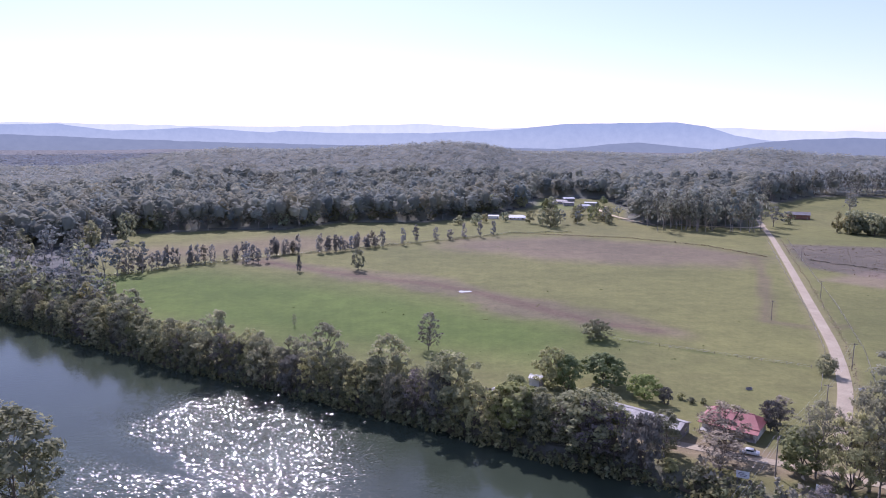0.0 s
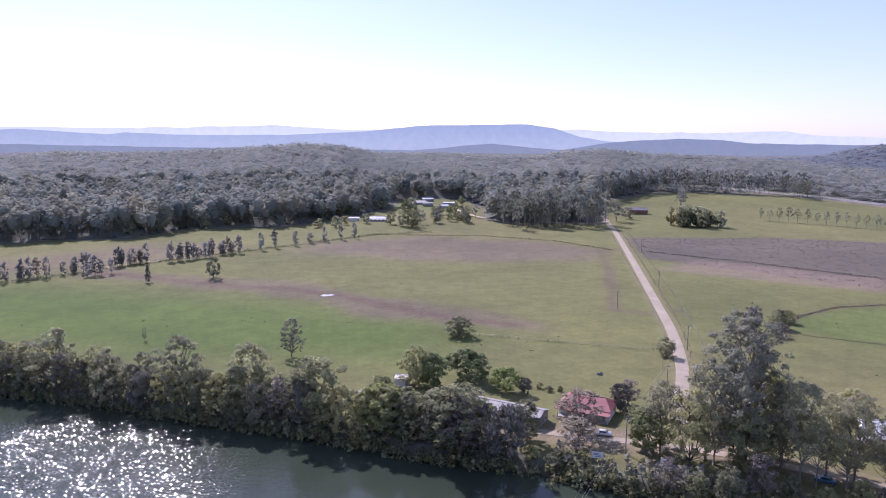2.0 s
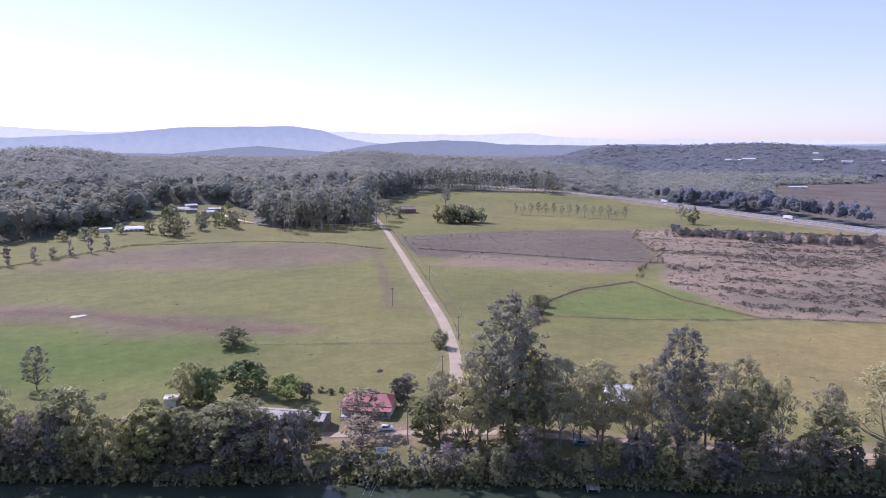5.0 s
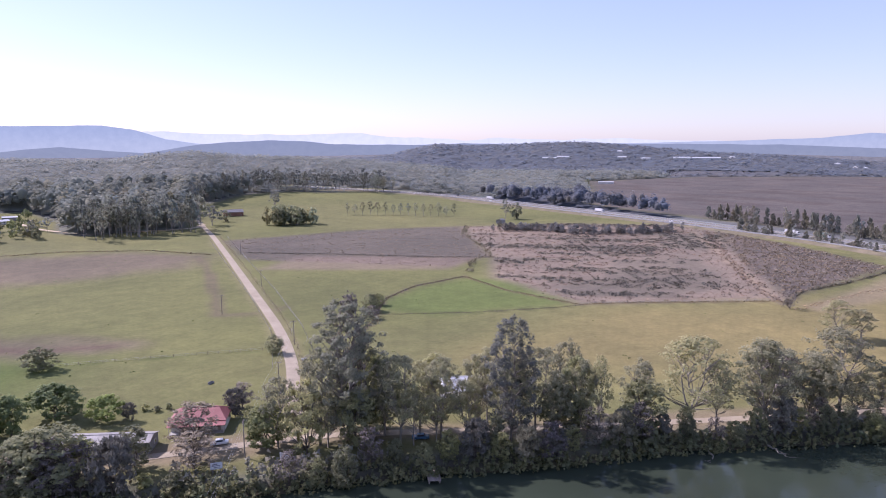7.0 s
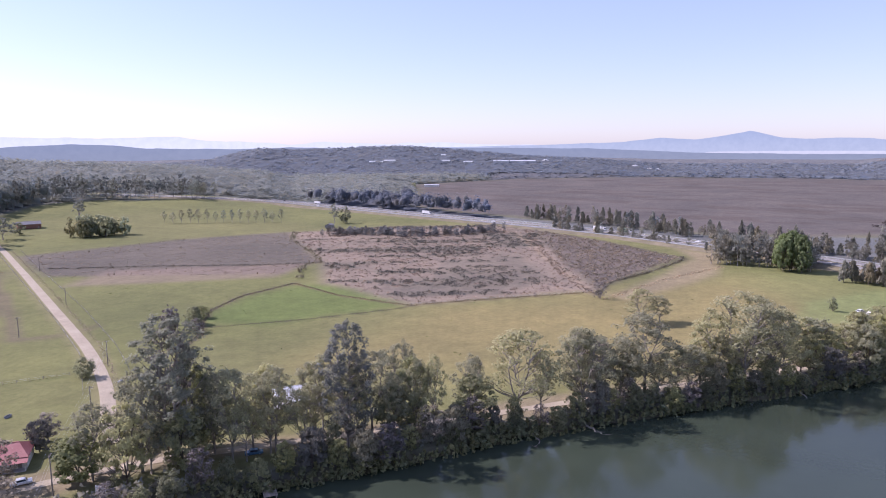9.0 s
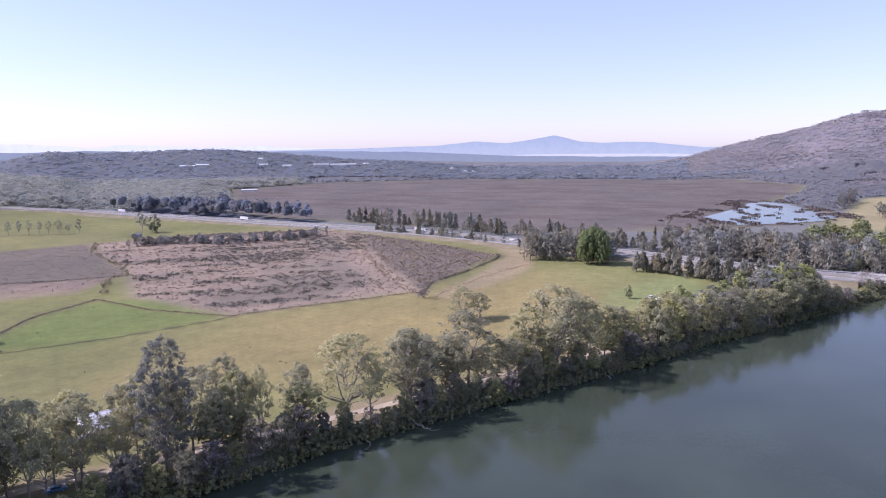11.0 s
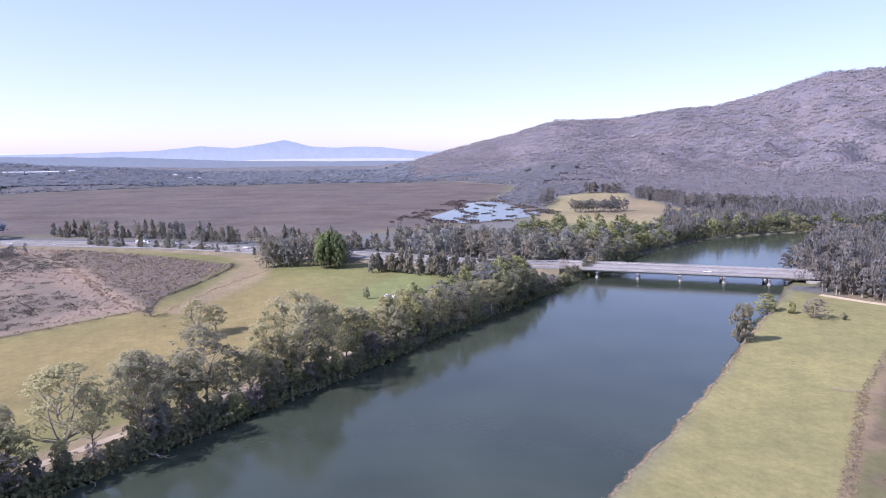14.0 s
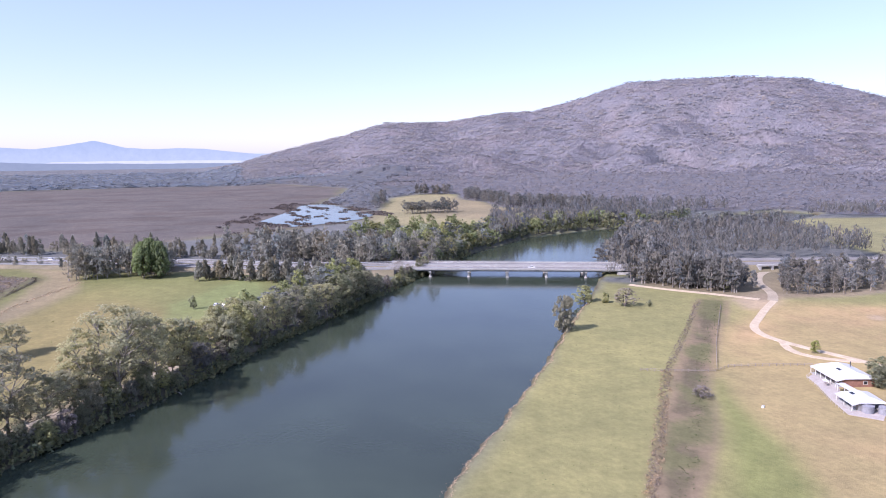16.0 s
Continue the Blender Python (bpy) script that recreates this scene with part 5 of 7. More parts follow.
wrng = np.random.default_rng(12)
wooded = lambda x, y: forest_mask(x, y) > 3
woodland("forest", "eucalypt forest edge behind the paddocks, hazed grey-green", L_FOREST, wrng, -40, 45, 560, 1000, 0.012, wooded, 34, 26, 13.5, 1.3, spray=0.12, floor=0.6, least=9.5)
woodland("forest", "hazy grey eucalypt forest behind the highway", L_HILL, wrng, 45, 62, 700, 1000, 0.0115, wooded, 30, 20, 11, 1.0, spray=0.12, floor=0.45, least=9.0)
woodland("forest", "eucalypt forest over the low hill, lightened and hazed blue-grey", L_HILL, wrng, -40, 62, 1000, 1750, 0.0076, wooded, 20, 17, 12, 1.6, spray=0.15, shell=False, floor=0.68)
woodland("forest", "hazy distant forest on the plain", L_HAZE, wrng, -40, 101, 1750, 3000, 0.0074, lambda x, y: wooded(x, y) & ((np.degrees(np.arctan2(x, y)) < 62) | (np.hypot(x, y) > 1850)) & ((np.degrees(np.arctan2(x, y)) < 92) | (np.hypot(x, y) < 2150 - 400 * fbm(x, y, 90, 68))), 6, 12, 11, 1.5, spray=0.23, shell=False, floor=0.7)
woodland("forest", "forest behind the swamp and the lagoon, hazed blue-grey", L_WOOD, wrng, 62, 112, 1000, 1850, 0.0085, lambda x, y: (forest_mask(x, y) > 5) & (np.degrees(np.arctan2(x, y)) < 98 + 14 * fbm(x, y, 70, 66)), 10, 9, 7.5, 1.4, spray=0.19, shell=False, floor=0.75)
woodland("forest", "she-oak forest close behind the bridge approach", L_OAKWOOD, wrng, 112, 146, 420, 640, 0.0125, lambda x, y: forest_mask(x, y) > 4, 52, 18, 6.0, 0.35, True, 0.115, shell=False, floor=0)
woodland("forest", "eucalypt forest on the flats beyond the bridge", L_OAKWOOD, wrng, 112, 146, 640, 1000, 0.0115, lambda x, y: forest_mask(x, y) > 4, 28, 17, 6.5, 0.5, True, 0.15, shell=False, floor=0)
woodland("forest", "forest at the mountain's foot, hazed purple-grey", L_RANGE, wrng, 98, 146, 1000, 1900, 0.0075, lambda x, y: (forest_mask(x, y) > 4) & (np.degrees(np.arctan2(x, y)) > 98 + 14 * fbm(x, y, 70, 66)) & (np.hypot(x, y) < 1500 + 400 * fbm(x, y, 130, 67)), 8, 13, 6.5, 1.2, spray=0.21, shell=False, floor=0.4)
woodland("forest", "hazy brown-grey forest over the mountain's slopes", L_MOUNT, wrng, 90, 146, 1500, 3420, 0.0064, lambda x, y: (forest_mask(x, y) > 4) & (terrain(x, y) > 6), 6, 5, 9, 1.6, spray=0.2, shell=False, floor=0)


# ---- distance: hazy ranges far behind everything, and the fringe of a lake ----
# emission only: the ranges' haze and daylight are in the glow's colour
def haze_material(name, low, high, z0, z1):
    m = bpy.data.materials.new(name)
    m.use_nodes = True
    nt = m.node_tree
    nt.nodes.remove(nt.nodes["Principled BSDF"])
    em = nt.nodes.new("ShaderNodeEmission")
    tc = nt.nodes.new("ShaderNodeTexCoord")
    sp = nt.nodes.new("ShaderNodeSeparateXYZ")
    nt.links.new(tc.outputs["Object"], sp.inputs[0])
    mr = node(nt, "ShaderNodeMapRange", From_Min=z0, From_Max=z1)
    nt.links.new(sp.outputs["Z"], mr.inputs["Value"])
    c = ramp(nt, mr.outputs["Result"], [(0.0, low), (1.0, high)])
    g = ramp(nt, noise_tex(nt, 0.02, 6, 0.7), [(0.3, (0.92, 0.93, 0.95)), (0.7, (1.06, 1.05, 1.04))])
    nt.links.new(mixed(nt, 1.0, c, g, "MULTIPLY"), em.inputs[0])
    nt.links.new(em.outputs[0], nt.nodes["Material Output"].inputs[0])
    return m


def far_range(label, azs, els, r, mat, depth=150, rough=0.0, seed=0):
    """A ridge line round the horizon, as a sloping hillside with a crest."""
    a = np.arange(azs[0], azs[-1], 0.25)
    e = np.interp(a, azs, els) + rough * (fbm(a * 10, a * 0, 12, seed, 5) - 0.5)
    vs = []
    for q, el in zip(np.radians(a), e):
        top = EYE[2] + r * math.tan(radians(el))
        for rr, z in ((r - depth, -6.0), (r - depth * 0.35, top * 0.55 + 0.0), (r, top), (r + depth * 0.8, -6.0)):
            vs.append((rr * math.sin(q), rr * math.cos(q), z))
    n = len(a)
    fs = [(i * 4 + j, (i + 1) * 4 + j, (i + 1) * 4 + j + 1, i * 4 + j + 1) for i in range(n - 1) for j in range(3)]
    return tagged(new("backdrop", mesh_of("backdrop", vs, fs, mat, True)), label, "mountain range", kind="structure")


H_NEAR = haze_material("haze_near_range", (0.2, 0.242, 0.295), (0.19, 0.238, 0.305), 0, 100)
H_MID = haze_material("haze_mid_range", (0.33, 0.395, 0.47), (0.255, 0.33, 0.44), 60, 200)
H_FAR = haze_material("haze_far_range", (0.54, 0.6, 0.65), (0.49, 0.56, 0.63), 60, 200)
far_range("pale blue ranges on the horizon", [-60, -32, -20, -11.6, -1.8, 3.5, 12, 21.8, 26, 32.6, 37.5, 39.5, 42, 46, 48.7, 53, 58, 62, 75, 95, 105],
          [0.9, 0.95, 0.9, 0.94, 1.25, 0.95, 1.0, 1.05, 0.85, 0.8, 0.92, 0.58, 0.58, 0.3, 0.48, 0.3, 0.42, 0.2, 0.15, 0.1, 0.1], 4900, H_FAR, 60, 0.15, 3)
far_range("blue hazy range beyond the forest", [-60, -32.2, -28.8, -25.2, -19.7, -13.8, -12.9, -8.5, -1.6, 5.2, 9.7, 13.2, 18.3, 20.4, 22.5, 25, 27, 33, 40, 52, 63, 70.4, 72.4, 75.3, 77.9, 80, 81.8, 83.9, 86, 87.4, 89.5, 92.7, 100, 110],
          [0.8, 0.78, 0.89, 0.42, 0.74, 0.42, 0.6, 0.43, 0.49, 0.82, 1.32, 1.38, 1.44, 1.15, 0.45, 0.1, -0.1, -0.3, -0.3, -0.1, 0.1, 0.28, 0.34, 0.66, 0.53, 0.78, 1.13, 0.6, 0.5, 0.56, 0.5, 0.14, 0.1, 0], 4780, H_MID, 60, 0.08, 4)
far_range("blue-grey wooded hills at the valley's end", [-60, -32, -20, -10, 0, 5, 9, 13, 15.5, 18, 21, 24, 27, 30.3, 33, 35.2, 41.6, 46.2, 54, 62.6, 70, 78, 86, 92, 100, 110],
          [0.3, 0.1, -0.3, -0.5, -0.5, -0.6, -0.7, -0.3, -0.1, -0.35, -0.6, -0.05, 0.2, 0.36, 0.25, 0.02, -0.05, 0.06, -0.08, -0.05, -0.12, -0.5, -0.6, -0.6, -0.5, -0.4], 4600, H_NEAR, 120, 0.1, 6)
# the lake is a low ridge strip with a paler glow
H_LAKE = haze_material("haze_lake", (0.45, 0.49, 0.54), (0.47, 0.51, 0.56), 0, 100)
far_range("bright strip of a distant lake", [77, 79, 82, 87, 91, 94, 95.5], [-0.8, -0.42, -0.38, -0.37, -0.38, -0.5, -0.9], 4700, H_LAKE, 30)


# ---- low growth ----
def tufts(name, label, category, mat, pts, height, spread, per, size, seed):
    """Low clumps of sprays at many places: scrub, reeds, rushes, tussocks."""
    rng = np.random.default_rng(seed)
    P = np.asarray(pts, float)
    if P.shape[1] == 2:
        P = np.column_stack([P, np.ones(len(P))])
    z = terrain(P[:, 0], P[:, 1])
    k = P[:, 2]
    c = np.column_stack([P[:, 0], P[:, 1], z])
    n = len(P) * per
    c, k = np.repeat(c, per, axis=0), np.repeat(k, per)
    t, r = rng.uniform(0, 6.283, n), np.sqrt(rng.uniform(0, 1, n))
    hh = height * k * (1 - 0.6 * r ** 2) * rng.uniform(0.4, 1.0, n)
    p = c + np.column_stack([spread * k * r * np.cos(t), spread * k * r * np.sin(t), hh])
    nor = rng.normal(size=(n, 3)) * 0.6 + np.column_stack([np.cos(t) * r, np.sin(t) * r, np.full(n, 0.9)])
    nor /= np.linalg.norm(nor, axis=1)[:, None]
    a = np.cross(nor, rng.normal(size=(n, 3)))
    a /= np.linalg.norm(a, axis=1)[:, None] + 1e-9
    b = np.cross(nor, a)
    s = (size * np.sqrt(k) * rng.uniform(0.6, 1.4, n))[:, None]
    q = np.stack([p - a * s, p + a * s * 0.8 - b * s * 0.5, p + a * s * 0.2 + b * s], 1)
    return tagged(new(name, spray_mesh(name, q, mat, np.repeat(leaf_tones(rng, len(P), 0.2), per, axis=0))), label, category, kind="stuff")


def inside_points(rng, poly, n, margin=0.0):
    xs, ys = [p[0] for p in poly], [p[1] for p in poly]
    x, y = rng.uniform(min(xs), max(xs), n), rng.uniform(min(ys), max(ys), n)
    ok = outline_distance(x, y, poly) > margin
    return x[ok], y[ok]


lrng = np.random.default_rng(31)
# view-crossing streaks of scrub over the heath
x, y = inside_points(lrng, HEATH, 9000, 2)
u, v = (x * 0.83 + y * 0.55), (-x * 0.55 + y * 0.83)
dens = fbm(u / 0.5, v * 0.32, 26, 51)
thick = np.zeros(len(x))
for poly, w in (([(406, 250), (454, 215), (370, 159), (350, 166), (346, 219)], 1.0), ([(307, 230), (336, 209), (356, 168), (327, 168), (297, 206)], 1.0), ([(396, 289), (466, 328), (503, 291), (510, 237), (459, 218), (420, 252)], 0.3), ([(555, 303), (560, 266), (487, 227), (486, 250)], 0.9)):
    thick = np.maximum(thick, w * step(-9, 6, outline_distance(x, y, poly) + 10 * (fbm(x, y, 14, 53) - 0.5)))
ok = dens + thick * 0.14 + lrng.normal(size=len(x)) * 0.015 > 0.575
tufts("heath_scrub", "grey-brown low scrub in patches over pale dry heath", "scrub", L_HEATH, np.column_stack([x[ok], y[ok], lrng.uniform(0.5, 1.2, ok.sum())]), 1.15, 2.4, 17, 0.42, 1)
big = lrng.uniform(size=len(x)) < 0.012 + 0.12 * (dens > 0.58) * (dens < 0.66) * (thick < 0.7)
tufts("heath_shrubs", "scattered round dark shrubs on pale heath", "shrubs", L_HEATHBUSH, np.column_stack([x[big], y[big], lrng.uniform(0.6, 1.6, big.sum())]), 1.7, 1.9, 34, 0.36, 6)
ok = (thick < 0.5) & (lrng.uniform(size=len(x)) < 0.65)
tufts("dry_grass", "pale straw-coloured dry grass tussocks on the heath", "dry grass", L_STRAW, np.column_stack([x[ok], y[ok], lrng.uniform(0.6, 1.3, ok.sum())]), 0.5, 1.9, 7, 0.5, 2)
x, y = inside_points(lrng, DARK_HEATH, 5200, 1)
tufts("heath_scrub", "even brown-grey low scrub in a fenced corner", "scrub", L_MOOR, np.column_stack([x, y, lrng.uniform(0.5, 1.1, len(x))]), 0.9, 2.0, 6, 0.6, 3)
x, y = inside_points(lrng, PLOUGHED, 2600, 1)
row = np.round((x * 0.77 + y * 0.64) / 3.2) * 3.2 - (x * 0.77 + y * 0.64)
tufts("crop_stubble", "rows of brown stubble in a bare field", "stubble", L_RUSH, np.column_stack([x + row * 0.77, y + row * 0.64, lrng.uniform(0.5, 1.0, len(x))]), 0.35, 1.5, 5, 0.36, 4)


def strip(name, label, category, mat, line, width, height, gap, per=8, size=0.5, seed=9, jump=0.0, uneven=0.0):
    rng = np.random.default_rng(seed)
    pts = [(px, py, rng.uniform(0.6, 1.3)) for px, py, a in along(line, gap, width, rng) if rng.uniform() >= jump]
    if uneven:
        lump = fbm([p[0] for p in pts], [p[1] for p in pts], 13, seed, 3)
        pts = [(px, py, k * max(0.15, 1 + 3.2 * uneven * (u - 0.5))) for (px, py, k), u in zip(pts, lump)]
    return tufts(name, label, category, mat, pts, height, max(0.5, gap * 0.7), per, size, seed)


strip("ditch_rushes", "brown rushes along a curved paddock ditch", "rushes", L_RUSH, DITCH, 1.2, 0.4, 0.3, 6, 0.26, 11, 0.2)
tree("bank_tree", 199, 255, 8, 9)
tree("bank_tree", 208, 262, 6, 7)
tree("sparse", 190, 243, 6, 8)
strip("ditch_rushes", "thin dark rushes along a shallow drain", "rushes", L_RUSH, [(196, 247), (233, 217), (269, 195), (282, 191)], 0.6, 0.2, 0.5, 5, 0.2, 12)
strip("fence_growth", "long grass along the heath boundary fence", "long grass", L_RUSH, [(292, 284), (279, 238), (279, 193), (296, 180), (356, 126)], 1.0, 0.4, 0.4, 6, 0.26, 13, 0.2)
strip("fence_growth", "dark scrub along the edge of the bare field", "scrub", L_HEATH, [(246, 459), (298, 392), (330, 345), (357, 321)], 1.0, 0.9, 0.6, 9, 0.32, 14, 0.3)
strip("fence_growth", "dark scrub along the drain beside the heath", "scrub", L_HEATH, [(303, 290), (340, 322), (357, 321), (395, 368), (432, 421), (481, 463)], 2.4, 1.7, 0.7, 10, 0.4, 15, 0.3, uneven=0.8)
strip("ditch_rushes", "dark growth along a drain by the scrub corner", "rushes", L_HEATH, [(350, 122), (388, 127), (427, 117), (488, 110), (503, 113)], 0.9, 1.0, 0.4, 9, 0.32, 16, uneven=0.8)
strip("dry_grass", "pale dry grass along the track between heath and scrub", "dry grass", L_STRAW, [(597, 279), (394, 158), (352, 125)], 2.5, 0.5, 0.5, 8, 0.3, 17)
strip("dry_grass", "pale dry grass along a grass track", "dry grass", L_STRAW, [(342, 114), (380, 108), (422, 99), (475, 81)], 2.0, 0.4, 0.5, 6, 0.28, 18, 0.3)
strip("hedge_growth", "dark low hedge growth between two paddocks", "hedge", L_DARK, [(-191, 381), (-160, 417), (-114, 455), (-59, 494), (7, 541), (60, 584), (110, 592)], 1.2, 1.4, 0.7, 9, 0.4, 19, uneven=0.8)
strip("fence_growth", "thin dark line of grass along a paddock fence", "long grass", L_WEED, [(66, 268), (100, 250), (128, 234)], 0.3, 0.25, 0.9, 3, 0.22, 20, 0.4)
strip("fence_growth", "rough grass by a far paddock fence", "long grass", L_RUSH, [(60, 584), (150, 560), (200, 520), (222, 470)], 1.0, 0.8, 1.2, 6, 0.5, 22)
strip("road_verge", "long dry grass on the road verge", "long grass", L_STRAW, [(135, 215), (158, 262), (186, 332), (229, 442), (276, 564)], 0.8, 0.2, 0.9, 4, 0.25, 23, 0.3)
bank = [p for p in BANK_FAR[1:23]]
strip("bank_scrub", "dense dark undergrowth down to the water", "undergrowth", L_SCRUB, [(px + 0.6, py + 0.9) for px, py in bank], 1.6, 3.0, 0.55, 16, 0.5, 25, uneven=0.8)
strip("bank_scrub", "dark tangle of bushes overhanging the water", "undergrowth", L_SCRUB, [(px - 0.7, py - 1.0) for px, py in bank], 1.5, 3.4, 0.6, 14, 0.45, 24, uneven=0.8)
strip("bank_scrub", "dark shrubs behind the river's edge", "undergrowth", L_OAK, [(px + 2.5, py + 3.6) for px, py in bank], 2.6, 3.0, 0.9, 18, 0.5, 26, 0.3, uneven=1.6)
strip("bank_scrub", "dark growth on the upstream bank", "undergrowth", L_SCRUB, [(470, -146), (522, -189), (612, -288), (648, -380), (644, -470)], 2.0, 5.0, 1.3, 12, 1.0, 27)
strip("bank_scrub", "dark growth on the bend above the bridge", "undergrowth", L_SCRUB, [(560, -500), (558, -430), (533, -342), (450, -281)], 2.0, 5.0, 1.3, 12, 1.0, 28)
NEAR_EDGE = [(328, -191), (274, -149), (231, -117), (189, -83), (150, -51), (100, -11)]
rim = []
for px, py, a in along(NEAR_EDGE, 0.3, 0.15, lrng):
    o = np.linspace(-5, 5, 41)
    z = terrain(px + math.sin(a) * o, py - math.cos(a) * o)
    k = int(np.argmin(np.abs(z + 0.45)))
    rim.append((px + math.sin(a) * o[k] + lrng.normal() * 0.25, py - math.cos(a) * o[k] + lrng.normal() * 0.25, lrng.uniform(0.4, 1.2)))
tufts("bank_grass", "pale dry grass hanging over the cut river bank", "dry grass", L_STRAW, rim, 0.35, 0.55, 9, 0.13, 29)
strip("bank_grass", "brown rushes at the foot of the river bank", "rushes", L_RUSH, [(px + 0.6, py + 0.8) for px, py in NEAR_EDGE], 1.4, 0.6, 0.9, 9, 0.16, 30, 0.5)
strip("tussocks", "rusty tussocks beside the drain", "tussocks", L_RUST, [(205, -152), (160, -117), (128, -92), (90, -62)], 2.0, 0.7, 0.3, 9, 0.17, 32, 0.3)
strip("tussocks", "dry tussocks along the drain", "tussocks", L_RUSH, [(300, -240), (260, -204), (205, -152), (160, -117), (128, -92), (90, -62)], 1.4, 0.6, 0.4, 7, 0.2, 33)
strip("tussocks", "dark rushes in the wet drain", "rushes", L_WEED, [(292, -247), (240, -199), (198, -161), (158, -128), (100, -76)], 2.2, 0.4, 0.5, 6, 0.16, 34, 0.55)
x, y = inside_points(lrng, [(-240, 345), (-60, 480), (60, 540), (190, 500), (150, 300), (120, 240), (30, 225), (-120, 265)], 260, 4)
tufts("paddock_weeds", "scattered dark weeds and droppings in the grass", "weeds", L_WEED, np.column_stack([x, y, lrng.uniform(0.4, 1.3, len(x))]), 0.35, 0.8, 5, 0.3, 35)
x, y = inside_points(lrng, [(140, 215), (240, 440), (300, 300), (350, 120), (420, 20), (300, 20), (200, 100)], 260, 4)
tufts("paddock_weeds", "scattered weeds in the grass", "weeds", L_WEED, np.column_stack([x, y, lrng.uniform(0.4, 1.1, len(x))]), 0.35, 0.8, 5, 0.3, 36)
x, y = inside_points(lrng, [(150, -55), (325, -195), (290, -240), (130, -100), (90, -70)], 2600, 2)
tufts("grass_tufts", "scattered darker tufts in mown grass", "grass", L_WEED, np.column_stack([x, y, lrng.uniform(0.4, 1.1, len(x))]), 0.14, 0.5, 5, 0.13, 37)
# lagoon reeds and islets
x, y = inside_points(lrng, [(700, -20), (800, 0), (980, -50), (1150, -110), (1180, -190), (960, -215), (880, -225), (800, -180), (740, -90)], 9000)
lag = outline_distance(x, y, LAGOON)
isl = fbm(x * 0.7, y * 1.6, 22, 61)
ok = ((lag > 0) & (isl > 0.64)) | ((lag < 0) & (lag > -22) & (isl > 0.52)) | ((lag <= -22) & (isl > 0.62))
tufts("reeds", "dark reed beds and islets round the lagoon", "reeds", L_REED, np.column_stack([x[ok], y[ok], lrng.uniform(0.7, 1.3, ok.sum())]), 1.3, 3.0, 8, 0.9, 38)


# ---- buildings ----
def roof_mesh(L, W, z0, rise, over, mat, hip=0.0, thick=0.14):
    """Gable or hipped roof with thickness; the ridge runs along x."""
    a, b = L / 2 + over, W / 2 + over
    k = hip * b
    top = [(-a, -b, z0), (a, -b, z0), (a, b, z0), (-a, b, z0), (-a + k, 0, z0 + rise), (a - k, 0, z0 + rise)]
    vs = top + [(px, py, pz - thick) for px, py, pz in top]
    fs = [(0, 1, 5, 4), (2, 3, 4, 5), (1, 2, 5), (3, 0, 4)] if hip else [(0, 1, 5, 4), (2, 3, 4, 5)]
    lows = [tuple(6 + i for i in f[::-1]) for f in fs]
    rim = [(0, 6, 7, 1), (1, 7, 8, 2), (2, 8, 9, 3), (3, 9, 6, 0)] if hip else [(0, 6, 7, 1), (2, 8, 9, 3), (1, 7, 11, 5), (5, 11, 8, 2), (3, 9, 10, 4), (4, 10, 6, 0)]
    return mesh_of("roof", vs, fs + lows + rim, mat)


def wall_mesh(L, W, h, rise, mat, hip):
    bm = bmesh.new()
    box(bm, -L / 2, -W / 2, 0, L / 2, W / 2, h)
    me = done(bm, "wall", mat)
    if not hip:
        bm = bmesh.new()
        bm.from_mesh(me)
        for sx in (-L / 2, L / 2):
            v = [bm.verts.new(p) for p in ((sx, -W / 2, h), (sx, W / 2, h), (sx, 0, h + rise * W / (W + 0.8)))]
            q = [bm.verts.new((p.co.x * 0.985, p.co.y, p.co.z)) for p in v]
            bm.faces.new(v)
            bm.faces.new(q[::-1])
        bm.to_mesh(me)
        bm.free()
    return me


def window(parent, x, y, z, w, h, face):
    """A window with frame, sill and pane on a wall that faces +-y (face 'y') or +-x (face 'x')."""
    def at(a0, b0, a1, b1, o0, o1):
        s = 1 if (y if face == "y" else x) > 0 else -1
        lo, hi = sorted((s * o0, s * o1))
        return (x + a0, y + lo, z + b0, x + a1, y + hi, z + b1) if face == "y" else (x + lo, y + a0, z + b0, x + hi, y + a1, z + b1)
    fr = part("window", boxes("window", M_WALL_WHITE, at(-w / 2 - 0.08, h, w / 2 + 0.08, h + 0.08, 0.003, 0.06), at(-w / 2 - 0.08, -0.08, w / 2 + 0.08, 0, 0.003, 0.1),
                              at(-w / 2 - 0.08, 0, -w / 2, h, 0.003, 0.06), at(w / 2, 0, w / 2 + 0.08, h, 0.003, 0.06)), parent)
    part("pane", boxes("pane", M_GLASS, at(-w / 2, 0, w / 2, h, 0.004, 0.025)), fr)


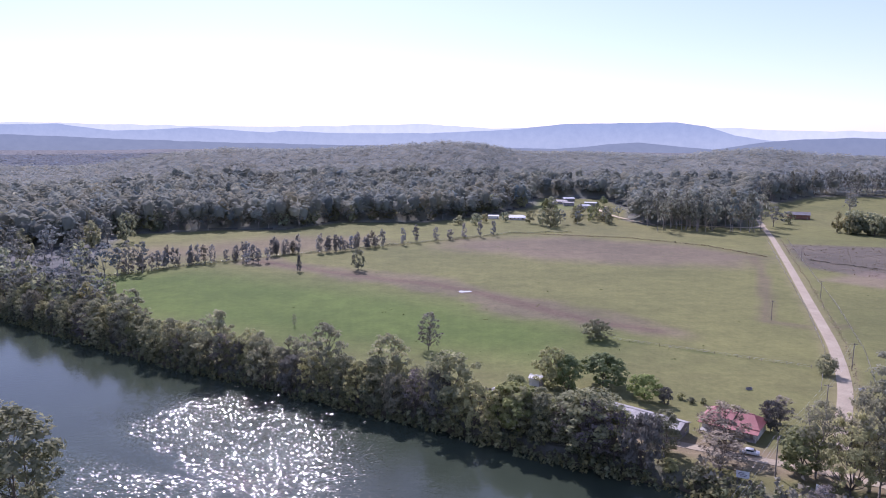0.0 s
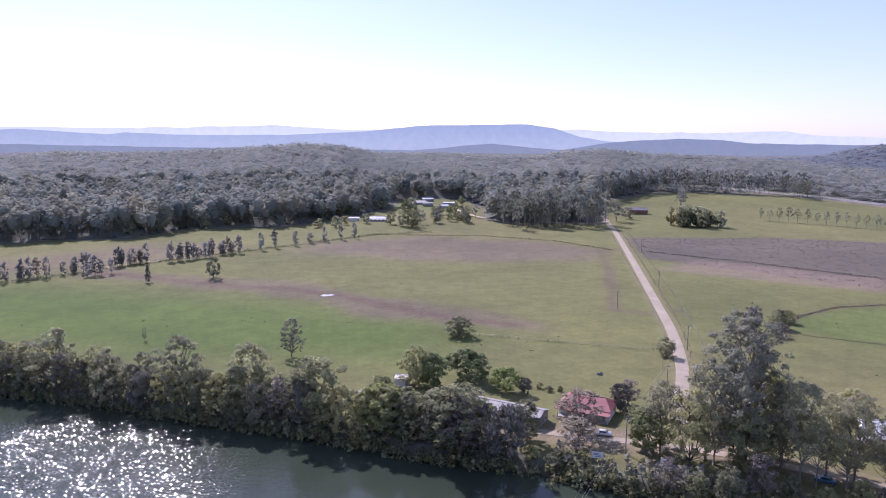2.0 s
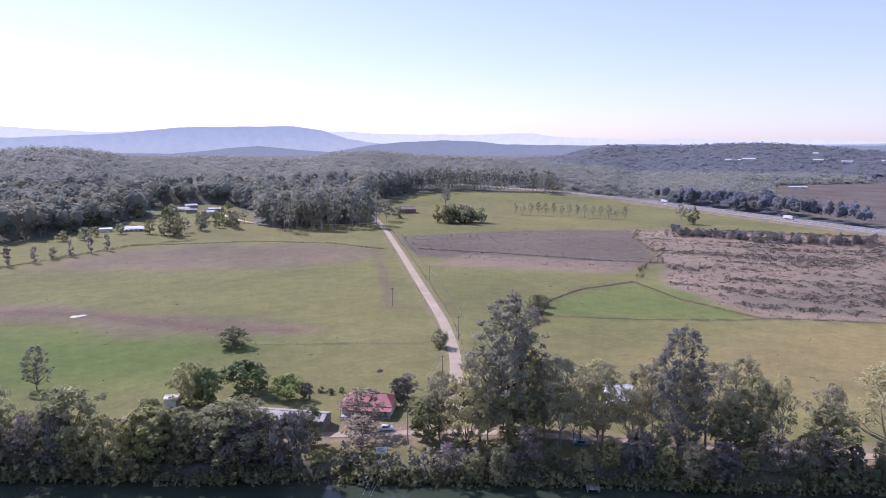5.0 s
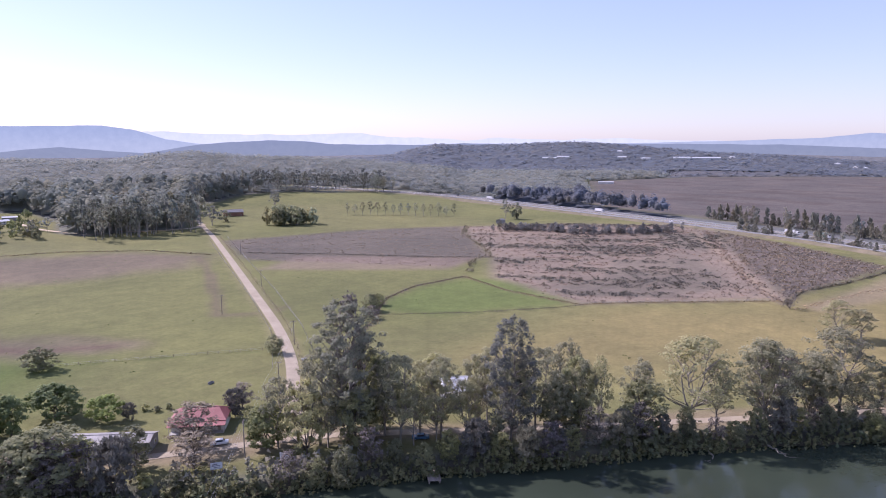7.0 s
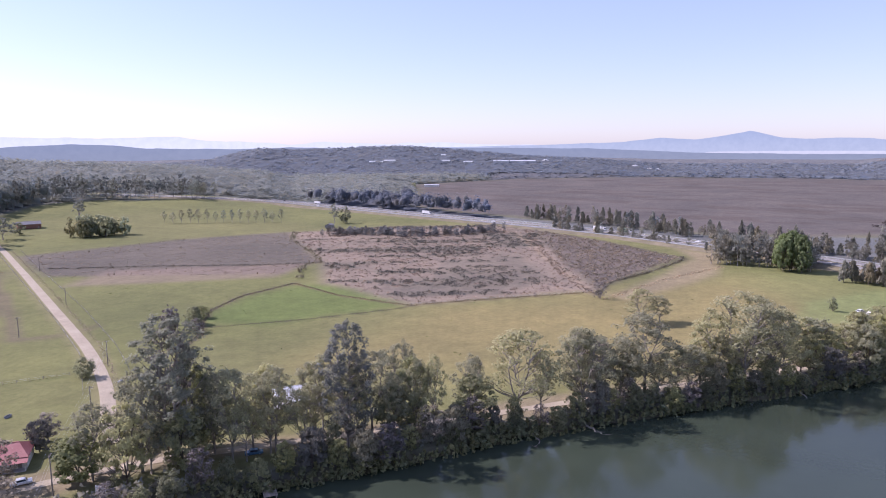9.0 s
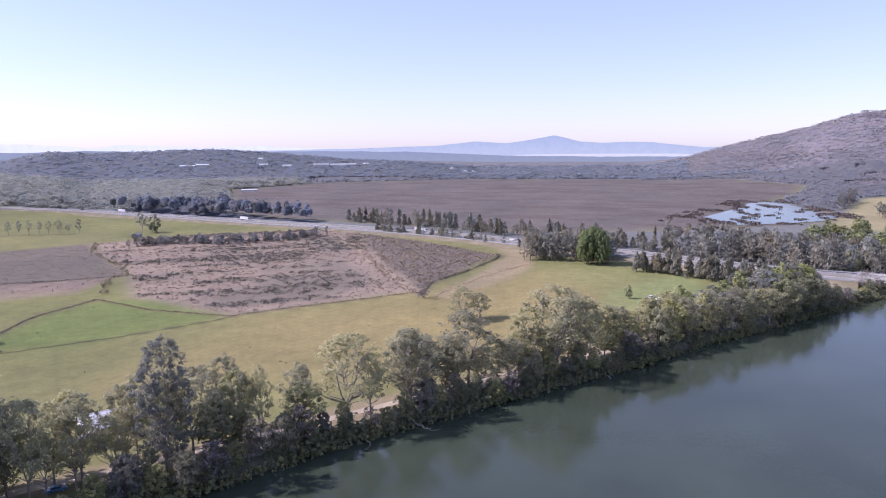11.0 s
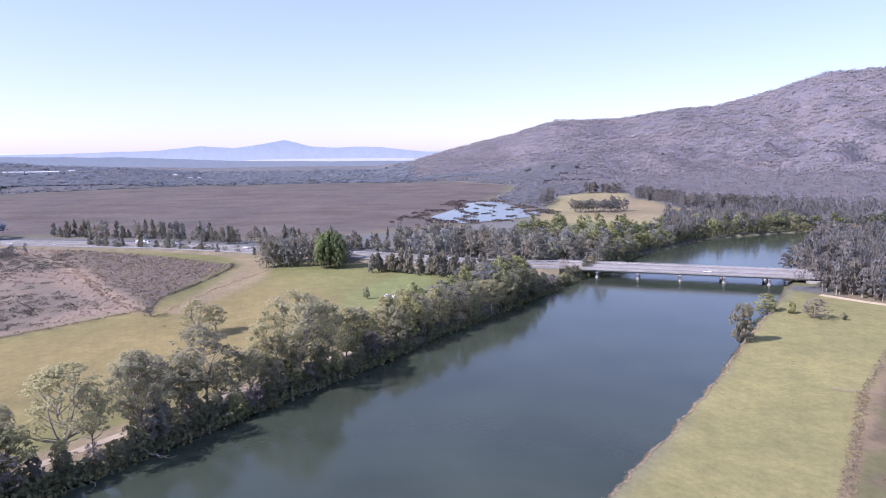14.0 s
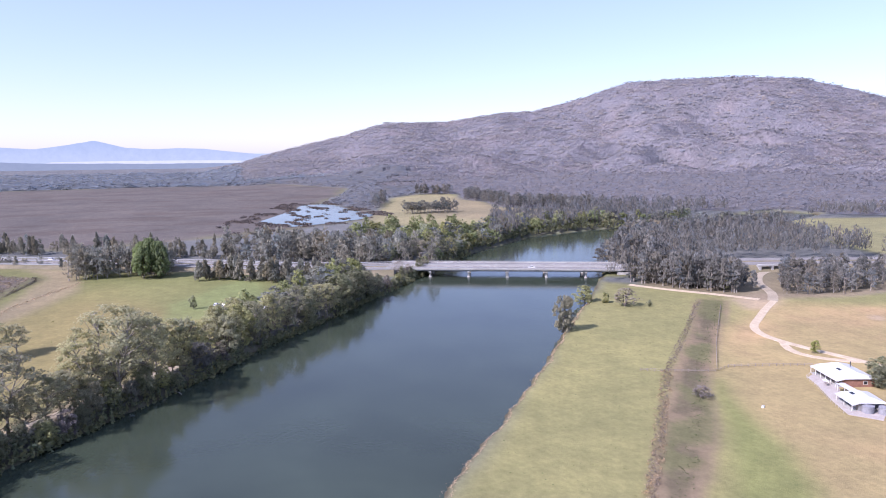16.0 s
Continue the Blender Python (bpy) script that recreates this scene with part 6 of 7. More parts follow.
def house(name, label, x, y, turn, L, W, h, rise, wall, roof, hip=0.0, over=0.5, verandah=0, windows=3, door=True, chimney=False, category="house"):
    root = tagged(empty(name, pose(x, y, ground_z(x, y), 0, 0, turn)), label, category)
    part("wall", wall_mesh(L, W, h, rise, wall, hip), root)
    r = part("roof", roof_mesh(L, W, h + 0.14, rise, over, roof, hip), root)
    part("ridge_cap", boxes("ridge_cap", roof, (-L / 2 - over + hip * (W / 2 + over), -0.18, h + 0.12 + rise, L / 2 + over - hip * (W / 2 + over), 0.18, h + 0.2 + rise)), r)
    for k in range(windows):
        wx = -L / 2 + L * (k + 0.7) / (windows + 0.4)
        window(root, wx, -W / 2, 0.9, 1.5, 1.1, "y")
        window(root, wx, W / 2, 0.9, 1.5, 1.1, "y")
    if windows:
        window(root, L / 2, W * 0.2, 0.9, 1.3, 1.1, "x")
        window(root, -L / 2, W * 0.2, 0.9, 1.3, 1.1, "x")
    if door:
        dr = part("door", boxes("door", M_TIMBER, (L * 0.36, -W / 2 - 0.05, 0, L * 0.36 + 0.9, -W / 2 - 0.004, 2.05)), root)
        part("door_handle", boxes("door_handle", M_STEEL, (L * 0.36 + 0.75, -W / 2 - 0.1, 1.0, L * 0.36 + 0.82, -W / 2 - 0.05, 1.1)), dr)
    if verandah:
        d = verandah
        vs = [(-L / 2 - over, -W / 2 - 0.35, h - 0.02), (L / 2 + over, -W / 2 - 0.35, h - 0.02), (L / 2 + over, -W / 2 - d, h - 0.55), (-L / 2 - over, -W / 2 - d, h - 0.55)]
        vs += [(a, b, c - 0.1) for a, b, c in vs]
        vr = part("verandah_roof", mesh_of("verandah_roof", vs, [(3, 2, 1, 0), (4, 5, 6, 7), (0, 1, 5, 4), (1, 2, 6, 5), (2, 3, 7, 6), (3, 0, 4, 7)], roof), root)
        n = max(3, int(L / 2.6))
        for k in range(n):
            px = -L / 2 + 0.1 + (L - 0.2) * k / (n - 1)
            part("post", boxes("post", M_WALL_WHITE, (px - 0.08, -W / 2 - d + 0.15, 0, px + 0.08, -W / 2 - d + 0.31, h - 0.63)), vr)
        part("floor_slab", boxes("floor_slab", M_CONCRETE, (-L / 2, -W / 2 - d + 0.1, -0.1, L / 2, -W / 2 - 0.003, 0.12)), root)
    if chimney:
        part("chimney", boxes("chimney", M_WALL_BRICK, (-L * 0.2, 0.6, h, -L * 0.2 + 0.7, 1.3, h + rise + 0.8), (-L * 0.2 - 0.06, 0.54, h + rise + 0.8, -L * 0.2 + 0.76, 1.36, h + rise + 0.92)), root)
    return root


house("house", "weatherboard cottage with a faded red iron roof", 80.5, 181.5, -37, 14.5, 9, 2.9, 2.3, M_WALL_WHITE, M_ROOF_RED, 0.55, 0.5, 2.4, 3, True, False)
house("shed", "long farm shed with a pale weathered iron roof", 55, 183.5, -40, 25, 8, 2.8, 1.3, M_WALL_GREY, M_ROOF_GREY, 0, 0.4, 0, 4, True, False, "shed")
house("shed", "small pale shed at the paddock's edge", 30.5, 215, -25, 4, 3.4, 2.4, 0.7, M_WALL_WHITE, M_ROOF_WHITE, 0, 0.2, 0, 0, True, False, "shed")
house("shed", "small garden shed with a pale roof", 43.5, 200, -30, 3.6, 3, 2.2, 0.5, M_WALL_GREY, M_ROOF_WHITE, 0, 0.2, 0, 0, True, False, "shed")
house("house", "white-roofed house half hidden by bank trees", 152, 149, -38, 14, 9, 2.8, 2.0, M_WALL_WHITE, M_ROOF_WHITE, 0.6, 0.5, 2.2, 3, True, False)
house("shed", "low shed beside the white-roofed house", 141, 143, 50, 7, 5, 2.5, 0.9, M_WALL_GREY, M_ROOF_GREY, 0, 0.3, 0, 0, True, False, "shed")
house("house", "low white farmhouse on the far side of the paddocks", 73, 687, -8, 17, 9, 2.8, 1.6, M_WALL_WHITE, M_ROOF_WHITE, 0.5, 0.5, 2.0, 4)
house("shed", "small white farm shed", 50, 692, -5, 11, 6, 2.8, 1.0, M_WALL_WHITE, M_ROOF_WHITE, 0, 0.3, 0, 0, True, False, "shed")
house("house", "pale farm house on the rise by the forest", 140, 826, -20, 16, 9, 2.8, 1.8, M_WALL_WHITE, M_ROOF_GREY, 0.5, 0.5, 2.0, 4)
house("shed", "white-roofed farm shed on the rise", 152, 846, 10, 14, 8, 3.4, 1.4, M_WALL_GREY, M_ROOF_WHITE, 0, 0.3, 0, 0, True, False, "shed")
house("shed", "white-roofed machinery shed by the driveway", 172, 806, -15, 15, 7, 3.4, 1.0, M_WALL_GREY, M_ROOF_WHITE, 0, 0.3, 0, 0, True, False, "shed")
house("shed", "grey iron garage on the rise", 125, 806, 25, 9, 6, 3.0, 1.0, M_WALL_GREY, M_ROOF_GREY, 0, 0.3, 0, 0, True, False, "shed")
house("house", "pale bungalow among sheds on the rise", 160, 786, 15, 14, 8, 2.8, 1.6, M_WALL_WHITE, M_ROOF_WHITE, 0.5, 0.5, 0, 3)
house("shed", "open grey hay shed on the rise", 146, 808, -5, 12, 7, 3.4, 1.0, M_WALL_GREY, M_ROOF_GREY, 0, 0.3, 0, 0, True, False, "shed")
house("barn", "red-brown brick barn beside the road's end", 359, 699, -20, 20, 11, 4.2, 2.6, M_WALL_BRICK, M_ROOF_GREY_DARK, 0, 0.4, 0, 0, True, False, "barn")
house("shed", "small dark shed by the highway scrub", 520, 455, 20, 9, 6, 3, 1.2, M_WALL_GREY, M_ROOF_GREY_DARK, 0, 0.3, 0, 0, True, False, "shed")
house("shed", "pale-roofed shed among the bank trees", 346, -19, -30, 9, 5, 2.5, 0.9, M_WALL_GREY, M_ROOF_WHITE, 0, 0.3, 0, 0, True, False, "shed")
for ax, r, L, n in ((62.9, 2100, 46, 0), (64.3, 2120, 50, 1), (65.3, 2140, 30, 2), (52.7, 2030, 40, 3), (53.8, 2045, 34, 4), (30.6, 2600, 34, 5), (31.1, 2620, 30, 6), (58.4, 2060, 24, 7), (60.2, 2060, 26, 8)):
    hx, hy = r * math.sin(radians(ax)), r * math.cos(radians(ax))
    house("warehouse", "long white warehouse far across the plain", hx, hy, -ax, L, 18, 12 if n < 3 else 10, 2.0, M_WALL_WHITE, M_ROOF_WHITE, 0, 0.4, 0, 0, False, False, "warehouse")
for k, ax in enumerate((7.2, 7.6, 8.0, 8.5, 8.9, 58.2, 66.5, 73.5, 74.6, 75.2)):
    r = (2450 if ax < 50 else 2130) + 37 * (k % 4)
    house("house", "pale house of a distant town among trees", r * math.sin(radians(ax)), r * math.cos(radians(ax)), 25 * k, 16, 12, 9, 3, M_WALL_WHITE, M_ROOF_WHITE, 0.5, 0.4, 0, 0, False)
house("shed", "low white-roofed shed out in the swamp", 1188, 765, -57, 30, 8, 3.0, 1.0, M_WALL_WHITE, M_ROOF_WHITE, 0, 0.3, 0, 0, True, False, "shed")
tree("far_round", 1140, 775, 9, 9)

# modern house on the near side
house("house", "modern brick house with a white iron roof and deep verandah", 176.3, -203.5, 162, 16, 10, 2.8, 1.5, M_WALL_BRICK, M_ROOF_WHITE, 0.5, 0.5, 3.0, 4, True, False)
house("pavilion", "open white-roofed pavilion beside the brick house", 155.2, -187, 159, 9.5, 7.5, 2.6, 1.2, M_WALL_GREY, M_ROOF_WHITE, 0.6, 0.6, 2.2, 2, True, False, "pavilion")


def slab(name, label, category, poly, z0, z1, mat):
    bm = bmesh.new()
    f = bm.faces.new([bm.verts.new((px, py, z0)) for px, py in poly])
    ex = bmesh.ops.extrude_face_region(bm, geom=[f])
    bmesh.ops.translate(bm, verts=[g for g in ex["geom"] if isinstance(g, bmesh.types.BMVert)], vec=(0, 0, z1 - z0))
    bmesh.ops.recalc_face_normals(bm, faces=bm.faces[:])
    return tagged(new(name, done(bm, name, mat)), label, category, kind="structure")


slab("pavement", "pale paved terrace in front of the house", "terrace", [(186, -200.5), (182, -193), (173.5, -189), (161, -181.5), (151, -176.5), (144, -182), (148, -188), (160, -184), (168, -192), (180, -203)], -0.1, 0.1, M_PAVING)


def tank(x, y, r, h, label, mat):
    root = tagged(empty("water_tank", pose(x, y, ground_z(x, y))), label, "water tank", "water tanks")
    part("body", tubes("body", mat, [((0, 0, 0), (0, 0, h), r, r), ((0, 0, h * 0.3), (0, 0, h * 0.34), r * 1.02, r * 1.02), ((0, 0, h * 0.62), (0, 0, h * 0.66), r * 1.02, r * 1.02)], 24), root)
    lid = part("lid", tubes("lid", mat, [((0, 0, h), (0, 0, h + 0.35), r * 1.02, 0.25), ((0, 0, h + 0.34), (0, 0, h + 0.45), 0.27, 0.26)], 24), root)
    part("inlet", boxes("inlet", M_DARK, (-0.2, -0.2, h + 0.44, 0.2, 0.2, h + 0.5)), lid)


tank(150.5, -183.5, 1.7, 2.2, "grey round rainwater tank beside the pavilion", M_TANK)
tank(147.8, -187, 1.7, 2.2, "grey round rainwater tank beside the pavilion", M_TANK)
tank(17.5, 204, 2.4, 2.3, "pale concrete water tank near the bank trees", M_CONCRETE)
for px, py, sx in ((176.8, -200.7, 2.4), (157.8, -185.3, 1.9)):
    so = tagged(empty("solar_panel", pose(px, py, 3.86 if sx > 2 else 3.42, 15, 0, 161)), "dark solar panel on the white roof", "solar panel", "solar panels")
    part("frame", boxes("frame", M_STEEL, (-sx / 2 - 0.04, -0.5, -0.16, sx / 2 + 0.04, 0.5, 0.0)), so)
    part("panel", boxes("panel", M_GLASS, (-sx / 2, -0.46, 0.003, sx / 2, 0.46, 0.03)), so)


# ---- vehicles ----
def car_body(L, W, z0, zs, zr, cab0, cab1, mat, name="body"):
    """A car shell: lower body with rounded ends and a tapering cabin."""
    bm = bmesh.new()
    box(bm, -L / 2, -W / 2, z0, L / 2, W / 2, zs, bevel=0.12)
    r = bmesh.ops.create_cube(bm, size=1.0)
    for v in r["verts"]:
        up = v.co.z > 0
        x = cab0 if v.co.x < 0 else cab1
        v.co = ((x + (0.35 if v.co.x < 0 else -0.5) * up), v.co.y * (W - 0.1 - 0.35 * up), zr if up else zs - 0.02)
    return done(bm, name, mat)


def wheels(root, xs, W, r):
    for x in xs:
        for s in (-1, 1):
            y = s * (W / 2 - 0.12)
            t = part("wheel", tubes("tyre", M_RUBBER, [((x, y - s * 0.12, r), (x, y + s * 0.1, r), r, r), ((x, y + s * 0.1, r), (x, y + s * 0.105, r), r, r * 0.6)], 14), root)
            part("rim", tubes("rim", M_STEEL, [((x, y + s * 0.02, r), (x, y + s * 0.115, r), r * 0.6, r * 0.55), ((x, y + s * 0.115, r), (x, y + s * 0.116, r), r * 0.55, 0.01)], 12), t)


def car(x, y, z, turn, mat, label, kind="car"):
    root = tagged(empty(kind, pose(x, y, z, 0, 0, turn)), label, kind, "vehicles")
    L, W = (5.0, 1.85) if kind == "ute" else (4.6, 1.8)
    part("body", car_body(L, W, 0.28, 0.95, 1.5 if kind == "car" else 1.72, -1.2 if kind == "car" else -0.3, 1.35 if kind == "car" else 1.5, mat), root)
    c0, c1 = (-1.2, 1.35) if kind == "car" else (-0.3, 1.5)
    for s in (-1, 1):
        part("side_window", mesh_of("side_window", [(c0 + 0.25, s * (W / 2 - 0.06), 1.0), (c1 - 0.3, s * (W / 2 - 0.06), 1.0), (c1 - 0.5, s * (W / 2 - 0.19), 1.4), (c0 + 0.4, s * (W / 2 - 0.19), 1.4)], [(0, 1, 2, 3), (3, 2, 1, 0)], M_GLASS), root)
        part("headlight", boxes("headlight", M_STEEL, (L / 2 - 0.06, s * 0.62 - 0.16, 0.62, L / 2 + 0.01, s * 0.62 + 0.16, 0.78)), root)
    part("windscreen", mesh_of("windscreen", [(c1 + 0.01, -0.75, 1.0), (c1 + 0.01, 0.75, 1.0), (c1 - 0.4, 0.6, 1.42), (c1 - 0.4, -0.6, 1.42)], [(0, 1, 2, 3)], M_GLASS), root)
    if kind == "ute":
        part("tray", boxes("tray", M_STEEL, (-L / 2, -W / 2, 0.95, -0.35, W / 2, 1.02), (-L / 2, -W / 2, 1.02, -L / 2 + 0.06, W / 2, 1.3), (-L / 2, -W / 2, 1.02, -0.35, -W / 2 + 0.06, 1.3), (-L / 2, W / 2 - 0.06, 1.02, -0.35, W / 2, 1.3)), root)
    wheels(root, (-L * 0.3, L * 0.3), W, 0.33)
    return root


def truck(x, y, z, turn, label, side):
    root = tagged(empty("truck", pose(x, y, z, 0, 0, turn)), label, "truck", "vehicles")
    cab = part("cab", boxes("cab", M_CAR_WHITE, (3.6, -1.2, 0.7, 5.8, 1.2, 3.1), (5.2, -1.2, 0.6, 6.3, 1.2, 1.7), bevel=0.12), root)
    part("windscreen", boxes("windscreen", M_GLASS, (5.8, -1.05, 1.9, 5.83, 1.05, 2.8)), cab)
    part("chassis", boxes("chassis", M_DARK, (-6, -0.5, 0.7, 5, 0.5, 1.0)), root)
    part("cargo_box", boxes("cargo_box", side, (-6.3, -1.25, 1.05, 3.3, 1.25, 3.9), bevel=0.04), root)
    wheels(root, (-4.8, -3.6, 4.6), 2.4, 0.5)


def on_highway(y, lane):
    """A place and heading on the highway at that y."""
    pts = [(a, b, c) for (a, b), c in zip(HIGHWAY, HIGHWAY_Z)]
    for (ax, ay, az_), (bx, by, bz) in zip(pts[:-1], pts[1:]):
        if by <= y <= ay:
            u = (ay - y) / (ay - by)
            t = math.atan2(by - ay, bx - ax)
            return ax + (bx - ax) * u + lane * math.sin(t), ay + (by - ay) * u - lane * math.cos(t), az_ + (bz - az_) * u + 0.32, math.degrees(t) + (180 if lane > 0 else 0)
    return 0, 0, 0, 0


for y, lane, kind, mat, label in ((215, -8, "truck", M_CAR_WHITE, "white box truck on the highway"), (190, -9.5, "truck", M_TARP, "truck with a dark green trailer on the highway"), (120, -7, "car", M_CAR_WHITE, "white car on the highway"),
                                  (88, 8, "truck", M_CAR_WHITE, "long white truck on the highway"), (330, 7, "car", M_CAR_WHITE, "white car on the highway"), (440, -8, "truck", M_CAR_WHITE, "white truck on the highway"), (620, 8, "car", M_CAR_WHITE, "white car on the highway"),
                                  (700, -8, "car", M_DARK, "dark car on the highway"), (56, -8, "car", M_CAR_WHITE, "white car on the highway"), (640, -9, "truck", M_CAR_WHITE, "white truck on the highway")):
    px, py, pz, tt = on_highway(y, lane)
    if kind == "car":
        car(px, py, pz, tt, mat, label)
    else:
        truck(px, py, pz, tt, label, mat)
u = 0.62
bx, by = BRIDGE[0][0] + (BRIDGE[1][0] - BRIDGE[0][0]) * u, BRIDGE[0][1] + (BRIDGE[1][1] - BRIDGE[0][1]) * u
bt = math.degrees(math.atan2(BRIDGE[1][1] - BRIDGE[0][1], BRIDGE[1][0] - BRIDGE[0][0]))
car(bx + d.y * 8.5, by - d.x * 8.5, 3.17, bt + 180, M_CAR_WHITE, "white car crossing the bridge")
car(371, -2, 0.02, 150, M_CAR_WHITE, "white utility parked on the grass by the trees", "ute")
car(375, 2, 0.02, 150, M_CAR_WHITE, "white car parked on the grass by the trees")
car(118, 131, 0.05, -40, M_CAR_BLUE, "blue car parked under the bank trees")
car(77.9, 165.4, 0.12, -25, M_CAR_WHITE, "white car parked in front of the cottage")


# ---- poles, wires, fences, signs, jetties ----
def pole(x, y, h, turn, label="weathered timber power pole with a cross-arm"):
    root = tagged(empty("power_pole", pose(x, y, ground_z(x, y), 0, 0, turn)), label, "power pole", "power poles")
    part("shaft", tubes("shaft", M_TIMBER, [((0, 0, -0.3), (0, 0, h), 0.18, 0.12)], 8), root)
    arm = part("crossarm", boxes("crossarm", M_TIMBER, (-1.1, -0.07, h - 0.55, 1.1, 0.07, h - 0.4)), root)
    for k in (-1.0, 0.35, 1.0):
        part("insulator", tubes("insulator", M_CONCRETE, [((k, 0, h - 0.4), (k, 0, h - 0.2), 0.05, 0.03)], 6), arm)


def wire(p, q, sag, label):
    pts = []
    for i in range(25):
        t = i / 24
        v = Vector(p).lerp(Vector(q), t)
        v.z -= sag * 4 * t * (1 - t)
        pts.append(tuple(v))
    tagged(new("power_line", tubes("power_line", M_STEEL, [(a, b, 0.013, 0.013) for a, b in zip(pts[:-1], pts[1:])], 4)), label, "power line", "power lines")


POLES = [(79, 154, 10, 50), (111, 191, 9.5, -30), (143, 233, 9.5, -25), (12, 70, 11, 50), (288, -328, 9, 60), (146, 300, 9, -20), (192, 345, 9, -20), (238, 455, 9, -20)]
for px, py, h, t in POLES:
    pole(px, py, h, t)
for o in (-0.9, 0.3, 0.9):
    wire((79 + 0.64 * o, 154 - 0.77 * o, 9.8), (12 + 0.64 * o, 70 - 0.77 * o, 10.8), 2.2, "thin overhead wire crossing the river")
    wire((79 + 0.64 * o, 154 - 0.77 * o, 9.8), (111 + 0.8 * o, 191 - 0.5 * o, 9.3), 0.6, "thin overhead wire beside the lane")
    wire((111 + 0.8 * o, 191 - 0.5 * o, 9.3), (143 + 0.9 * o, 233 - 0.4 * o, 9.3), 0.7, "thin overhead wire beside the road")


def fence(line, gap, label, rails, post, h=1.2, mat=None, single=False):
    """Posts along a line with wires or rails; posts are parts where they can be told apart."""
    mat = mat or M_TIMBER
    root = tagged(empty("fence"), label, "fence", "fences")
    pts = along(line, gap)
    if single:
        for px, py, a in pts:
            part("post", boxes("post", mat, (px - post, py - post, -0.2, px + post, py + post, h + 0.1)), root)
    else:
        bm = bmesh.new()
        for px, py, a in pts:
            z = ground_z(px, py)
            box(bm, px - post, py - post, z - 0.2, px + post, py + post, z + h)
        tagged(part("posts", done(bm, "posts", mat), root), kind="stuff")
    for z in rails:
        part("rail", tubes("rail", mat if single else M_STEEL, [((a[0], a[1], z), (b[0], b[1], z), 0.06 if single else 0.02, 0.06 if single else 0.02) for a, b in zip(pts[:-1], pts[1:])], 4), root)


fence([(121, 212), (145, 254), (172, 320), (215, 434), (262, 556)], 5, "post and wire fence along the road", (0.5, 1.0), 0.06)
fence([(137, 208), (160, 254), (190, 326), (232, 436), (280, 560)], 5, "post and wire fence along the road", (0.5, 1.0), 0.06)
fence([(66, 268), (100, 250), (131, 233)], 4, "old paddock fence with thin posts", (0.5, 1.0), 0.06)
fence([(280, 193), (296, 180), (358, 125)], 4, "post and wire fence beside the heath", (0.5, 1.0), 0.06)
fence([(-190, 384), (-114, 457), (7, 543), (60, 586)], 6, "paddock fence in the hedgerow", (0.5, 1.0), 0.06)
fence([(208, -143), (203, -152), (198, -168)], 2.4, "pale timber rail fence across the drain", (0.45, 0.95), 0.07, 1.0, M_TIMBER, True)
fence([(198, -168), (201, -176), (197, -190), (193, -203), (191, -206)], 2.6, "timber rail fence from the drain to the house", (0.45, 0.95), 0.07, 1.0, M_TIMBER, True)
fence([(198, -168), (230, -194), (262, -222), (286, -243)], 3, "wire fence along the drain", (0.5, 1.0), 0.07, 1.0, M_TIMBER, True)
fence([(186, -199.5), (182, -192), (173.5, -188), (161, -180.6), (151, -175.6)], 2.0, "low pale post fence round the terrace", (0.8,), 0.05, 0.9, M_TIMBER_PALE, True)


def river_sign(x, y, turn, w, h, label):
    root = tagged(empty("sign", pose(x, y, ground_z(x, y), 0, 0, turn)), label, "sign", "river signs")
    for s in (-0.35, 0.35):
        part("post", tubes("post", M_TIMBER, [((s * w, 0.08, -0.3), (s * w, 0.08, 1.6 + h), 0.08, 0.08)], 8), root)
    p = part("panel", boxes("panel", M_PAINT, (-w / 2, -0.03, 1.5, w / 2, 0.0, 1.5 + h)), root)
    for z, a, b in ((0.72, -0.3, 0.1), (0.5, -0.36, 0.34), (0.28, -0.2, 0.3)):
        part("text_bar", boxes("text_bar", M_TANK, (a * w, -0.04, 1.5 + h * z - 0.1, b * w, -0.033, 1.5 + h * z + 0.1)), p)


river_sign(69.5, 150, -25, 2.8, 1.7, "white cable-crossing sign facing the river")
river_sign(83.5, 142.5, -65, 2.6, 2.0, "pale sign facing upriver under the trees")


def jetty(x, y, turn, L, W, z, label):
    root = tagged(empty("jetty", pose(x, y, 0, 0, 0, turn)), label, "jetty", "jetties")
    n = int(L / 0.35)
    plank = boxes("plank", M_TIMBER, (-0.15, -W / 2, -0.06, 0.15, W / 2, 0.0))
    for k in range(n):
        o = part("plank", plank, root)
        o.location = (k * 0.35, 0, z + 0.004 * (k % 3))
    for s in (-1, 1):
        part("bearer", boxes("bearer", M_TIMBER, (-0.1, s * W * 0.4 - 0.1, z - 0.26, L, s * W * 0.4 + 0.1, z - 0.062)), root)
        for k in (0.1, 0.9):
            part("pile", tubes("pile", M_TIMBER, [((k * L, s * W * 0.4, -6), (k * L, s * W * 0.4, z + 0.3), 0.14, 0.13)], 8), root)


jetty(111, 119, 232, 7, 3.2, -1.6, "small grey timber jetty under the trees")
jetty(224.5, -115.5, 130, 4.0, 2.6, -0.6, "small timber landing on the cut bank")


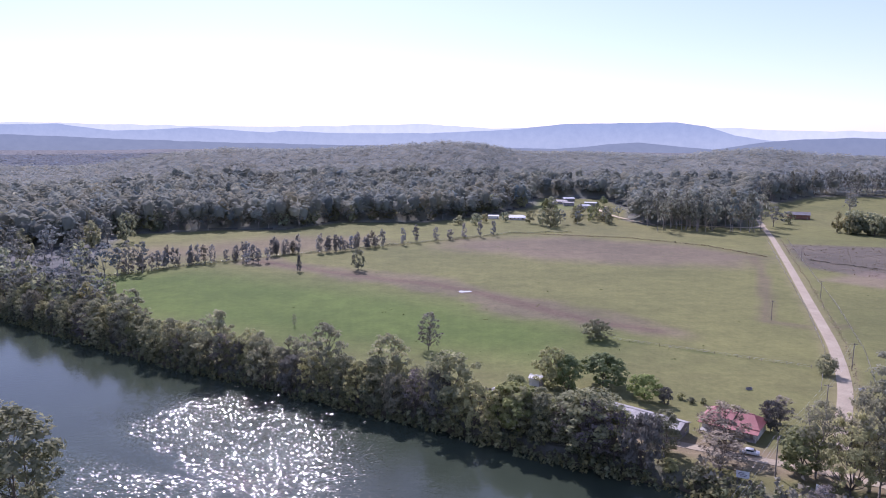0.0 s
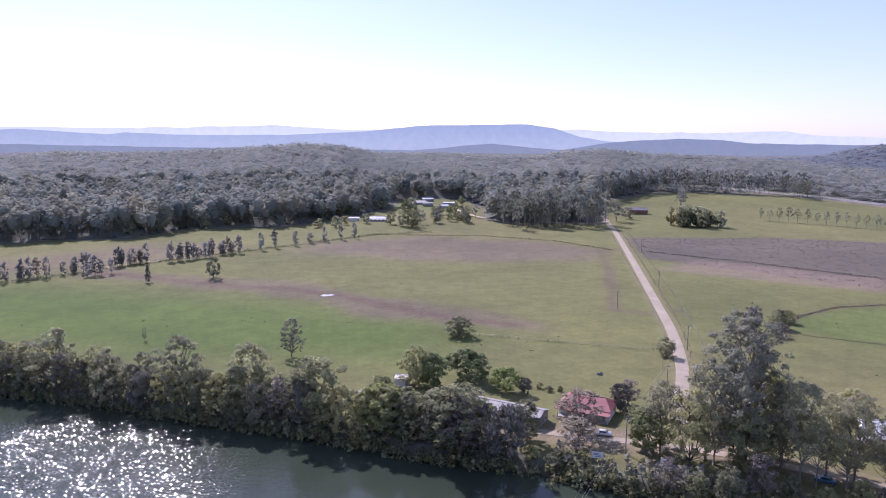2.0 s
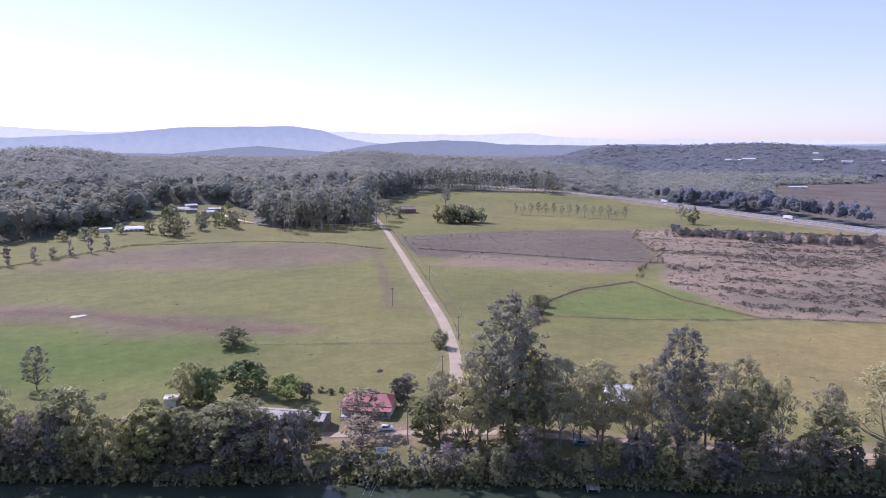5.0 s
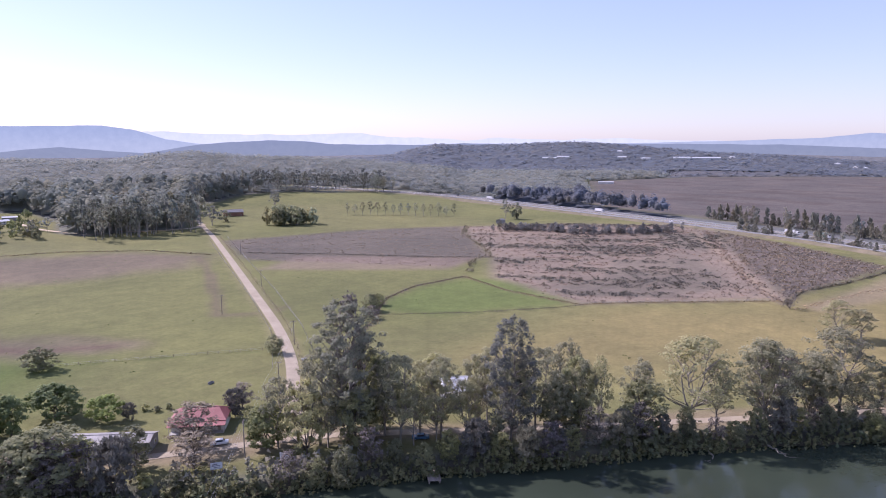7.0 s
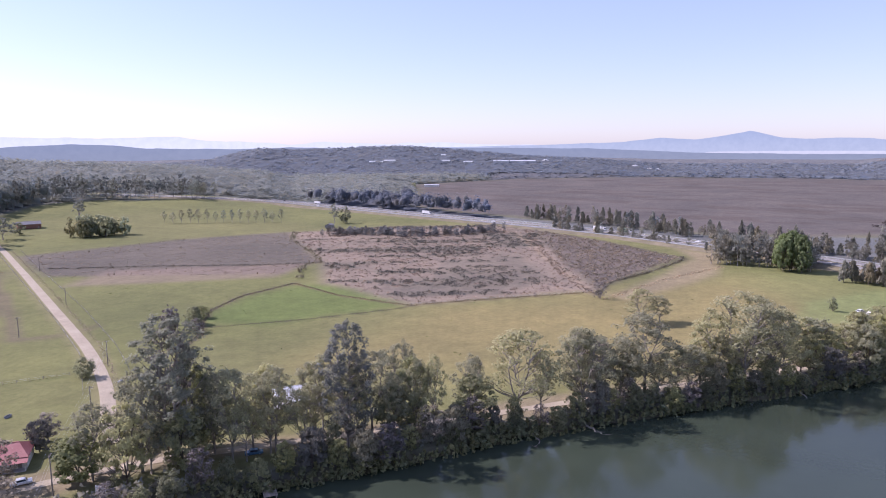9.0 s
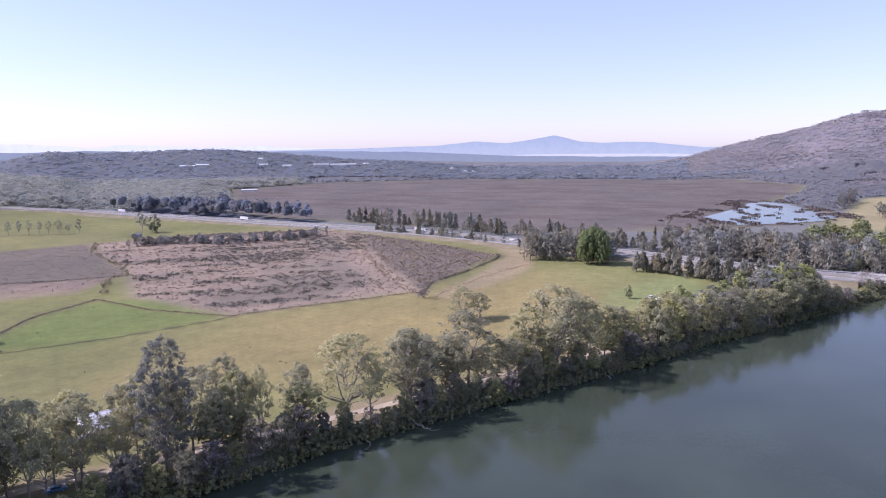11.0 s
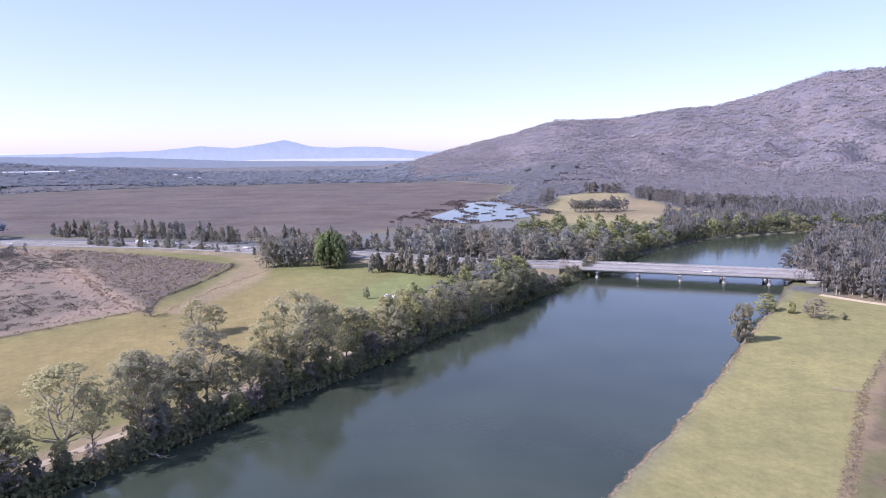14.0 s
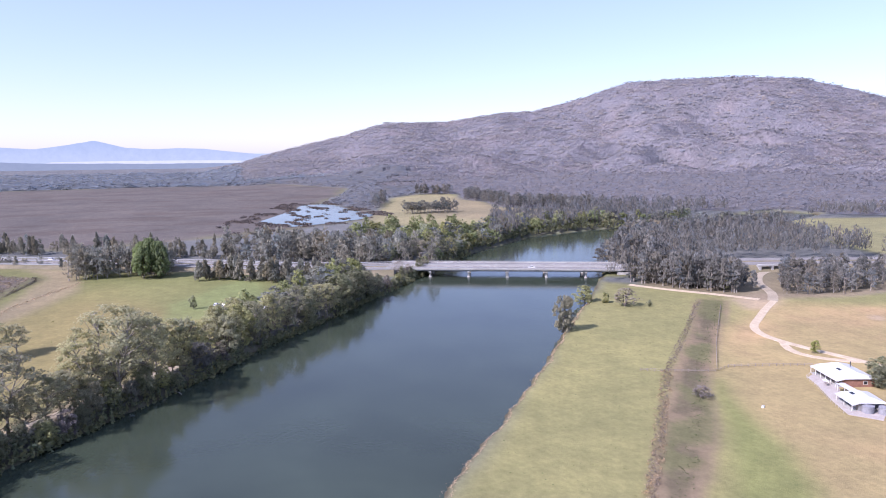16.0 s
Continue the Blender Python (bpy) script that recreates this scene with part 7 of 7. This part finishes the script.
def fallen_branch(x, y, turn, L, label):
    rng = np.random.default_rng(int(x))
    segs, p = [], np.array([0.0, 0, 0.6])
    for k in range(8):
        q = p + np.array([L / 8, rng.normal() * 0.5, rng.normal() * 0.3 - 0.2])
        segs.append((tuple(p), tuple(q), 0.22 * (1 - k / 9), 0.22 * (1 - (k + 1) / 9)))
        if k > 1:
            e = q + np.array([rng.uniform(0.5, 2), rng.normal() * 1.6, rng.uniform(0, 1.4)])
            segs.append((tuple(q), tuple(e), 0.09, 0.03))
        p = q
    tagged(new("fallen_branch", tubes("fallen_branch", M_BARK_PALE, segs, 5)), label, "fallen branch", "fallen branches").matrix_basis = pose(x, y, -2.3, 0, 0, turn)


fallen_branch(171, 77, 215, 11, "bare grey fallen branch reaching over the water")
fallen_branch(246, 16, 230, 7, "bare grey fallen branch reaching over the water")
fallen_branch(184, 66, 250, 7, "bare grey fallen branch reaching over the water")
sheet("pond", [(8, 352), (10, 350.5), (13, 351.5), (15.5, 353), (14, 355.2), (11.5, 354.4), (9.5, 355.6)], 0.06, M_PUDDLE, "small puddle in the trampled paddock, coloured white like reflected sky", "pond")
for px, py, L, label in ((134, 212, 2.2, "white water trough beside the road"), (98, 212, 2.0, "dark water trough in the paddock"), (164, -157, 0.6, "small white bin in the worn paddock")):
    tr = tagged(empty("trough", pose(px, py, ground_z(px, py), 0, 0, 20)), label, "trough", "troughs")
    part("body", boxes("body", M_PAINT if "white" in label else M_TANK, (-L / 2, -0.4, 0, L / 2, -0.32, 0.7), (-L / 2, 0.32, 0, L / 2, 0.4, 0.7), (-L / 2, -0.32, 0, -L / 2 + 0.08, 0.32, 0.7), (L / 2 - 0.08, -0.32, 0, L / 2, 0.32, 0.7)), tr)
    part("water", boxes("water", M_LAGOON, (-L / 2 + 0.08, -0.32, 0.1, L / 2 - 0.08, 0.32, 0.55)), tr)


# terrace between the house and the pavilion
def covered_way():
    root = tagged(empty("covered_walkway", pose(163.4, -190.2, 0.1, 0, 0, 163)), "white-roofed covered walkway between house and pavilion", "walkway")
    part("roof", boxes("roof", M_ROOF_WHITE, (-4.6, -1.4, 2.62, 4.6, 1.4, 2.74), bevel=0.02), root)
    for px in (-3.9, 0.0, 3.9):
        for py in (-1.2, 1.2):
            part("post", boxes("post", M_WALL_WHITE, (px - 0.07, py - 0.07, 0.0, px + 0.07, py + 0.07, 2.62)), root)


def garden_table(x, y, turn):
    root = tagged(empty("garden_table", pose(x, y, 0.1, 0, 0, turn)), "brown timber garden table on the terrace", "table")
    part("tabletop", boxes("tabletop", M_TIMBER, (-1.2, -0.55, 0.7, 1.2, 0.55, 0.76), bevel=0.01), root)
    for px in (-1.05, 1.05):
        for py in (-0.42, 0.42):
            part("leg", boxes("leg", M_TIMBER, (px - 0.05, py - 0.05, 0, px + 0.05, py + 0.05, 0.7)), root)


def garden_bench(x, y, turn):
    root = tagged(empty("garden_bench", pose(x, y, 0.1, 0, 0, turn)), "white outdoor bench on the terrace", "bench")
    part("seat", boxes("seat", M_PAINT, (-0.8, -0.4, 0.32, 0.8, 0.35, 0.44), bevel=0.03), root)
    part("backrest", boxes("backrest", M_PAINT, (-0.8, 0.351, 0.32, 0.8, 0.46, 0.95), bevel=0.03), root)
    for px in (-0.7, 0.7):
        part("leg", boxes("leg", M_STEEL, (px - 0.05, -0.3, 0, px + 0.05, 0.3, 0.32)), root)


covered_way()
garden_table(173.8, -192.6, 150)
garden_bench(177.0, -194.9, 150)
garden_bench(175.3, -193.9, 170)
flue = tagged(empty("roof_flue", pose(178.5, -207.8, 3.4)), "dark metal flue on the white roof", "flue", "roof flues")
part("pipe", tubes("pipe", M_DARK, [((0, 0, 0), (0, 0, 1.7), 0.16, 0.16)], 10), flue)
part("cowl", tubes("cowl", M_DARK, [((0, 0, 1.7), (0, 0, 1.95), 0.3, 0.1)], 10), flue)
pole(287.4, -326, 9.5, 20)
